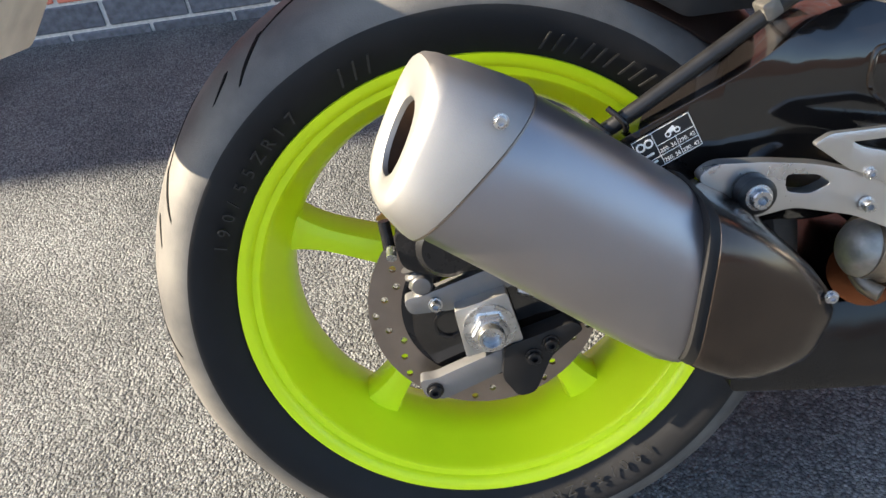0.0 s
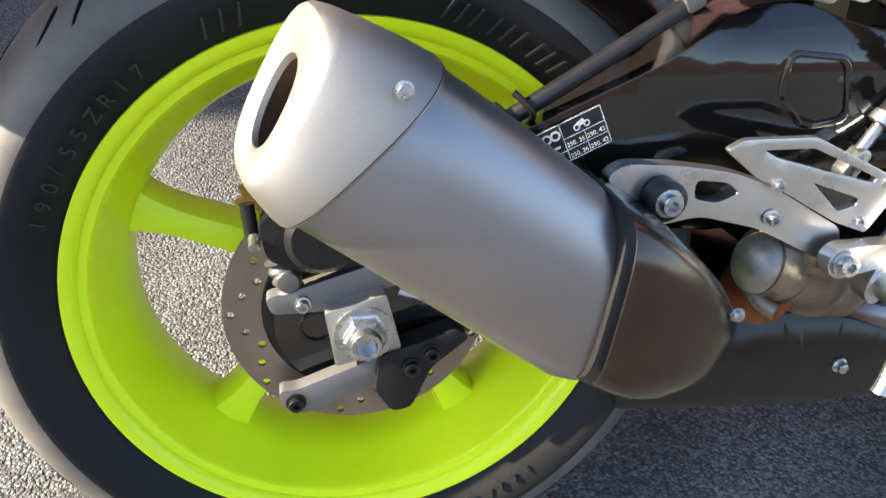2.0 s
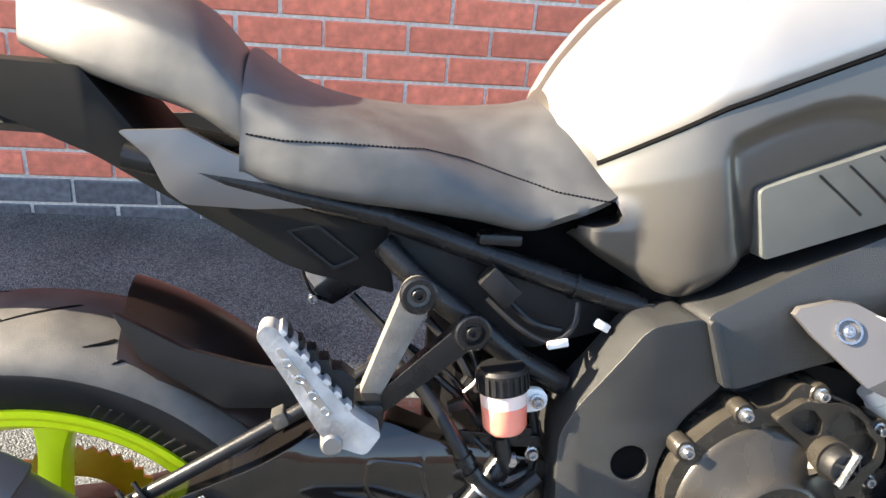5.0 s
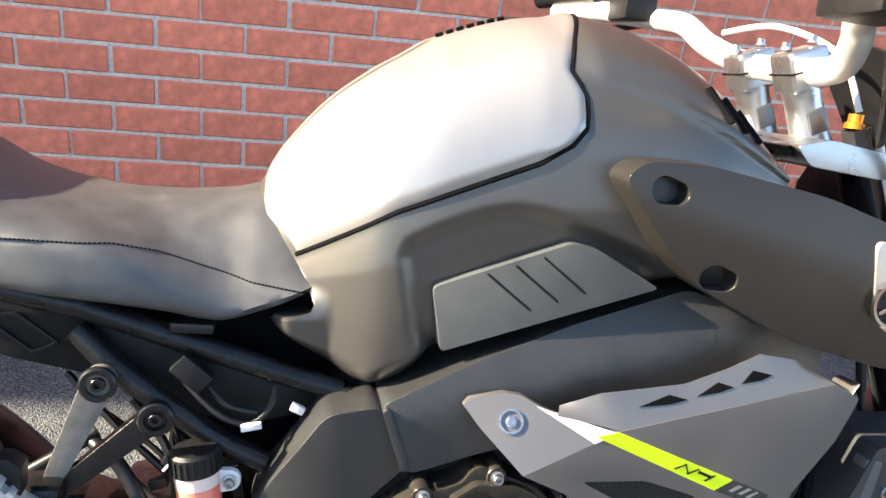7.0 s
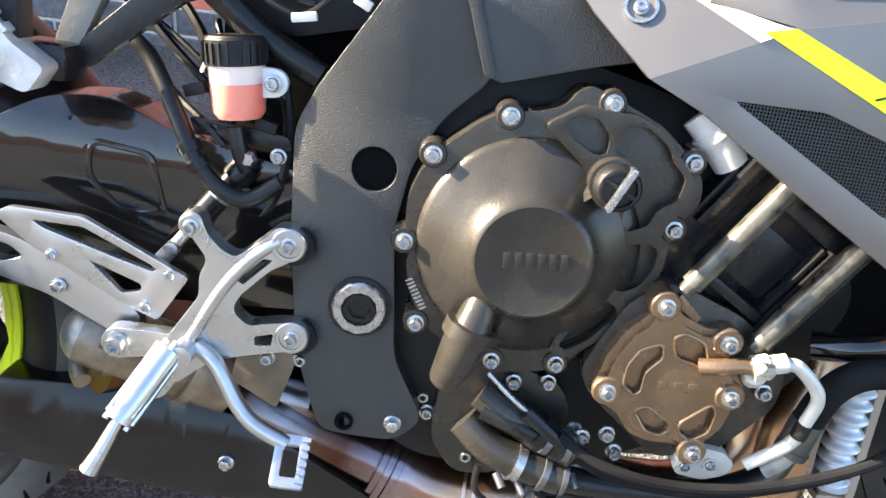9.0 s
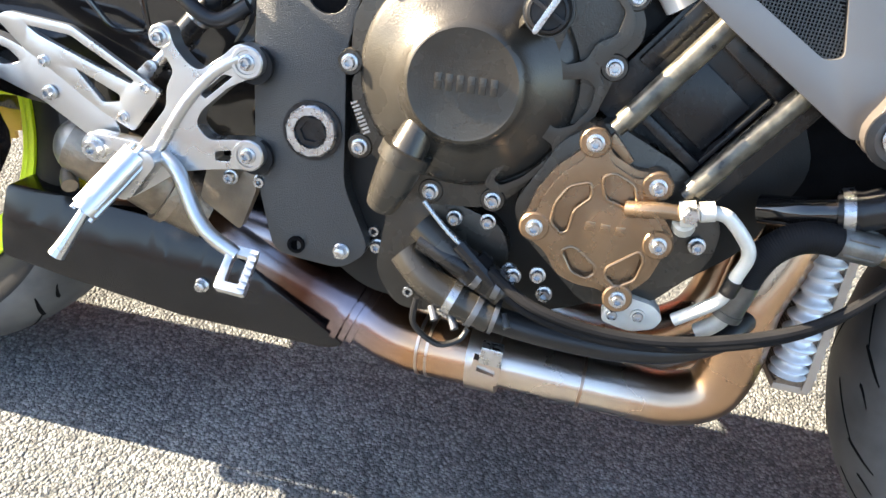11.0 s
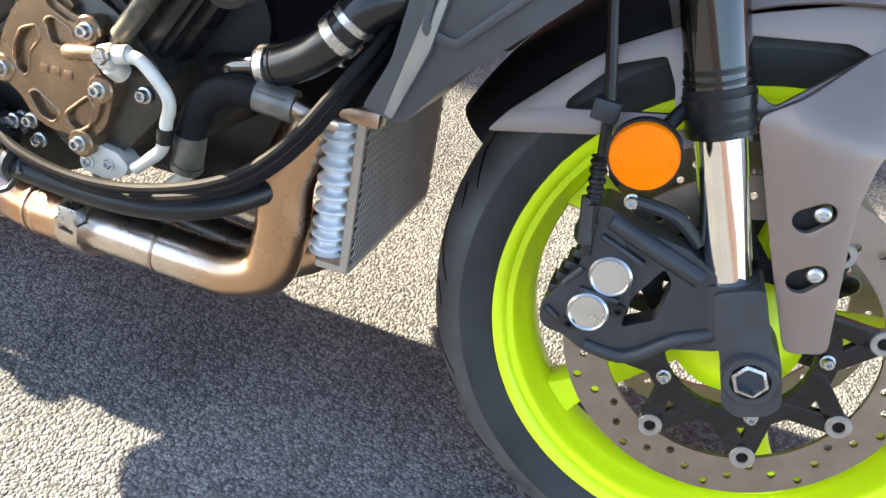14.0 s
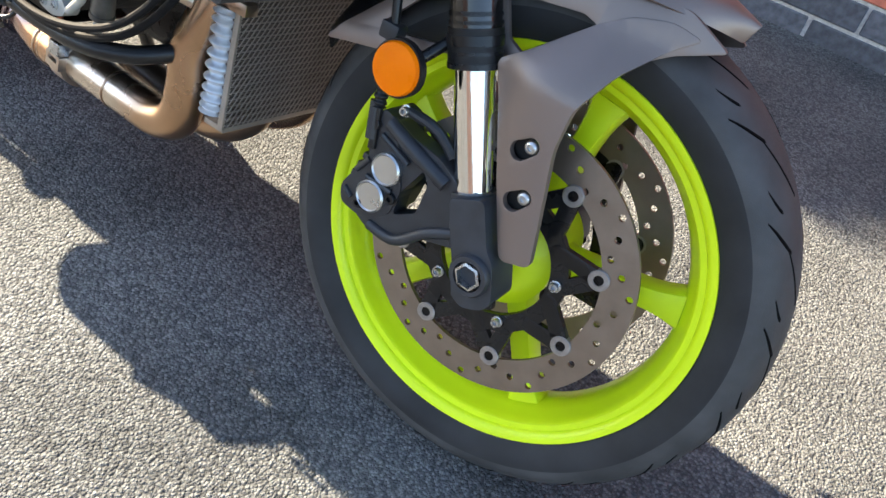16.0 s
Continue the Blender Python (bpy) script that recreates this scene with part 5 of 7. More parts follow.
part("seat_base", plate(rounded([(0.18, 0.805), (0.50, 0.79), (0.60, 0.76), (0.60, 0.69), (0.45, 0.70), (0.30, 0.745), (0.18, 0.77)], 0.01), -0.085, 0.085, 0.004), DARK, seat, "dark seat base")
pad = part("knee_pad", plate(rounded([(0.641, 0.812), (0.766, 0.866), (0.79, 0.862), (0.858, 0.828), (0.655, 0.749)], 0.006), -0.003, 0.02, 0.006, seg=4, skew=tank_w), mat("textured_knee_pad", (0.068, 0.074, 0.075), 0.42, 0, 0.1, 30, 0.8, 1600), tank, "textured dark knee pad")
# the pad's grooves as thin black bars, their shade painted
for k in range(3):
    part("pad_groove_line", tube([(0.690 + 0.025 * k, tank_w(0.690 + 0.025 * k, 0.829 + 0.0105 * k) - 0.0022, 0.829 + 0.0105 * k), (0.735 + 0.025 * k, tank_w(0.735 + 0.025 * k, 0.797 + 0.0105 * k) - 0.0022, 0.797 + 0.0105 * k)], 0.0014, 6, 2), PLASTIC, pad)
# vents are near-black bars: the shade of open slots painted on
for k in range(3):
    part("tank_vent", tube([tank_shape(0.894 + 0.019 * k, 0.47) + Vector((0, -0.0005, 0.0005)), tank_shape(0.912 + 0.019 * k, 0.31) + Vector((0, -0.0005, 0.0))], 0.0042, 8, 2), DARK, tank, "dark vent slot")
for k in range(7):
    x = 0.645 + 0.0105 * k
    p, q = tank_shape(x, 0.915) + Vector((0, -0.001, 0.0042)), tank_shape(x + 0.007, 0.915) + Vector((0, -0.001, 0.0042))
    part("sticker_bar", tube([p, q], 0.0024, 6, 0), DARK, tank, "small black sticker print")
part("filler_cap", moved(lathe([(0.04, 0), (0.04, 0.008), (0.034, 0.012), (0, 0.012)], 36, "z"), pose(0.76, 0, 1.064)), BLACK, tank)

# ---- air scoop and side panel ----
# darker, browner copy of the tank's grey: the scoop's shaded side in colour
SCOOP = mat("matt_grey_paint_shaded_copy", (0.050, 0.045, 0.041), 0.31, 0.6, 0.05, 10, 0.03, 2500)
def scoop_curve(x, z):
    return 0.12 * (1.0 - x) * (1 if x < 1.0 else 0.9) + 2.4 * (z - 0.895 + 0.25 * (x - 0.9)) ** 2


SCREWS = ((0.825, 0.926), (0.885, 0.851))
DISHES = [link((x - 0.001, z + 0.0015), (x + 0.011, z - 0.0005), 0.0125, 0.0105) for x, z in SCREWS]
scoop = part("air_scoop", plate(rounded([(0.786, 0.935), (0.805, 0.951), (0.86, 0.953), (0.98, 0.935), (1.10, 0.90), (1.17, 0.86), (1.16, 0.80), (1.08, 0.775), (0.98, 0.795), (0.881, 0.838), (0.846, 0.862)], 0.018), -0.262, -0.16, 0.024, DISHES, seg=6, cuts=0.014, skew=scoop_curve), SCOOP, motorcycle, "matt dark grey air intake scoop")
for (x, z), dish in zip(SCREWS, DISHES):
    y = -0.262 + scoop_curve(x, z)
    part("screw_dish", loft([[(px + (x - px) * f, -0.262 + scoop_curve(px, pz) + d, pz + (z - pz) * f) for px, pz in dish] for f, d in ((-0.04, 0.022), (0.25, 0.027), (0.45, 0.031))]), SCOOP, scoop)
    bolt(BLACKBOLT, x, y + 0.030, z, scoop)
part("badge_plate", plate(rounded([(1.026, 0.903), (1.11, 0.89), (1.12, 0.80), (1.05, 0.818), (1.034, 0.85)], 0.012), -0.2640, -0.255, 0.004, skew=lambda x, z: 0.108 * (1.0 - x)), SILVER, scoop, "paler badge plate")
badge = part("badge", moved(lathe([(0.022, 0), (0.022, 0.002), (0.02, 0.003), (0.019, 0.002), (0, 0.002)], 36), pose(1.052, -0.2705, 0.845)), BLACK, scoop, "round black badge with chrome rim")
part("badge_ring", moved(lathe([(0.0225, 0), (0.0225, 0.004), (0.0195, 0.004), (0.0195, 0)], 36, closed=True), pose(1.052, -0.2705, 0.845)), CHROME, badge)
for k in range(3):
    part("badge_bar", plate(link((1.052, 0.845), (1.052 + 0.016 * math.cos(math.radians(90 + 120 * k)), 0.845 + 0.016 * math.sin(math.radians(90 + 120 * k))), 0.0018, 0.0018), -0.2745, -0.2715), CHROME, badge)

PANEL_OUT = [(0.676, 0.708), (0.681, 0.714), (0.711, 0.7225), (0.728, 0.7225), (0.748, 0.714), (0.792, 0.700), (0.818, 0.7025), (0.94, 0.732), (1.034, 0.7555), (1.064, 0.741), (1.048, 0.697), (0.985, 0.60), (0.968, 0.555), (0.958, 0.543), (0.946, 0.542), (0.85, 0.594), (0.774, 0.638), (0.733, 0.659), (0.690, 0.692)]


def fold(x, z):
    """The panel's tail, bent in towards the frame behind a slanting fold."""
    return 0.55 * max(0, (z - 0.657) * 0.874 - (x - 0.729) * 0.486)


PANEL_HOLE = rounded([(0.787, 0.6515), (0.850, 0.653), (0.902, 0.638), (0.912, 0.630), (0.924, 0.592), (0.912, 0.588)], 0.005)
PANEL_NOSE = [(0.729, 0.657), (0.818, 0.7025), (0.790, 0.703), (0.748, 0.714), (0.728, 0.7225), (0.711, 0.7225), (0.681, 0.714), (0.676, 0.708), (0.690, 0.692)]
side_panel = part("side_panel", plate([(0.729, 0.657), (0.818, 0.7025)] + PANEL_OUT[7:9] + rounded(PANEL_OUT, 0.004)[45:85], -0.245, -0.238, 0.003, [PANEL_HOLE], seg=3), PANEL, motorcycle, "warm grey side panel with a lime stripe")
part("panel_nose", plate(PANEL_NOSE, -0.245, -0.238, 0.0, skew=fold), PANEL, side_panel)
FACET = ((0.760, 0.7105, 0.765, 0.7160), (0.818, 0.7025, 0.798, 0.7342), (0.876, 0.7165, 0.882, 0.7465), (0.940, 0.7320, 0.925, 0.7636), (0.985, 0.7435, 0.956, 0.7789), (1.010, 0.7495, 0.992, 0.7749), (1.034, 0.7555, 1.018, 0.7634), (1.064, 0.7410, 1.070, 0.7420))


def facet(k, f, lift=0.0):
    """A point of the panel's top facet: k along it, f from its crease to its upper edge."""
    i = min(int(k), len(FACET) - 2)
    x0, z0, x1, z1 = [a + (b - a) * (k - i) for a, b in zip(FACET[i], FACET[i + 1])]
    return Vector((x0 + (x1 - x0) * f, -0.244 + 0.011 * f + max(0, 1 - k) * 0.014, z0 + (z1 - z0) * f)) + Vector((0, -0.9, 0.4)) * lift


part("panel_top", thick(grid(lambda u, v: facet(7 * u, v), 42, 6), 0.003), PANEL, side_panel)
# slots are raised near-black wedges that paint a louvre's shade, nothing is cut
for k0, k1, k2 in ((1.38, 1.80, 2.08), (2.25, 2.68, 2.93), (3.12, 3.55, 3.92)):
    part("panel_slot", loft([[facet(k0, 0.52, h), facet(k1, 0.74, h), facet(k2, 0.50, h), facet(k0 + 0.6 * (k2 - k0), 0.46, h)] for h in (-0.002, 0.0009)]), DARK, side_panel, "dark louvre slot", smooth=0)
part("panel_front_edge", loft([[(1.064, -0.242, 0.756), (1.075, -0.20, 0.75), (1.07, -0.198, 0.745), (1.060, -0.240, 0.75)], [(1.0, -0.242, 0.63), (1.012, -0.20, 0.625), (1.008, -0.198, 0.62), (0.997, -0.240, 0.625)], [(0.968, -0.242, 0.562), (0.985, -0.20, 0.56), (0.98, -0.198, 0.555), (0.965, -0.240, 0.558)]]), PANEL, side_panel)
part("lime_stripe", plate([(0.794, 0.6970), (0.815, 0.7020), (0.9425, 0.6545), (0.9245, 0.6435)], -0.2462, -0.2452), LIME, side_panel, "lime stripe decal")
# lime washed out by direct sun, painted here as white
part("stripe_front", plate([(0.742, 0.7150), (0.8135, 0.7010), (0.7935, 0.6905)], -0.2462, -0.2452, skew=fold), WHITE, side_panel, "front end of the lime stripe, painted white for the sun's glare")
part("stripe_tail", plate([(0.9245, 0.6435), (0.9425, 0.6545), (0.985, 0.6385), (0.9775, 0.6245)], -0.2462, -0.2452), mat("dark_decal", (0.03, 0.03, 0.03), 0.4), side_panel, "dark end of the stripe")
for cx, cz, w, lean, mt in ((0.884, 0.6685, 0.0011, 0.005, BLACK), (0.891, 0.6660, 0.0009, -0.004, BLACK), (0.898, 0.6635, 0.0011, 0.005, BLACK), (0.9105, 0.6605, 0.0075, 0.0, BLACK), (0.917, 0.6565, 0.0011, 0.004, BLACK), (0.947, 0.6455, 0.0022, 0.004, ALU), (0.9575, 0.6425, 0.0020, 0.004, ALU), (0.9665, 0.6390, 0.0020, 0.004, ALU)):
    h = 0.0014 if lean == 0 else 0.0045
    part("decal_bar", moved(plate([(-w - lean, -h), (w - lean, -h), (w + lean, h), (-w + lean, h)], -0.2468, -0.2458), Matrix.Translation((cx, 0, cz)) @ pose(0, 0, 0, 0, 20, 0)), mt, side_panel)
# plain near-black backing in place of the shade behind the wires
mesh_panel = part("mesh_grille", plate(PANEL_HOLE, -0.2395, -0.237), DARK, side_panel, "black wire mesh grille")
_wires = []
for k in range(58):
    x = 0.788 + 0.0024 * k
    zt = float(np.interp(x, (0.787, 0.85, 0.902, 0.924), (0.651, 0.653, 0.638, 0.60)))
    zb = float(np.interp(x, (0.787, 0.912, 0.924), (0.651, 0.588, 0.592)))
    if zt > zb + 0.002:
        _wires.append(tube([(x, -0.241, zb), (x, -0.241, zt)], 0.0005, 4, 0))
for k in range(26):
    z = 0.590 + 0.0024 * k
    x0 = float(np.interp(z, (0.588, 0.651), (0.912, 0.787)))
    x1 = float(np.interp(z, (0.592, 0.63, 0.638, 0.653), (0.924, 0.912, 0.902, 0.85)))
    _wires.append(tube([(x0, -0.2405, z), (x1, -0.2405, z)], 0.0005, 4, 0))
part("wire_mesh", join(*_wires), mat("grey_wire", (0.06, 0.06, 0.06), 0.4, 0.5), mesh_panel)
part("bolt", SMALLBOLT, None, side_panel, m=pose(0.7185, -0.2222, 0.700, -25, 0, -14))
part("bolt_ring", moved(lathe([(0.0115, 0), (0.0115, 0.002), (0.0095, 0.002), (0.0095, 0)], 30, closed=True), pose(0.7185, -0.2222, 0.700, -25, 0, -14)), STEEL, side_panel)


# ---- engine ----
# block's black is deepened: the shade between cover and frame is in the colour
engine = part("engine_block", plate(rounded([(0.57, 0.33), (0.56, 0.62), (0.66, 0.665), (0.78, 0.64), (0.84, 0.60), (0.93, 0.55), (0.96, 0.50), (0.93, 0.42), (0.88, 0.37), (0.74, 0.30), (0.62, 0.30)], 0.02), -0.165, 0.16, 0.01), mat("engine_black_with_gap_shade", (0.010, 0.0095, 0.009), 0.5, 0, 0.3, 30, 0.2, 900, spec=0.25), motorcycle, "black painted engine block, darkened for the shade between its covers")
clutch = part("clutch_cover", plate(rounded([(0.583, 0.543), (0.590, 0.564), (0.605, 0.585), (0.627, 0.605), (0.642, 0.615), (0.671, 0.620), (0.686, 0.626), (0.692, 0.637), (0.701, 0.643), (0.712, 0.640), (0.739, 0.630), (0.759, 0.622), (0.782, 0.604), (0.797, 0.587), (0.799, 0.570), (0.788, 0.553), (0.784, 0.530), (0.777, 0.497), (0.765, 0.471), (0.748, 0.452), (0.730, 0.429), (0.710, 0.416), (0.665, 0.408), (0.629, 0.428), (0.612, 0.440), (0.596, 0.463), (0.588, 0.492), (0.592, 0.505), (0.584, 0.519)], 0.006), -0.201, -0.14, 0.005, seg=3), ENGINE, motorcycle, "black clutch cover with a raised round boss")
part("cover_dome", moved(lathe([(0.0865, 0.0), (0.086, 0.003), (0.0835, 0.0065), (0.0805, 0.0085), (0.076, 0.011), (0.064, 0.0185), (0.056, 0.0235), (0.0505, 0.0275), (0.0465, 0.0320), (0.0438, 0.0355), (0.0415, 0.0366), (0.0398, 0.0362), (0, 0.0362)], 96), pose(0.6785, -0.1975, 0.516)), ENGINE, clutch)
POCKETS = ([(0.687, 0.616), (0.694, 0.622), (0.709, 0.622), (0.720, 0.611), (0.720, 0.597), (0.711, 0.596), (0.691, 0.607)],
           [(0.725, 0.600), (0.730, 0.619), (0.746, 0.621), (0.763, 0.610), (0.770, 0.598), (0.781, 0.589), (0.779, 0.572), (0.766, 0.563), (0.762, 0.550), (0.748, 0.543), (0.741, 0.550), (0.744, 0.575), (0.738, 0.596)],
           [(0.743, 0.531), (0.766, 0.537), (0.774, 0.532), (0.774, 0.516), (0.765, 0.501), (0.753, 0.495), (0.743, 0.500), (0.742, 0.515)],
           [(0.715, 0.444), (0.720, 0.455), (0.738, 0.489), (0.753, 0.483), (0.755, 0.475), (0.737, 0.452), (0.722, 0.441)])
part("cover_lobe", plate(rounded([(0.672, 0.612), (0.686, 0.621), (0.698, 0.630), (0.720, 0.628), (0.736, 0.629), (0.757, 0.620), (0.774, 0.603), (0.789, 0.587), (0.790, 0.570), (0.778, 0.556), (0.772, 0.544), (0.781, 0.534), (0.780, 0.514), (0.770, 0.495), (0.760, 0.489), (0.761, 0.473), (0.742, 0.450), (0.723, 0.434), (0.708, 0.438), (0.716, 0.463), (0.730, 0.495), (0.732, 0.526), (0.722, 0.556), (0.706, 0.586)], 0.006), -0.211, -0.19, 0.0025, [rounded(q, 0.004) for q in POCKETS], seg=3), ENGINE, clutch)
part("filler_neck", tube([(0.728, -0.20, 0.578), (0.727, -0.228, 0.580)], 0.0185, 28, 2), ENGINE, clutch)
oil_cap = part("oil_filler_cap", moved(lathe([(0.0165, 0), (0.0165, 0.011), (0.0145, 0.014), (0.0125, 0.0145), (0.012, 0.0115), (0, 0.0115)], 32), pose(0.727, -0.228, 0.580)), PLASTIC, clutch, "black oil filler cap")
part("cap_grip", plate(link((0.7215, 0.5665), (0.7335, 0.5945), 0.0022, 0.0022), -0.2475, -0.236, 0.0008), STEEL, oil_cap)
part("cap_bar", plate(link((0.7155, 0.586), (0.739, 0.575), 0.0016, 0.0016), -0.2425, -0.237, 0.0006), PLASTIC, oil_cap)
part("neck_web", loft([[(0.700, -0.206, 0.562), (0.704, -0.214, 0.556), (0.712, -0.206, 0.552)], [(0.716, -0.206, 0.590), (0.719, -0.236, 0.578), (0.727, -0.206, 0.563)]]), ENGINE, clutch, smooth=60)
part("case_mark", moved(join(*[box(0.0032 * k, 0.0032 * k + 0.0017, -0.0006, 0.0006, -0.003, 0.003) for k in range(9)]), pose(0.5925, -0.2014, 0.478, 0, 58, 0)), STEEL, clutch, "worn casting mark")
for k in range(6):
    part("embossed_mark", box(-0.0026, 0.0026, -0.0006, 0.0006, -0.0062, 0.0062, 0.0005), ENGINE, clutch, m=pose(0.660 + 0.0083 * k, -0.2343, 0.5155 + 0.0008 * k, 0, -6, 0))
for x, z in ((0.648, 0.613), (0.719, 0.633), (0.786, 0.600), (0.784, 0.548), (0.597, 0.577), (0.585, 0.508), (0.603, 0.443), (0.773, 0.484), (0.718, 0.425), (0.667, 0.420)):
    part("bolt_boss", moved(lathe([(0.0105, -0.03), (0.0105, 0.003), (0.0095, 0.0045), (0, 0.0045)], 20), pose(x, -0.198, z)), ENGINE, clutch)
    bolt(BOLT, x, -0.2022, z, clutch)
spout = part("sensor_boss", tube([(0.652, -0.215, 0.480), (0.645, -0.222, 0.452)], 0.012, 20, 2, r1=0.0155), ENGINE, motorcycle, "black sensor boss")
part("sensor_cap", tube([(0.644, -0.222, 0.450), (0.637, -0.222, 0.423), (0.632, -0.218, 0.405)], 0.0185, 22, 3, r1=0.013), ENGINE, spout)
part("sensor_collar", tube([(0.646, -0.222, 0.457), (0.643, -0.222, 0.446)], 0.0212, 22, 2), ENGINE, spout)

GEN = rounded([(0.776, 0.489), (0.777, 0.502), (0.791, 0.504), (0.798, 0.490), (0.820, 0.482), (0.832, 0.484), (0.843, 0.480), (0.845, 0.464), (0.838, 0.459), (0.850, 0.450), (0.861, 0.437), (0.856, 0.421), (0.852, 0.401), (0.842, 0.387), (0.828, 0.378), (0.816, 0.382), (0.798, 0.381), (0.781, 0.386), (0.768, 0.402), (0.753, 0.410), (0.746, 0.427), (0.750, 0.449), (0.760, 0.471)], 0.005)
GEN_IN = [(x + (0.803 - x) * 0.115, z + (0.438 - z) * 0.115) for x, z in GEN]
pump = part("generator_cover", plate(GEN, -0.2265, -0.16, 0.004, seg=3), BRONZE, motorcycle, "bronze painted engine side cover")
GEN_POCKETS = ([(0.766, 0.428), (0.766, 0.445), (0.773, 0.460), (0.788, 0.467), (0.792, 0.456), (0.781, 0.442), (0.781, 0.425), (0.776, 0.421)],
               [(0.795, 0.473), (0.803, 0.478), (0.820, 0.472), (0.827, 0.455), (0.824, 0.449), (0.814, 0.454), (0.801, 0.456)],
               [(0.779, 0.408), (0.788, 0.414), (0.809, 0.402), (0.810, 0.395), (0.804, 0.389), (0.791, 0.392)],
               [(0.817, 0.395), (0.817, 0.403), (0.838, 0.423), (0.843, 0.415), (0.841, 0.398), (0.828, 0.388)])
part("cover_face", plate(GEN_IN, -0.2312, -0.222, 0.0035, [rounded(q, 0.004) for q in GEN_POCKETS], seg=3), BRONZE, pump)
for q in GEN_POCKETS:
    lip = [(x, -0.2308, z) for x, z in rounded(q, 0.004)]
    part("pocket_lip", tube(lip + lip[:1], 0.0015, 8, 0), BRONZE, pump)
for k in range(3):
    part("embossed_mark", box(-0.0038, 0.0038, -0.0006, 0.0006, -0.0038, 0.0038, 0.0006), BRONZE, pump, m=pose(0.796 + 0.0115 * k, -0.2316, 0.4335 + 0.0005 * k, 0, -4, 0))
for x, z in ((0.783, 0.497), (0.836, 0.475), (0.849, 0.431), (0.755, 0.422), (0.832, 0.380)):
    part("bolt_boss", moved(lathe([(0.0118, -0.03), (0.0118, 0.0055), (0.0105, 0.007), (0, 0.007)], 20), pose(x, -0.226, z)), BRONZE, pump)
    bolt(BOLT, x, -0.2325, z, pump)
part("cover_tab", plate([(0.792, 0.497), (0.812, 0.483), (0.815, 0.488), (0.796, 0.505)], -0.222, -0.21, 0.001), BRONZE, pump)
gasket = part("generator_housing", plate(rounded([(0.79, 0.512), (0.852, 0.490), (0.895, 0.452), (0.895, 0.42), (0.86, 0.375), (0.81, 0.36), (0.745, 0.41), (0.735, 0.43), (0.76, 0.49)], 0.012), -0.215, -0.12, 0.006), ENGINE, motorcycle, "black generator housing")
bolt(BOLT, 0.88, -0.217, 0.433, gasket)
bolt(BOLT, 0.718, -0.19, 0.402, gasket)
bolt(BOLT, 0.745, -0.20, 0.368, gasket)
bolt(SMALLBOLT, 0.745, -0.20, 0.358, gasket)

lower = part("lower_engine_cover", plate(rounded([(0.632, 0.41), (0.66, 0.415), (0.73, 0.40), (0.745, 0.37), (0.72, 0.33), (0.69, 0.305), (0.655, 0.30), (0.63, 0.33)], 0.014), -0.185, -0.12, 0.010), ENGINE, motorcycle, "black lower engine cover")
for x, y, z in ((0.625, -0.165, 0.345), (0.690, -0.19, 0.398), (0.663, -0.18, 0.318), (0.70, -0.185, 0.310), (0.62, -0.16, 0.358)):
    bolt(BOLT, x, y, z, lower)
water = part("water_pipe", tube([(0.665, -0.198, 0.388), (0.69, -0.205, 0.375), (0.72, -0.208, 0.362), (0.745, -0.21, 0.352)], 0.014, 18), ENGINE, motorcycle, "black coolant pipe")
part("water_pipe", tube([(0.655, -0.195, 0.360), (0.68, -0.203, 0.342), (0.715, -0.206, 0.330), (0.74, -0.208, 0.325)], 0.015, 18), ENGINE, water)
part("hose_joint", tube([(0.712, -0.208, 0.368), (0.722, -0.208, 0.362)], 0.0165, 18, 2), BLACK, water)
part("hose_clamp", tube([(0.700, -0.205, 0.334), (0.707, -0.2055, 0.332)], 0.0168, 18, 2), STEEL, water)
part("oil_hose", tube([(0.733, -0.206, 0.324), (0.765, -0.203, 0.320), (0.81, -0.20, 0.3185), (0.853, -0.198, 0.321), (0.895, -0.19, 0.327), (0.935, -0.17, 0.338), (0.96, -0.14, 0.35)], 0.0115, 16), HOSE, motorcycle, "black rubber oil hose")
part("clutch_cable", tube([(0.665, -0.215, 0.415), (0.69, -0.218, 0.395), (0.715, -0.22, 0.38)], 0.0022, 8), STEEL, motorcycle)
part("cable_adjuster", tube([(0.70, -0.22, 0.388), (0.735, -0.222, 0.362)], 0.006, 10), BLACK, motorcycle)
for dy, dz in ((0.0, 0.0), (0.012, -0.012)):
    part("cable", tube([(0.73, -0.222 + dy, 0.372 + dz), (0.77, -0.236 + dy, 0.357 + dz), (0.83, -0.24 + dy, 0.352 + dz), (0.896, -0.24 + dy, 0.363 + dz), (0.967, -0.24 + dy, 0.394 + dz), (1.011, -0.235 + dy, 0.434 + dz), (1.045, -0.225 + dy, 0.490 + dz), (1.07, -0.20 + dy, 0.545 + dz), (1.10, -0.16 + dy, 0.64)], 0.0046, 10), CABLE, motorcycle, "black control cable")
PALE = mat("pale_pipe_paint", (0.52, 0.50, 0.45), 0.42, 0.2, 0.1, 60)
pale_pipe = part("oil_pipe", tube([(0.858, -0.238, 0.4625), (0.873, -0.239, 0.4672), (0.887, -0.239, 0.468), (0.896, -0.238, 0.4625), (0.905, -0.237, 0.4545), (0.912, -0.236, 0.4465), (0.9145, -0.235, 0.437), (0.912, -0.234, 0.423), (0.910, -0.232, 0.408), (0.906, -0.230, 0.397), (0.897, -0.228, 0.387), (0.880, -0.225, 0.371)], 0.0053, 12), PALE, motorcycle, "pale painted steel oil pipe")
part("pipe_union", tube([(0.856, -0.238, 0.4605), (0.867, -0.239, 0.4645)], 0.0102, 8, 2), PALE, pale_pipe)
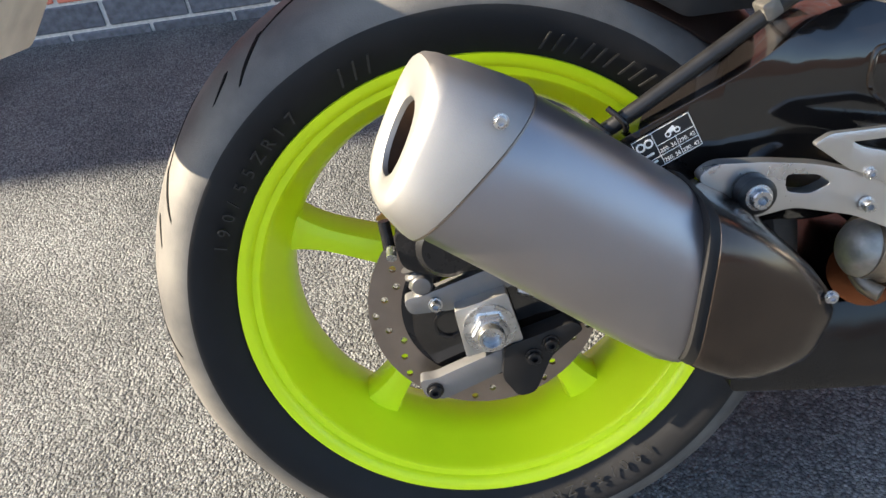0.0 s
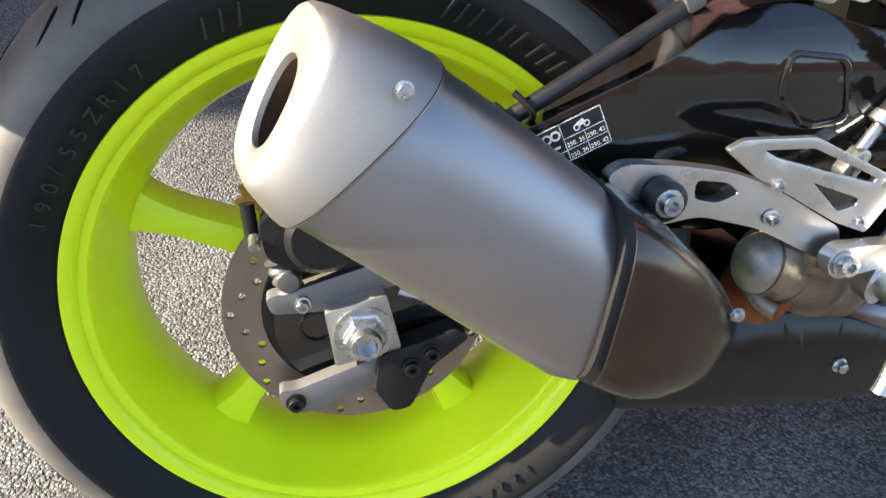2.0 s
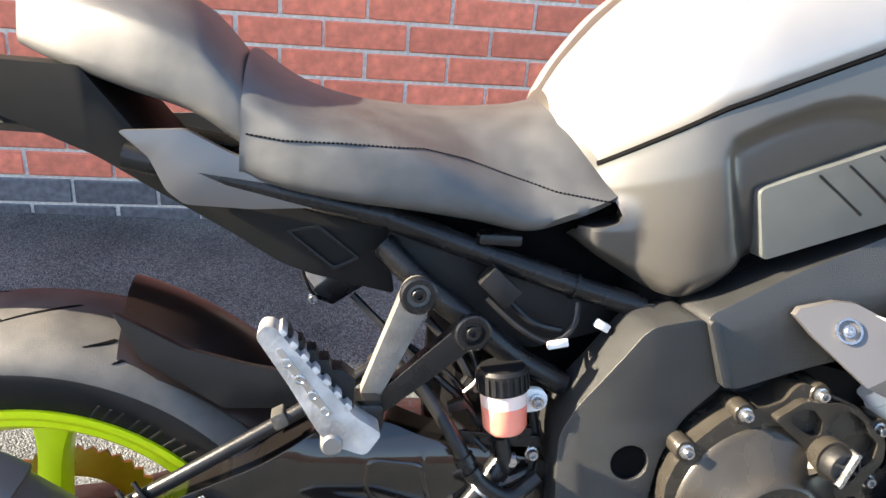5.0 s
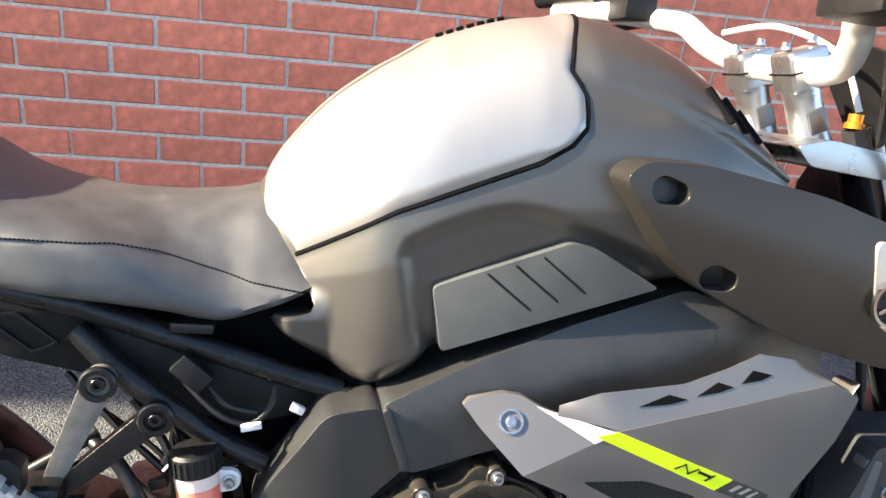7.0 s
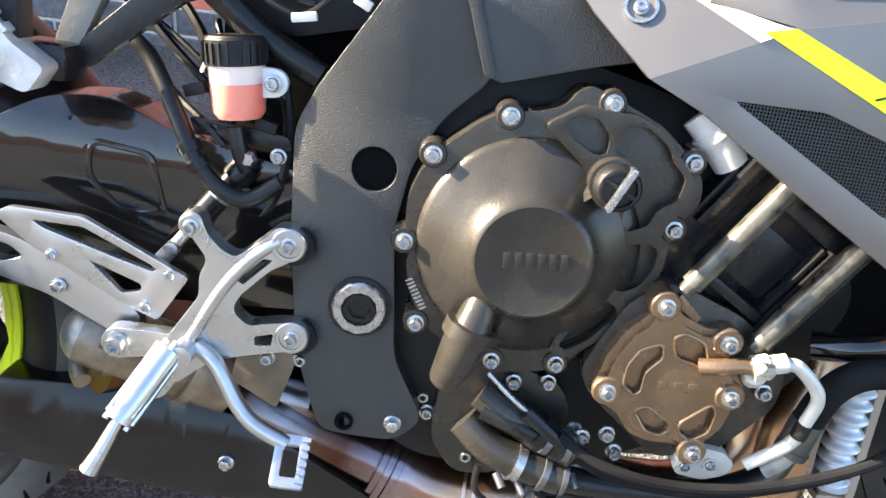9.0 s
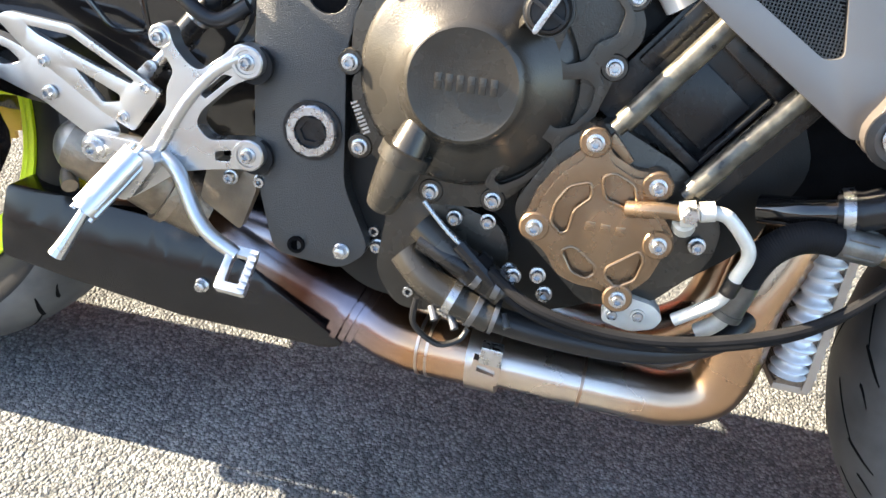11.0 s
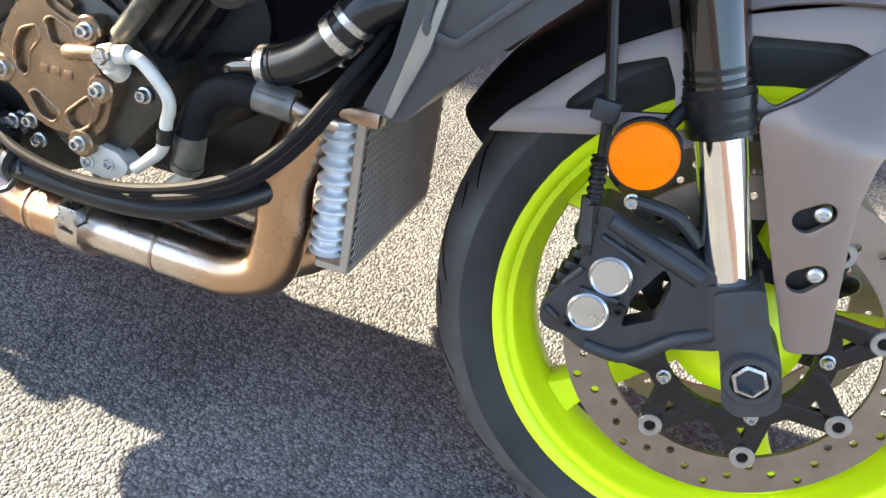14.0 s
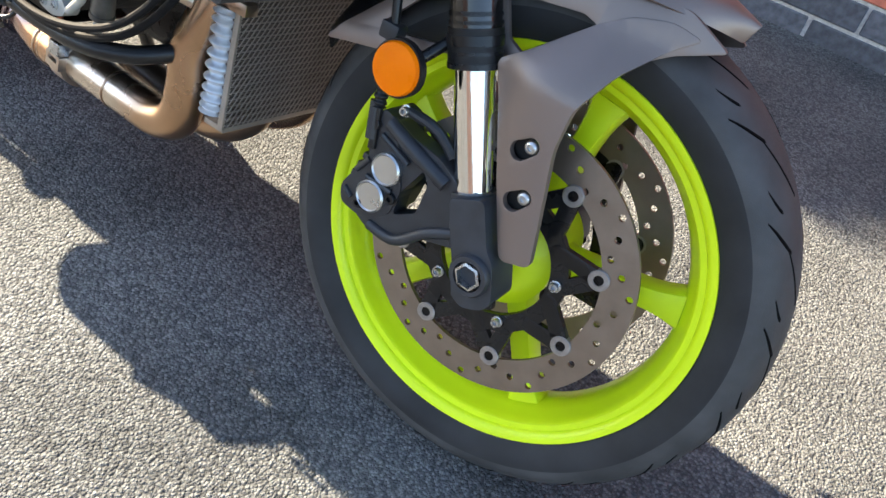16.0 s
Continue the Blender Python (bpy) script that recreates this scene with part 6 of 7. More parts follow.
part("union_bolt", moved(lathe([(0.0068, 0), (0.0068, 0.006), (0.0055, 0.008), (0, 0.008)], 6), pose(0.8615, -0.245, 0.4645)), STEEL, pale_pipe)
part("union_foot", tube([(0.861, -0.236, 0.456), (0.864, -0.226, 0.448)], 0.0088, 12, 2), PALE, pale_pipe)
part("pipe_collar", tube([(0.869, -0.239, 0.466), (0.879, -0.239, 0.469)], 0.0076, 12, 2), PALE, pale_pipe)
part("pipe_clip", tube([(0.9115, -0.2338, 0.419), (0.910, -0.232, 0.406)], 0.0066, 12, 2), PLASTIC, pale_pipe, "black plastic clip")
part("pipe_elbow", tube([(0.819, -0.232, 0.4535), (0.832, -0.237, 0.4575), (0.846, -0.238, 0.461), (0.857, -0.238, 0.4615)], 0.0064, 14, 4), BRONZE, pale_pipe)
flange = part("pipe_flange", plate(rounded([(0.8255, 0.3685), (0.842, 0.380), (0.862, 0.378), (0.873, 0.369), (0.868, 0.358), (0.850, 0.351), (0.826, 0.354)], 0.005), -0.224, -0.205, 0.003), PALE, motorcycle, "pale pipe flange plate")
for x, z in ((0.833, 0.362), (0.853, 0.366)):
    part("flange_hole", moved(lathe([(0.0062, 0), (0.0062, 0.002), (0.0045, 0.002), (0.0045, 0)], 18, closed=True), pose(x, -0.224, z)), PALE, flange)
    bolt(SMALLBOLT, x, -0.223, z, flange)
cooler_hose = part("oil_cooler_hose", tube([(0.9215, -0.214, 0.395), (0.9235, -0.216, 0.412), (0.9265, -0.217, 0.427), (0.9325, -0.218, 0.442), (0.945, -0.218, 0.455), (0.962, -0.217, 0.4615), (0.985, -0.215, 0.4625)], 0.0123, 20, ribs=60, rib=0.00012), CABLE, motorcycle, "black woven oil cooler hose")
part("hose_ferrule", tube([(0.9205, -0.213, 0.386), (0.9235, -0.216, 0.414)], 0.0130, 18, 2), FERRULE, cooler_hose, "crimped metal ferrule")
part("ferrule_collar", tube([(0.9195, -0.2125, 0.381), (0.9208, -0.2132, 0.387)], 0.0138, 18, 2), FERRULE, cooler_hose)
part("hose_pipe_end", tube([(0.9205, -0.213, 0.386), (0.917, -0.211, 0.372), (0.905, -0.208, 0.358)], 0.0072, 12), PALE, cooler_hose)
part("hose_ferrule", tube([(0.977, -0.2155, 0.4625), (1.008, -0.212, 0.461)], 0.0130, 18, 2), FERRULE, cooler_hose, "crimped metal ferrule")
for k in range(6):
    t = 2 * math.pi * k / 6
    part("crimp_ridge", tube([(0.981, -0.215 + 0.0127 * math.sin(t), 0.4623 + 0.0127 * math.cos(t)), (1.004, -0.2125 + 0.0127 * math.sin(t), 0.4612 + 0.0127 * math.cos(t))], 0.0012, 6, 2), FERRULE, cooler_hose)
part("hose_pipe_end", tube([(1.006, -0.212, 0.461), (1.018, -0.208, 0.457), (1.035, -0.195, 0.452)], 0.0085, 12), EXHAUST, cooler_hose)
COOLANT = mat("glossy_rubber_hose", (0.009, 0.009, 0.010), 0.24, 0, 0.15, 40, 0.06, 900, spec=0.45)
coolant = part("coolant_hose", tube([(0.973, -0.2035, 0.4815), (0.990, -0.207, 0.4875), (1.010, -0.2105, 0.4995), (1.025, -0.2135, 0.5125), (1.038, -0.2145, 0.528), (1.047, -0.2135, 0.542), (1.058, -0.211, 0.553), (1.072, -0.205, 0.560), (1.088, -0.195, 0.560), (1.105, -0.182, 0.556)], 0.0160, 22), COOLANT, motorcycle, "thick glossy black coolant hose")
for a, b in (((0.9765, -0.2045, 0.4825), (0.984, -0.206, 0.485)), ((1.033, -0.2143, 0.5215), (1.0385, -0.2146, 0.5285))):
    clip = part("hose_clip", tube([a, b], 0.0178, 22, 2), STEEL, coolant, "steel hose clip")
    part("clip_screw", tube([(a[0] - 0.002, a[1] + 0.004, a[2] - 0.0185), (a[0] + 0.008, a[1] + 0.003, a[2] - 0.0165)], 0.0036, 8, 2), STEEL, clip)
part("hose_band", tube([(1.0425, -0.2143, 0.5345), (1.0455, -0.2138, 0.5395)], 0.0172, 22, 2), STEEL, coolant, "narrow steel band")
part("hose_bead", tube([(0.9865, -0.2066, 0.486), (0.9885, -0.2069, 0.487)], 0.0168, 22, 2), COOLANT, coolant)
part("hose_rim", tube([(1.087, -0.1958, 0.5602), (1.090, -0.1936, 0.5596)], 0.0180, 22, 2), COOLANT, coolant)
part("coolant_pipe", tube([(0.925, -0.185, 0.465), (0.945, -0.197, 0.4715), (0.960, -0.201, 0.4765), (0.976, -0.204, 0.482)], 0.0118, 18), GLOSSBLACK, coolant)

for x, z in ((0.725, 0.366), (0.749, 0.370), (0.768, 0.376), (0.777, 0.361)):
    bolt(BOLT, x, -0.214, z, gasket)
DULL = mat("dull_clip_metal", (0.16, 0.16, 0.165), 0.36, 0.8)
for x, z in ((0.706, 0.317), (0.749, 0.330), (0.688, 0.321)):
    part("clip_lug", tube([(x, -0.208, z), (x + 0.006, -0.216, z - 0.008)], 0.0036, 10, 2), DULL, water)
link_arm = part("exhaust_valve_actuator", tube([(0.668, -0.205, 0.378), (0.698, -0.212, 0.370), (0.721, -0.214, 0.362), (0.75, -0.214, 0.354)], 0.0105, 14, r1=0.008), BLACK, motorcycle, "black cable guide beside the engine")
for a, b in (((0.719, -0.214, 0.363), (0.724, -0.214, 0.361)), ((0.736, -0.214, 0.358), (0.741, -0.214, 0.357))):
    part("guide_clip", tube([a, b], 0.0125, 14, 2), DULL, link_arm)
part("guide_nut", tube([(0.726, -0.214, 0.3605), (0.733, -0.214, 0.3585)], 0.0115, 6, 2), BLACK, link_arm)
for a, b in (((0.722, -0.207, 0.3285), (0.727, -0.207, 0.327)), ((0.740, -0.208, 0.3275), (0.744, -0.208, 0.327))):
    part("hose_clamp", tube([a, b], 0.0168, 16, 2), DULL, water)
part("sensor_wire", tube([(0.673, -0.20, 0.321), (0.675, -0.20, 0.296), (0.698, -0.195, 0.279), (0.716, -0.19, 0.285), (0.722, -0.185, 0.296)], 0.0028, 8), HOSE, motorcycle, "thin black sensor wire")
part("clamp_band_buckle", plate(rounded([(0.733, 0.246), (0.761, 0.243), (0.761, 0.222), (0.733, 0.225)], 0.002), -0.148, -0.134, 0.001, [rounded([(0.738, 0.241), (0.756, 0.239), (0.756, 0.232), (0.738, 0.234)], 0.001)]), EXHAUST, exhaust)
for x in (0.680, 0.690):
    part("pipe_seam", tube([(x, -0.0985, 0.2208), (x + 0.003, -0.099, 0.2211)], 0.0330, 24, 2), EXHAUST, exhaust)

# cylinders, seen between the covers and the side panel
def stud_frame(u, v):
    """A point of the cylinders' flank: u from the rear stud tube to the front one, v up along them."""
    return (0.802 + 0.0625 * u + 0.056 * v, 0.519 - 0.0376 * u + 0.090 * v)


def flank(u0, v0, u1, v1, y0, y1, bevel=0.002):
    return plate([stud_frame(u0, v0), stud_frame(u1, v0), stud_frame(u1, v1), stud_frame(u0, v1)], y0, y1, bevel)


cyl = part("cylinder_block", flank(-0.35, -0.15, 1.45, 2.0, -0.19, 0.14, 0.004), BLACK, motorcycle, "ribbed black cylinder block")
for u0, v0, u1, v1, y0 in ((0.12, 0.02, 0.90, 0.10, -0.214), (0.12, 0.16, 0.84, 0.60, -0.201), (0.10, 0.74, 1.0, 0.88, -0.216), (0.10, 1.0, 0.95, 1.5, -0.203), (0.86, 0.10, 0.92, 0.72, -0.210), (0.08, 0.10, 0.13, 0.72, -0.206), (0.86, 0.90, 0.92, 1.5, -0.210), (-0.30, 0.3, -0.12, 1.4, -0.20), (1.10, -0.1, 1.36, 1.1, -0.205)):
    part("cylinder_rib", flank(u0, v0, u1, v1, y0, -0.185), BLACK, cyl)
WORN = mat("worn_black_metal", (0.035, 0.033, 0.030), 0.3, 0.5, 0.3, 60, 0.2, 500, col2=(0.17, 0.155, 0.12))
for u in (0.0, 1.0):
    (ax, az), (bx, bz) = stud_frame(u, -0.05), stud_frame(u, 1.25)
    part("stud_tube", tube([(ax, -0.226, az), (bx, -0.226, bz)], 0.0085, 18, 2), WORN, cyl, "worn black stud tube")
    part("stud_end", tube([(ax - 0.004, -0.226, az - 0.006), (ax + 0.002, -0.226, az + 0.003)], 0.0062, 14, 2), WORN, cyl)
(ax, az), (bx, bz) = stud_frame(1.12, 0.0), stud_frame(1.12, 1.3)
part("stud_web", plate(link((ax, az), (bx, bz), 0.013, 0.013), -0.212, -0.185, 0.003), BLACK, cyl)
part("thermostat_fitting", tube([(0.79, -0.175, 0.632), (0.808, -0.18, 0.615), (0.822, -0.18, 0.600)], 0.014, 14), WHITE, motorcycle, "white plastic coolant fitting")
part("thermostat_collar", tube([(0.801, -0.178, 0.622), (0.806, -0.179, 0.617)], 0.0165, 14, 2), WHITE, motorcycle)
# no real part: a near-black block that stands for the shade here
part("hose_gap_filler", plate(rounded([(0.90, 0.56), (1.02, 0.62), (1.06, 0.56), (1.06, 0.47), (1.0, 0.44), (0.93, 0.47)], 0.015), -0.16, 0.14, 0.01), DARK, motorcycle, "near-black block added for the shade behind the radiator hose")
RIB = mat("brown_rib_plastic", (0.030, 0.022, 0.017), 0.6)
cowl = part("radiator_cowl", plate(rounded([(1.030, 0.548), (1.052, 0.545), (1.083, 0.598), (1.086, 0.650), (1.040, 0.650), (1.034, 0.590)], 0.006), -0.168, -0.13, 0.004), mat("dusty_brown_plastic", (0.095, 0.072, 0.057), 0.5, 0, 0.25, 40, 0.2, 900), motorcycle, "dusty brown ribbed radiator cowl")
for k in range(9):
    z = 0.556 + 0.0085 * k
    part("cowl_rib", tube([(1.036, -0.168, z + 0.006), (1.050, -0.1695, z), (1.0545 + 0.0048 * k * (k < 6) + 0.024 * (k > 5), -0.168, z - 0.002)], 0.0011, 6, 3), RIB, cowl)

stay = part("radiator_stay", plate(link((0.969, 0.552), (1.022, 0.665), 0.019, 0.024), -0.262, -0.235, 0.006, seg=3, skew=lambda x, z: 0.55 * max(0, z - 0.562)), mat("warm_dark_stay_paint", (0.11, 0.095, 0.085), 0.42, 0.5), motorcycle, "warm grey radiator stay")
part("stay_ring", moved(lathe([(0.021, 0), (0.021, 0.003), (0.016, 0.004), (0.016, 0)], 30, closed=True), pose(0.969, -0.262, 0.552)), HOSE, stay)
bolt(BIGBOLT, 0.969, -0.263, 0.552, stay)

# ---- radiator ----
RAD = Matrix.Translation((1.038, 0, 0.300)) @ pose(0, 0, 0, 0, -3, 0)
radiator = part("radiator_core", moved(box(-0.026, 0.004, -0.125, 0.11, -0.01, 0.28, 0.002), RAD), CORE, motorcycle, "dark radiator core with fine fins")
_f = [moved(box(0.0035, 0.0065, -0.125, 0.11, -0.008 + 0.0042 * k, -0.0068 + 0.0042 * k), RAD) for k in range(68)]
_f += [moved(box(-0.0285, -0.0255, -0.125, 0.11, -0.008 + 0.0042 * k, -0.0068 + 0.0042 * k), RAD) for k in range(68)]
tagged(part("finned_core_face", join(*_f), CORE, radiator, "fine brownish cooling fins"), kind="stuff")
FIN = mat("dull_fin_metal", (0.36, 0.31, 0.265), 0.45, 0.5)
_f = [moved(box(0.0060, 0.0076, -0.125, 0.11, -0.006 + 0.0085 * k, -0.0047 + 0.0085 * k), RAD) for k in range(33)]
for k in range(60):
    y = -0.30 + 0.0085 * k
    a, b = max(-0.124, y), min(0.109, y + 0.20)
    if b > a:
        _f.append(moved(tube([(0.0082, a, -0.008 + (a - y) * 1.4), (0.0082, b, -0.008 + (b - y) * 1.4)], 0.0009, 4, 0), RAD))
tagged(part("stone_guard", join(*_f), FIN, radiator, "fine brownish wire stone guard"), kind="stuff")
part("radiator_side_tank", moved(tube([(-0.018, -0.122, 0.003), (-0.018, -0.122, 0.135)], 0.0145, 24, ribs=11, rib=0.0030), RAD), BRIGHT, radiator, "bare aluminium ribbed radiator tank")
part("radiator_bracket", moved(box(-0.035, 0.02, -0.135, -0.115, 0.135, 0.15, 0.003), RAD), EXHAUST, radiator)
part("radiator_edge", moved(box(-0.002, 0.0062, -0.128, -0.123, -0.012, 0.28, 0.001), RAD), FIN, radiator)
part("radiator_edge", moved(box(-0.028, 0.006, -0.125, 0.11, -0.016, -0.009, 0.001), RAD), FIN, radiator)
SHROUD = mat("dark_shroud_plastic", (0.034, 0.035, 0.039), 0.32, 0, 0.2, 30, 0.2, 1500)
shroud = part("radiator_shroud", plate(rounded([(1.089, 0.60), (1.080, 0.52), (1.065, 0.482), (1.096, 0.477), (1.124, 0.515), (1.205, 0.60), (1.24, 0.68), (1.12, 0.68)], 0.006), -0.225, -0.13, 0.007, seg=3), SHROUD, motorcycle, "black plastic radiator shroud")
part("shroud_recess", plate(rounded([(1.10, 0.59), (1.098, 0.545), (1.125, 0.54), (1.18, 0.60)], 0.006), -0.229, -0.22, 0.003, [rounded([(1.105, 0.586), (1.103, 0.551), (1.123, 0.547), (1.17, 0.598)], 0.005)]), SHROUD, shroud)
# paler than the shroud itself: the sky's sheen on the chamfer is painted in
part("shroud_edge", plate(rounded([(1.112, 0.665), (1.104, 0.619), (1.089, 0.529), (1.070, 0.484), (1.090, 0.480), (1.108, 0.535), (1.119, 0.616), (1.126, 0.665)], 0.003), -0.222, -0.205, 0.002, cuts=0.01, skew=lambda x, z: -0.45 * (x - 1.076 - 0.20 * (z - 0.482))), mat("sky_sheen_shroud_edge", (0.10, 0.105, 0.11), 0.36, 0.3), shroud, "shroud edge in a paler grey for the sky's sheen")
bolt(BOLT, 1.14, -0.2255, 0.63, shroud)

# ---- front fork, brake and mudguard ----
FOOT = mat("blue_grey_cast_paint", (0.034, 0.037, 0.044), 0.42, 0.1, 0.2, 40, 0.15, 900)


def fork(z, y):
    return (1.404 - 0.4235 * (z - 0.31), y, z)


for side in (-1, 1):
    y = side * 0.103
    leg = part("fork_outer_tube", tube([fork(0.54, y), fork(0.98, y)], 0.0255, 28, 2), GLOSSBLACK, motorcycle, "black front fork leg")
    part("dust_seal", tube([fork(0.513, y), fork(0.546, y)], 0.0272, 28, 2), PLASTIC, leg)
    for z, h, r in ((0.511, 0.005, 0.0280), (0.523, 0.003, 0.0278), (0.531, 0.009, 0.0284), (0.549, 0.003, 0.0268), (0.556, 0.004, 0.0262)):
        part("seal_ring", tube([fork(z, y), fork(z + h, y)], r, 28, 2), BLACK, leg)
    part("stanchion", tube([fork(0.38, y), fork(0.53, y)], 0.0205, 28, 2), CHROME, leg, "polished chrome fork stanchion")
    foot = part("fork_foot", tube([fork(0.345, y), fork(0.398, y)], 0.0262, 24, 3, r1=0.0245), FOOT, leg, "grey-black cast fork foot")
    part("axle_clamp", moved(lathe([(0.0235, 0), (0.0235, 0.027), (0.0215, 0.030), (0.0165, 0.03), (0.0165, 0.006), (0, 0.006)], 32), Matrix.Translation((1.412, side * 0.108, 0.328)) @ pose(0, 0, 0, 0 if side < 0 else 180, 0, 0)), FOOT, foot)
    part("axle_tube", moved(lathe([(0.0155, 0), (0.0155, 0.034), (0.0125, 0.035), (0.0125, 0.0), (0, 0)], 6), Matrix.Translation((1.412, side * 0.104, 0.328)) @ pose(0, 0, 0, 0 if side < 0 else 180, 0, 0)), STEEL, foot, "hollow hexagon axle end")
    part("foot_web", plate(rounded([(1.358, 0.390), (1.394, 0.408), (1.417, 0.362), (1.429, 0.352), (1.445, 0.312), (1.439, 0.299), (1.416, 0.287), (1.401, 0.293), (1.387, 0.329), (1.371, 0.360)], 0.007), -0.131, -0.085, 0.006, seg=3), FOOT, foot, m=pose(0, 0 if side < 0 else 0.21, 0))
    bolt(BLACKBOLT, 1.438, side * 0.118, 0.305, foot, 0 if side < 0 else 180)
    dy = 0 if side < 0 else 0.206
    CALIPER = bpy.data.materials.get("caliper_paint") or mat("caliper_paint", (0.022, 0.024, 0.029), 0.42, 0, 0.2, 40, 0.1, 900)
    cal = part("front_brake_caliper", plate(rounded([(1.232, 0.305), (1.226, 0.325), (1.250, 0.375), (1.240, 0.405), (1.248, 0.432), (1.268, 0.428), (1.285, 0.39), (1.300, 0.36), (1.295, 0.325), (1.262, 0.302)], 0.008), -0.124, -0.075, 0.008, seg=3), CALIPER, motorcycle, "black radial front brake caliper", m=pose(0, dy, 0))
    if side < 0:
        for x, z in ((1.276, 0.373), (1.268, 0.334)):
            part("piston_cap", moved(lathe([(0.0185, 0), (0.0185, 0.006), (0.0165, 0.008), (0.015, 0.0065), (0, 0.0065)], 32), pose(x, -0.122, z)), ALU, cal, "silver piston cap")
        part("caliper_bracket", plate(rounded([(1.245, 0.306), (1.272, 0.294), (1.309, 0.292), (1.340, 0.322), (1.384, 0.338), (1.372, 0.395), (1.352, 0.404), (1.329, 0.416), (1.284, 0.421), (1.266, 0.428), (1.252, 0.409), (1.286, 0.390), (1.290, 0.340), (1.268, 0.312)], 0.006), -0.122, -0.098, 0.005, [rounded([(1.299, 0.328), (1.298, 0.355), (1.316, 0.394), (1.326, 0.383), (1.324, 0.345)], 0.005)], seg=3), CALIPER, cal)
        part("caliper_arm", tube([(1.262, -0.122, 0.421), (1.30, -0.124, 0.409), (1.345, -0.122, 0.395)], 0.0085, 12), CALIPER, cal)
        part("caliper_arm", tube([(1.275, -0.121, 0.300), (1.312, -0.123, 0.303), (1.345, -0.123, 0.334), (1.372, -0.12, 0.350)], 0.0065, 12), CALIPER, cal)
        part("caliper_arm", tube([(1.274, -0.117, 0.441), (1.310, -0.113, 0.437), (1.335, -0.108, 0.418)], 0.006, 10), CALIPER, cal)
        bolt(BOLT, 1.272, -0.118, 0.440, cal)
        for x, z in ((1.246, 0.412), (1.256, 0.318), (1.292, 0.345)):
            bolt(BLACKBOLT, x, -0.122, z, cal)
        for a, b in (((1.258, 0.405), (1.298, 0.392)), ((1.24, 0.352), (1.252, 0.372)), ((1.255, 0.352), (1.29, 0.352)), ((1.232, 0.325), (1.244, 0.318))):
            part("caliper_ridge", tube([(a[0], -0.1245, a[1]), (b[0], -0.1245, b[1])], 0.0035, 8, 2), CALIPER, cal)
        part("bleed_nipple", tube([(1.240, -0.105, 0.438), (1.236, -0.105, 0.454)], 0.0035, 10, 2), STEEL, cal)
        part("hose_sleeve", tube([(1.236, -0.123, 0.47), (1.243, -0.125, 0.43)], 0.0068, 12, ribs=6, rib=0.001), HOSE, cal)
        for k in range(4):
            part("pad_fin", box(1.228 + 0.004 * k, 1.240 + 0.004 * k, -0.115, -0.08, 0.335 + 0.013 * k, 0.343 + 0.013 * k, 0.002), CALIPER, cal)
        part("brake_hose", tube([(1.18, -0.118, 0.70), (1.205, -0.12, 0.60), (1.231, -0.122, 0.507), (1.243, -0.125, 0.43), (1.250, -0.125, 0.385)], 0.0048, 10), HOSE, cal)
        part("hose_clamp", box(1.218, 1.240, -0.13, -0.112, 0.498, 0.516, 0.003), CALIPER, cal)
        part("banjo", tube([(1.238, -0.125, 0.435), (1.246, -0.126, 0.395)], 0.0065, 10), CALIPER, cal)
        reflector = part("amber_reflector", moved(lathe([(0.0265, -0.008), (0.0265, 0.004), (0.025, 0.007), (0.02, 0.0085), (0, 0.009)], 40), pose(1.268, -0.155, 0.490)), ORANGE, motorcycle, "round amber side reflector")
        part("reflector_cup", moved(lathe([(0.0, -0.014), (0.024, -0.013), (0.0285, -0.007), (0.0285, 0.002), (0.0262, 0.002)], 40), pose(1.268, -0.155, 0.490)), PLASTIC, reflector)
        part("reflector_stalk", tube([(1.268, -0.14, 0.490), (1.285, -0.11, 0.52), (1.30, -0.105, 0.54)], 0.006), BLACK, reflector)


def arc(a, y, r):
    return (1.404 + r * math.cos(a), y, 0.32 + r * math.sin(a))


def guard(u, v):
    a = math.radians(157 - 87 * u)
    y = -0.0775 + 0.155 * v
    e = abs(2 * v - 1)
    drop = 0.036 + 0.018 * u if u < 0.45 else 0.0441 - 0.042 * (u - 0.45)
    r = 0.332 + 0.012 * u - drop * e ** 3
    if u > 0.75:
        y *= 1 - 0.93 * ((u - 0.75) / 0.25) ** 2
    return arc(a, y, r)


mudguard = part("front_mudguard", thick(grid(lambda u, v: guard(0.42 + 0.58 * u, v), 34, 20), 0.003), FENDER, motorcycle, "matt grey front mudguard")
part("mudguard_rear_shell", thick(grid(lambda u, v: guard(0.425 * u, v), 24, 20), 0.003), PLASTIC, mudguard, "black rear shell")
def stay_curve(x, z):
    """The stay's flank: gently crowned below, running flush into the guard above."""
    k = max(0, min(1, (z - 0.528) / 0.075))
    k = k * k * (3 - 2 * k)
    return (1 - k) * min(0.012, 5.0 * (x - 1.412 + 0.22 * (z - 0.476)) ** 2) + k * (0.0388 + 0.18 * (z - 0.55) + 0.35 * max(0, x - 1.42))


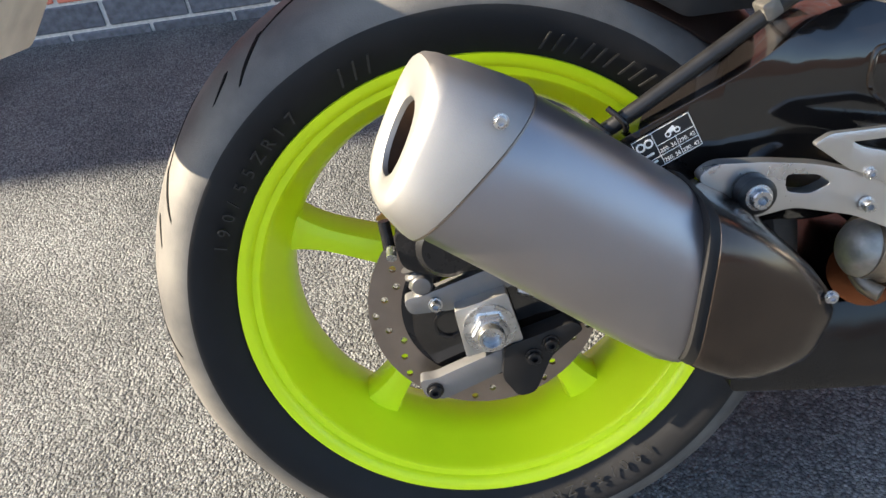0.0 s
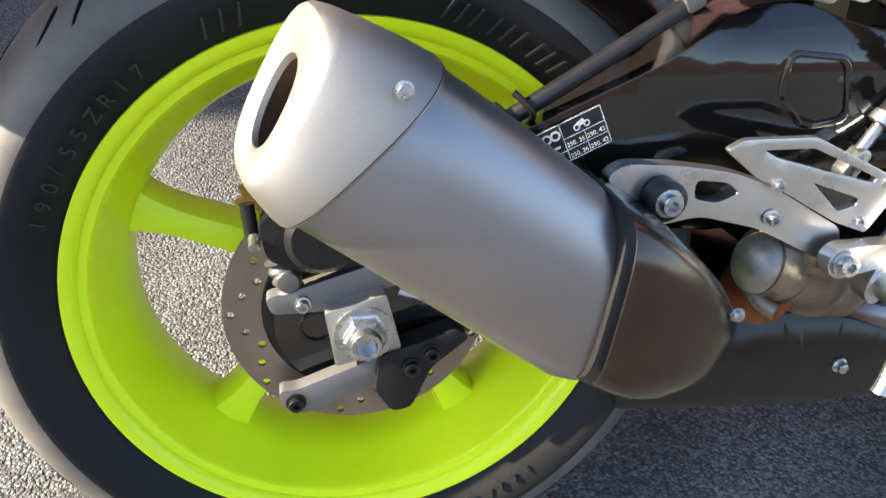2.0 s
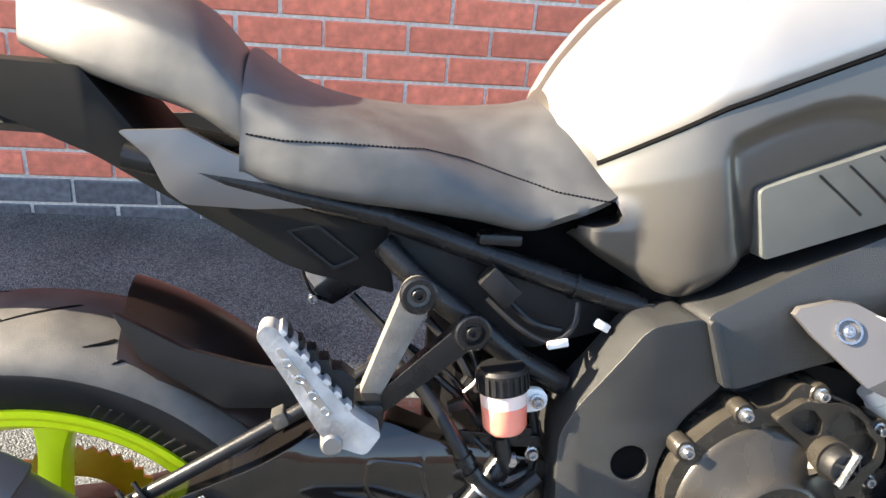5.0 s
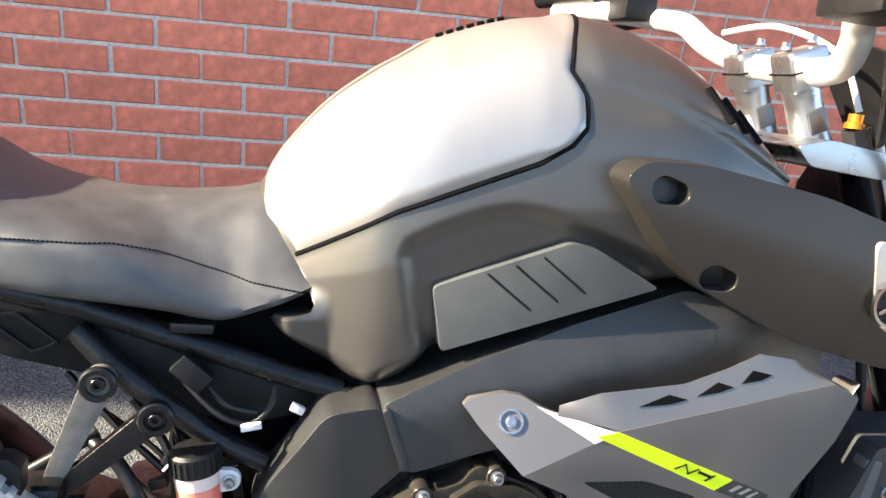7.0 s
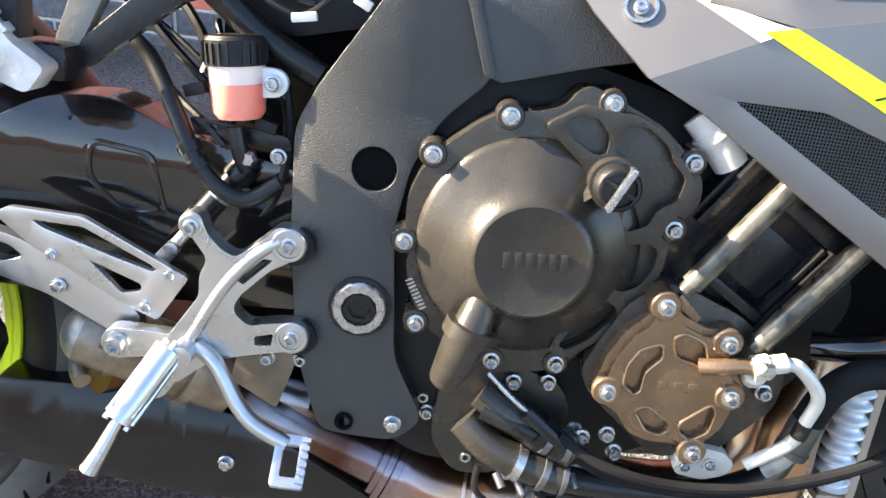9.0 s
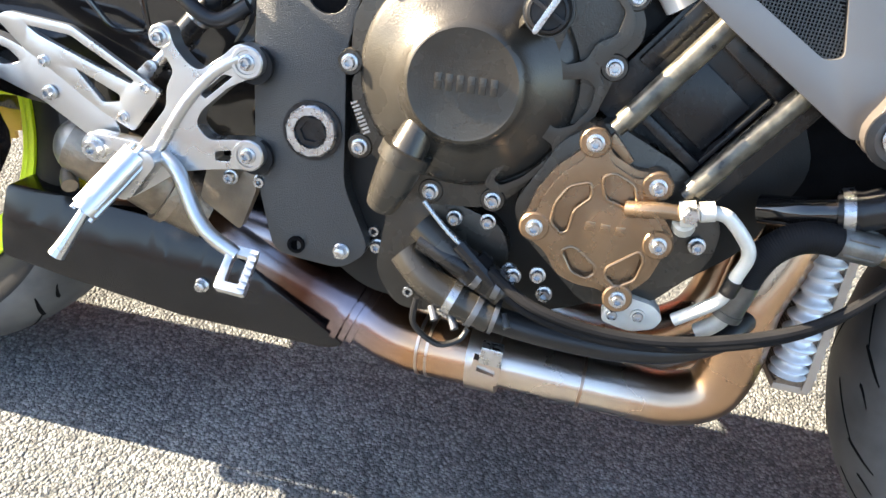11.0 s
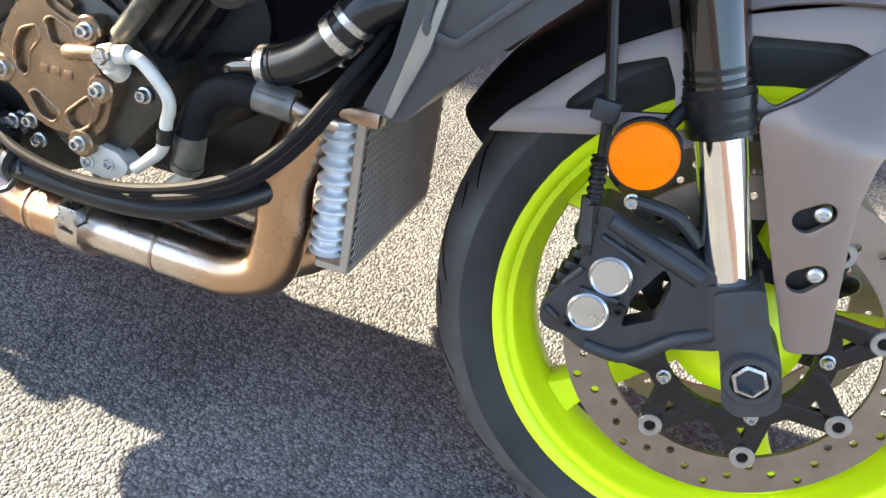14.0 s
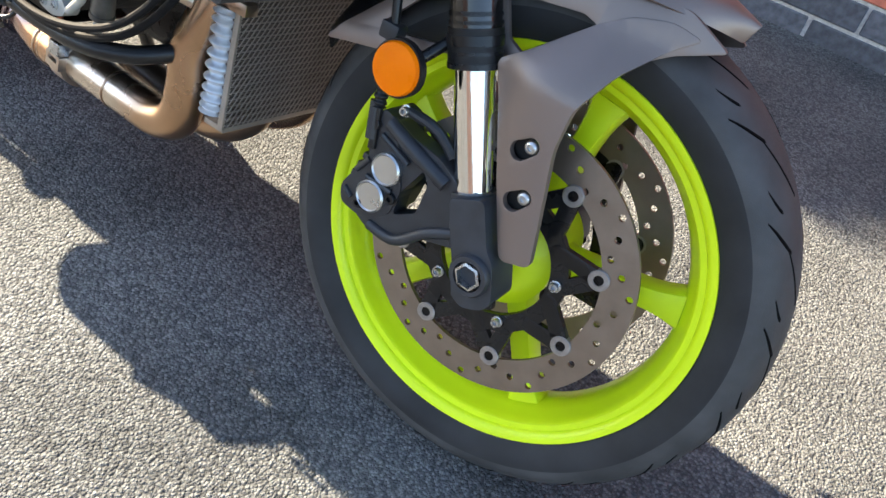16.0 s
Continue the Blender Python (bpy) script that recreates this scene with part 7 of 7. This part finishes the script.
WIN1 = rounded([(1.194, 0.491), (1.195, 0.499), (1.224, 0.536), (1.260, 0.553), (1.274, 0.533), (1.281, 0.511)], 0.004)
WIN2 = rounded([(1.309, 0.583), (1.388, 0.597), (1.405, 0.593), (1.352, 0.538), (1.331, 0.546)], 0.004)
for side in (-1, 1):
    g = part("mudguard_side", plate(rounded([(1.135, 0.454), (1.148, 0.475), (1.196, 0.528), (1.222, 0.552), (1.257, 0.574), (1.312, 0.600), (1.40, 0.632), (1.47, 0.636), (1.515, 0.615), (1.475, 0.596), (1.435, 0.565), (1.40, 0.545), (1.35, 0.53), (1.28, 0.505), (1.227, 0.478)], 0.006), -0.082, -0.076, 0.002, [WIN1, WIN2], skew=lambda x, z: 0.18 * (z - 0.55) + 0.35 * max(0, x - 1.42)), FENDER, mudguard, m=None if side < 0 else Matrix.Diagonal((1, -1, 1, 1)))
    part("mudguard_stay", plate(rounded([(1.340, 0.532), (1.366, 0.554), (1.384, 0.573), (1.406, 0.596), (1.430, 0.613), (1.462, 0.622), (1.492, 0.617), (1.470, 0.598), (1.446, 0.564), (1.432, 0.525), (1.432, 0.485), (1.461, 0.366), (1.429, 0.356), (1.390, 0.43)], 0.008), -0.122, -0.114, 0.003, [link((1.4012, 0.4685), (1.4115, 0.4785), 0.0100, 0.0087), link((1.4162, 0.4195), (1.4255, 0.4290), 0.0102, 0.0087)], cuts=0.010, skew=stay_curve), FENDER, g, "grey mudguard stay")
    for x, z in ((1.411, 0.477), (1.4255, 0.428)):
        # slot floor is black, not guard grey: its shade put into the colour
        part("stay_recess", plate(link((x - 0.012, z - 0.011), (x - 0.003, z - 0.002), 0.0145, 0.015), -0.1085, -0.104), PLASTIC, g)
        part("stay_bolt", moved(lathe([(0.0074, -0.006), (0.0074, 0.003), (0.0066, 0.006), (0.005, 0.0075), (0.0033, 0.0078), (0.0028, 0.005), (0, 0.005)], 24), pose(x, -0.114, z)), ALU, g, "rounded aluminium bolt")

# ---- handlebar ----
part("lower_triple_clamp", plate(rounded([(1.15, 0.80), (1.24, 0.80), (1.25, 0.77), (1.15, 0.765)], 0.01), -0.13, 0.13, 0.008), BLACK, motorcycle)
clampy = part("top_triple_clamp", plate(rounded([(1.02, 0.975), (1.06, 0.985), (1.14, 0.975), (1.155, 0.955), (1.13, 0.948), (1.04, 0.955)], 0.008), -0.135, 0.135, 0.008, seg=3), ALU, motorcycle, "silver cast top triple clamp")
for side in (-1, 1):
    part("fork_cap", tube([fork(0.975, side * 0.103), fork(1.0, side * 0.103)], 0.017, 6, 2), BLACK, clampy)
    riser = part("bar_riser", moved(lathe([(0.025, 0), (0.0215, 0.012), (0.0205, 0.055), (0.022, 0.075), (0, 0.075)], 28, "z"), pose(1.100, side * 0.05, 0.972, 0, -24, 0)), ALU, clampy)
    part("riser_clamp", moved(box(-0.025, 0.025, -0.022, 0.022, -0.024, 0.024, 0.008, 3), pose(1.066, side * 0.05, 1.058, 0, -20, 0)), ALU, riser)
    part("clamp_split", moved(box(-0.0256, 0.0256, -0.0225, 0.0225, -0.001, 0.001), pose(1.066, side * 0.05, 1.058, 0, -20, 0)), DARK, riser)
    for e in (-1, 1):
        bolt(BOLT, 1.058 + 0.016 * e, side * 0.05, 1.083 + 0.006 * e, riser, -90)
    part("riser_pocket", moved(box(-0.012, 0.012, -0.023, -0.018, 0.02, 0.048, 0.003), pose(1.100, side * 0.05, 0.972, 0, -24, 0)), PANEL, riser)
handlebar = part("handlebar", tube([(0.92, 0.40, 1.13), (0.97, 0.33, 1.135), (1.028, 0.24, 1.124), (1.037, 0.18, 1.115), (1.042, 0.12, 1.087), (1.06, 0.05, 1.064), (1.07, -0.05, 1.056), (1.062, -0.12, 1.060), (1.040, -0.165, 1.084), (1.022, -0.19, 1.103), (0.98, -0.28, 1.12), (0.90, -0.38, 1.12)], 0.0155, 18), mat("pale_bar_paint", (0.60, 0.58, 0.55), 0.4, 0.4), motorcycle, "silver tapered handlebar")
part("switch_cube", box(0.97, 1.02, 0.24, 0.31, 1.12, 1.19, 0.008), PLASTIC, handlebar)
part("switch_cube", box(0.95, 1.02, -0.30, -0.215, 1.09, 1.165, 0.008), PLASTIC, handlebar)
part("kill_switch", moved(lathe([(0.008, 0), (0.008, 0.008), (0, 0.008)], 16), pose(0.975, -0.30, 1.115)), mat("red_switch", (0.6, 0.05, 0.03), 0.4), handlebar)
part("grip", tube([(0.96, 0.335, 1.165), (0.90, 0.43, 1.155)], 0.0175, 18, 3), HOSE, handlebar)
part("grip", tube([(0.965, -0.315, 1.135), (0.86, -0.42, 1.12)], 0.0175, 18, 3), HOSE, handlebar)
for side in (-1, 1):
    part("lever", tube([(1.02, side * 0.26, 1.12), (0.99, side * 0.36, 1.11), (0.92, side * 0.46, 1.08)], 0.006, 10), BLACK, handlebar)
    mirror = part("mirror", moved(box(-0.012, 0.012, -0.06, 0.06, -0.03, 0.03, 0.012, 3), pose(0.93, side * 0.44, 1.26, 0, -10, side * 15)), PLASTIC, handlebar, "black wing mirror")
    part("mirror_stem", tube([(1.0, side * 0.29, 1.13), (0.98, side * 0.33, 1.19), (0.94, side * 0.42, 1.25)], 0.006, 10), BLACK, mirror)
part("cable", tube([(1.06, 0.12, 1.105), (1.10, 0.06, 1.115), (1.15, 0.0, 1.085), (1.17, -0.03, 1.02)], 0.004, 8), WHITE, handlebar)
part("cable", tube([(1.03, -0.22, 1.11), (1.09, -0.16, 1.06), (1.13, -0.12, 0.99), (1.15, -0.08, 0.88)], 0.006, 8), HOSE, handlebar)
part("cable", tube([(1.03, -0.23, 1.10), (1.10, -0.18, 1.03), (1.15, -0.14, 0.93), (1.16, -0.12, 0.80), (1.18, -0.118, 0.70)], 0.006, 8), HOSE, handlebar)
headlight = part("headlight_unit", loft([[(x, y * w, z0 + z * h) for y, z in ((-1, -0.6), (-1, 0.5), (-0.6, 1), (0.6, 1), (1, 0.5), (1, -0.6), (0.6, -1), (-0.6, -1))] for x, w, h, z0 in ((1.20, 0.10, 0.12, 0.86), (1.30, 0.12, 0.12, 0.84), (1.38, 0.09, 0.07, 0.82))]), PLASTIC, motorcycle, "black headlight housing")
part("fly_screen", thick(grid(lambda u, v: (1.18 + 0.10 * u, -0.07 + 0.14 * v, 1.10 - 0.14 * u - 0.02 * (2 * v - 1) ** 2), 6, 6), 0.003), PLASTIC, headlight)
for side in (-1, 1):
    part("fork_adjuster", moved(lathe([(0.011, 0), (0.011, 0.006), (0.008, 0.007), (0.008, 0.016), (0, 0.016)], 12, "z"), pose(1.108, side * 0.103, 0.999)), mat("orange_anodised", (0.75, 0.30, 0.03), 0.3, 0.8), clampy, "orange anodised fork adjuster")

# ---- pillion footrest and side stand ----
peg_arm = part("pillion_footrest_arm", plate(link((0.350, 0.702), (0.315, 0.612), 0.014, 0.009), -0.165, -0.15, 0.004, seg=3), mat("worn_grey_alloy", (0.185, 0.175, 0.16), 0.42, 0.3, 0.3, 40, 0.3, 500), motorcycle, "worn grey pillion footrest arm")
part("footrest_strut", plate(link((0.400, 0.670), (0.325, 0.603), 0.0125, 0.009), -0.165, -0.15, 0.004, seg=3), BLACK, peg_arm)
bolt(BLACKBOLT, 0.350, -0.163, 0.702, peg_arm)
bolt(BLACKBOLT, 0.400, -0.163, 0.670, peg_arm)
for x, z in ((0.350, 0.702), (0.400, 0.670)):
    part("arm_boss", moved(lathe([(0.0165, 0), (0.0165, 0.005), (0.0145, 0.0065), (0.0105, 0.0065), (0.0105, 0.001), (0, 0.001)], 32), pose(x, -0.163, z)), BLACK, peg_arm)
peg2 = part("pillion_peg", plate(rounded([(0.218, 0.678), (0.223, 0.687), (0.232, 0.687), (0.262, 0.653), (0.299, 0.612), (0.322, 0.598), (0.309, 0.578), (0.282, 0.587), (0.270, 0.598), (0.244, 0.640)], 0.006), -0.215, -0.19, 0.005, seg=3), PEG, motorcycle, "weathered bare aluminium folding pillion peg")
part("peg_groove", plate(rounded([(0.234, 0.668), (0.238, 0.670), (0.277, 0.620), (0.272, 0.616)], 0.002), -0.2158, -0.21), ALU, peg2)
for k in range(7):
    part("peg_tooth", box(-0.0035, 0.0035, -0.016, 0.012, -0.0032, 0.0032, 0.0012), PEG, peg2, m=pose(0.238 + 0.0090 * k, -0.199, 0.6815 - 0.0102 * k, 0, 48, 0))
for k in range(4):
    part("peg_dimple", moved(lathe([(0.0042, 0), (0.0042, 0.0012), (0.003, 0.0014), (0.0022, 0.0004), (0, 0.0004)], 12), pose(0.243 + 0.0105 * k, -0.2155, 0.6575 - 0.0135 * k)), ALU, peg2)
part("peg_rubber", plate([(0.236, 0.682), (0.244, 0.680), (0.247, 0.672), (0.254, 0.672), (0.257, 0.664), (0.265, 0.664), (0.268, 0.656), (0.276, 0.656), (0.279, 0.648), (0.287, 0.648), (0.298, 0.640), (0.298, 0.614), (0.288, 0.618)], -0.203, -0.182, 0.0015), PLASTIC, peg2, "toothed black rubber pad")
part("peg_pivot", moved(lathe([(0.009, 0), (0.009, 0.034), (0.007, 0.036), (0, 0.036)], 20), pose(0.281, -0.182, 0.588)), TIP, peg2)
peg3 = part("pillion_peg", plate(rounded([(0.209, 0.698), (0.215, 0.706), (0.230, 0.697), (0.282, 0.652), (0.268, 0.630), (0.240, 0.664)], 0.004), 0.09, 0.12, 0.004), PEG, motorcycle, "weathered bare aluminium folding pillion peg")
for k in range(5):
    part("peg_tooth", box(-0.004, 0.004, 0.089, 0.118, -0.003, 0.003, 0.001), ALU, peg3, m=pose(0.222 + 0.011 * k, 0, 0.700 - 0.0095 * k, 0, 41, 0))
part("peg_spring", tube([(0.244, 0.085, 0.680), (0.252, 0.083, 0.650), (0.263, 0.083, 0.628), (0.280, 0.085, 0.620)], 0.0022, 8), BLACK, peg3)
part("peg_mount", plate(rounded([(0.262, 0.632), (0.290, 0.655), (0.318, 0.668), (0.322, 0.640), (0.285, 0.614)], 0.005), 0.085, 0.125, 0.004), BLACK, peg3)
bolt(BOLT, 0.264, 0.086, 0.622, peg3)
part("peg_mount", box(0.285, 0.325, -0.19, -0.15, 0.585, 0.612, 0.006), BLACK, peg2)
part("side_stand", tube([(0.52, 0.12, 0.24), (0.50, 0.22, 0.10), (0.48, 0.29, -0.05)], 0.012, 12), BLACK, motorcycle, "black side stand")


# ---- the far side, alike ----
FLIP = Matrix.Diagonal((1, -1, 1, 1))
for ob, name in ((scoop, "air_scoop"), (side_panel, "side_panel"), (beam, "frame_beam"), (frame_cover, "frame_side_cover"), (shroud, "radiator_shroud"), (clutch, "crankcase_cover"), (subframe, "subframe_tube"), (tail, "tail_side_panel")):
    part(name, ob.data, None, motorcycle, m=FLIP)

# ---- bricks of the wall: those along the walk singly, the rest joined ----
_far = [([], []), ([], [])]
for row in range(50):
    z = 0.0245 + 0.0838 * row
    for k in range(-34, 35):
        x = 0.241 * k + (0.1205 if row % 2 else 0.0) + 0.033
        if abs(x) > 7.8:
            continue
        kind = 1 if row < 2 else 0
        if -1.3 < x < 1.8 and row < 14 and not (row > 4 and x > 1.1) and not (row > 7 and x < -0.3):
            part("brick", FULL[kind], None, wall, m=pose(x + random.uniform(-0.002, 0.002), WALL_Y + random.uniform(-0.0015, 0.0015), z + random.uniform(-0.001, 0.001), 0, random.uniform(-0.3, 0.3), 0))
        else:
            vs, fs = _far[kind]
            b = len(vs)
            for dy in (-0.004, 0.02):
                for dx, dz in ((-0.1155, -0.0365), (0.1155, -0.0365), (0.1155, 0.0365), (-0.1155, 0.0365)):
                    vs.append((x + dx, WALL_Y + dy, z + dz))
            fs += [(b, b + 1, b + 2, b + 3), (b, b + 4, b + 5, b + 1), (b + 1, b + 5, b + 6, b + 2), (b + 2, b + 6, b + 7, b + 3), (b + 3, b + 7, b + 4, b)]
for kind in (0, 1):
    me = bpy.data.meshes.new("far_bricks")
    me.from_pydata(_far[kind][0], [], _far[kind][1])
    me.materials.append(BRICKS[kind])
    tagged(part("far_bricks", me, None, wall), kind="stuff")
coping = part("coping", box(-8, 8, WALL_Y - 0.03, WALL_Y + 0.25, WALL_H, WALL_H + 0.06, 0.008), MORTAR, wall)
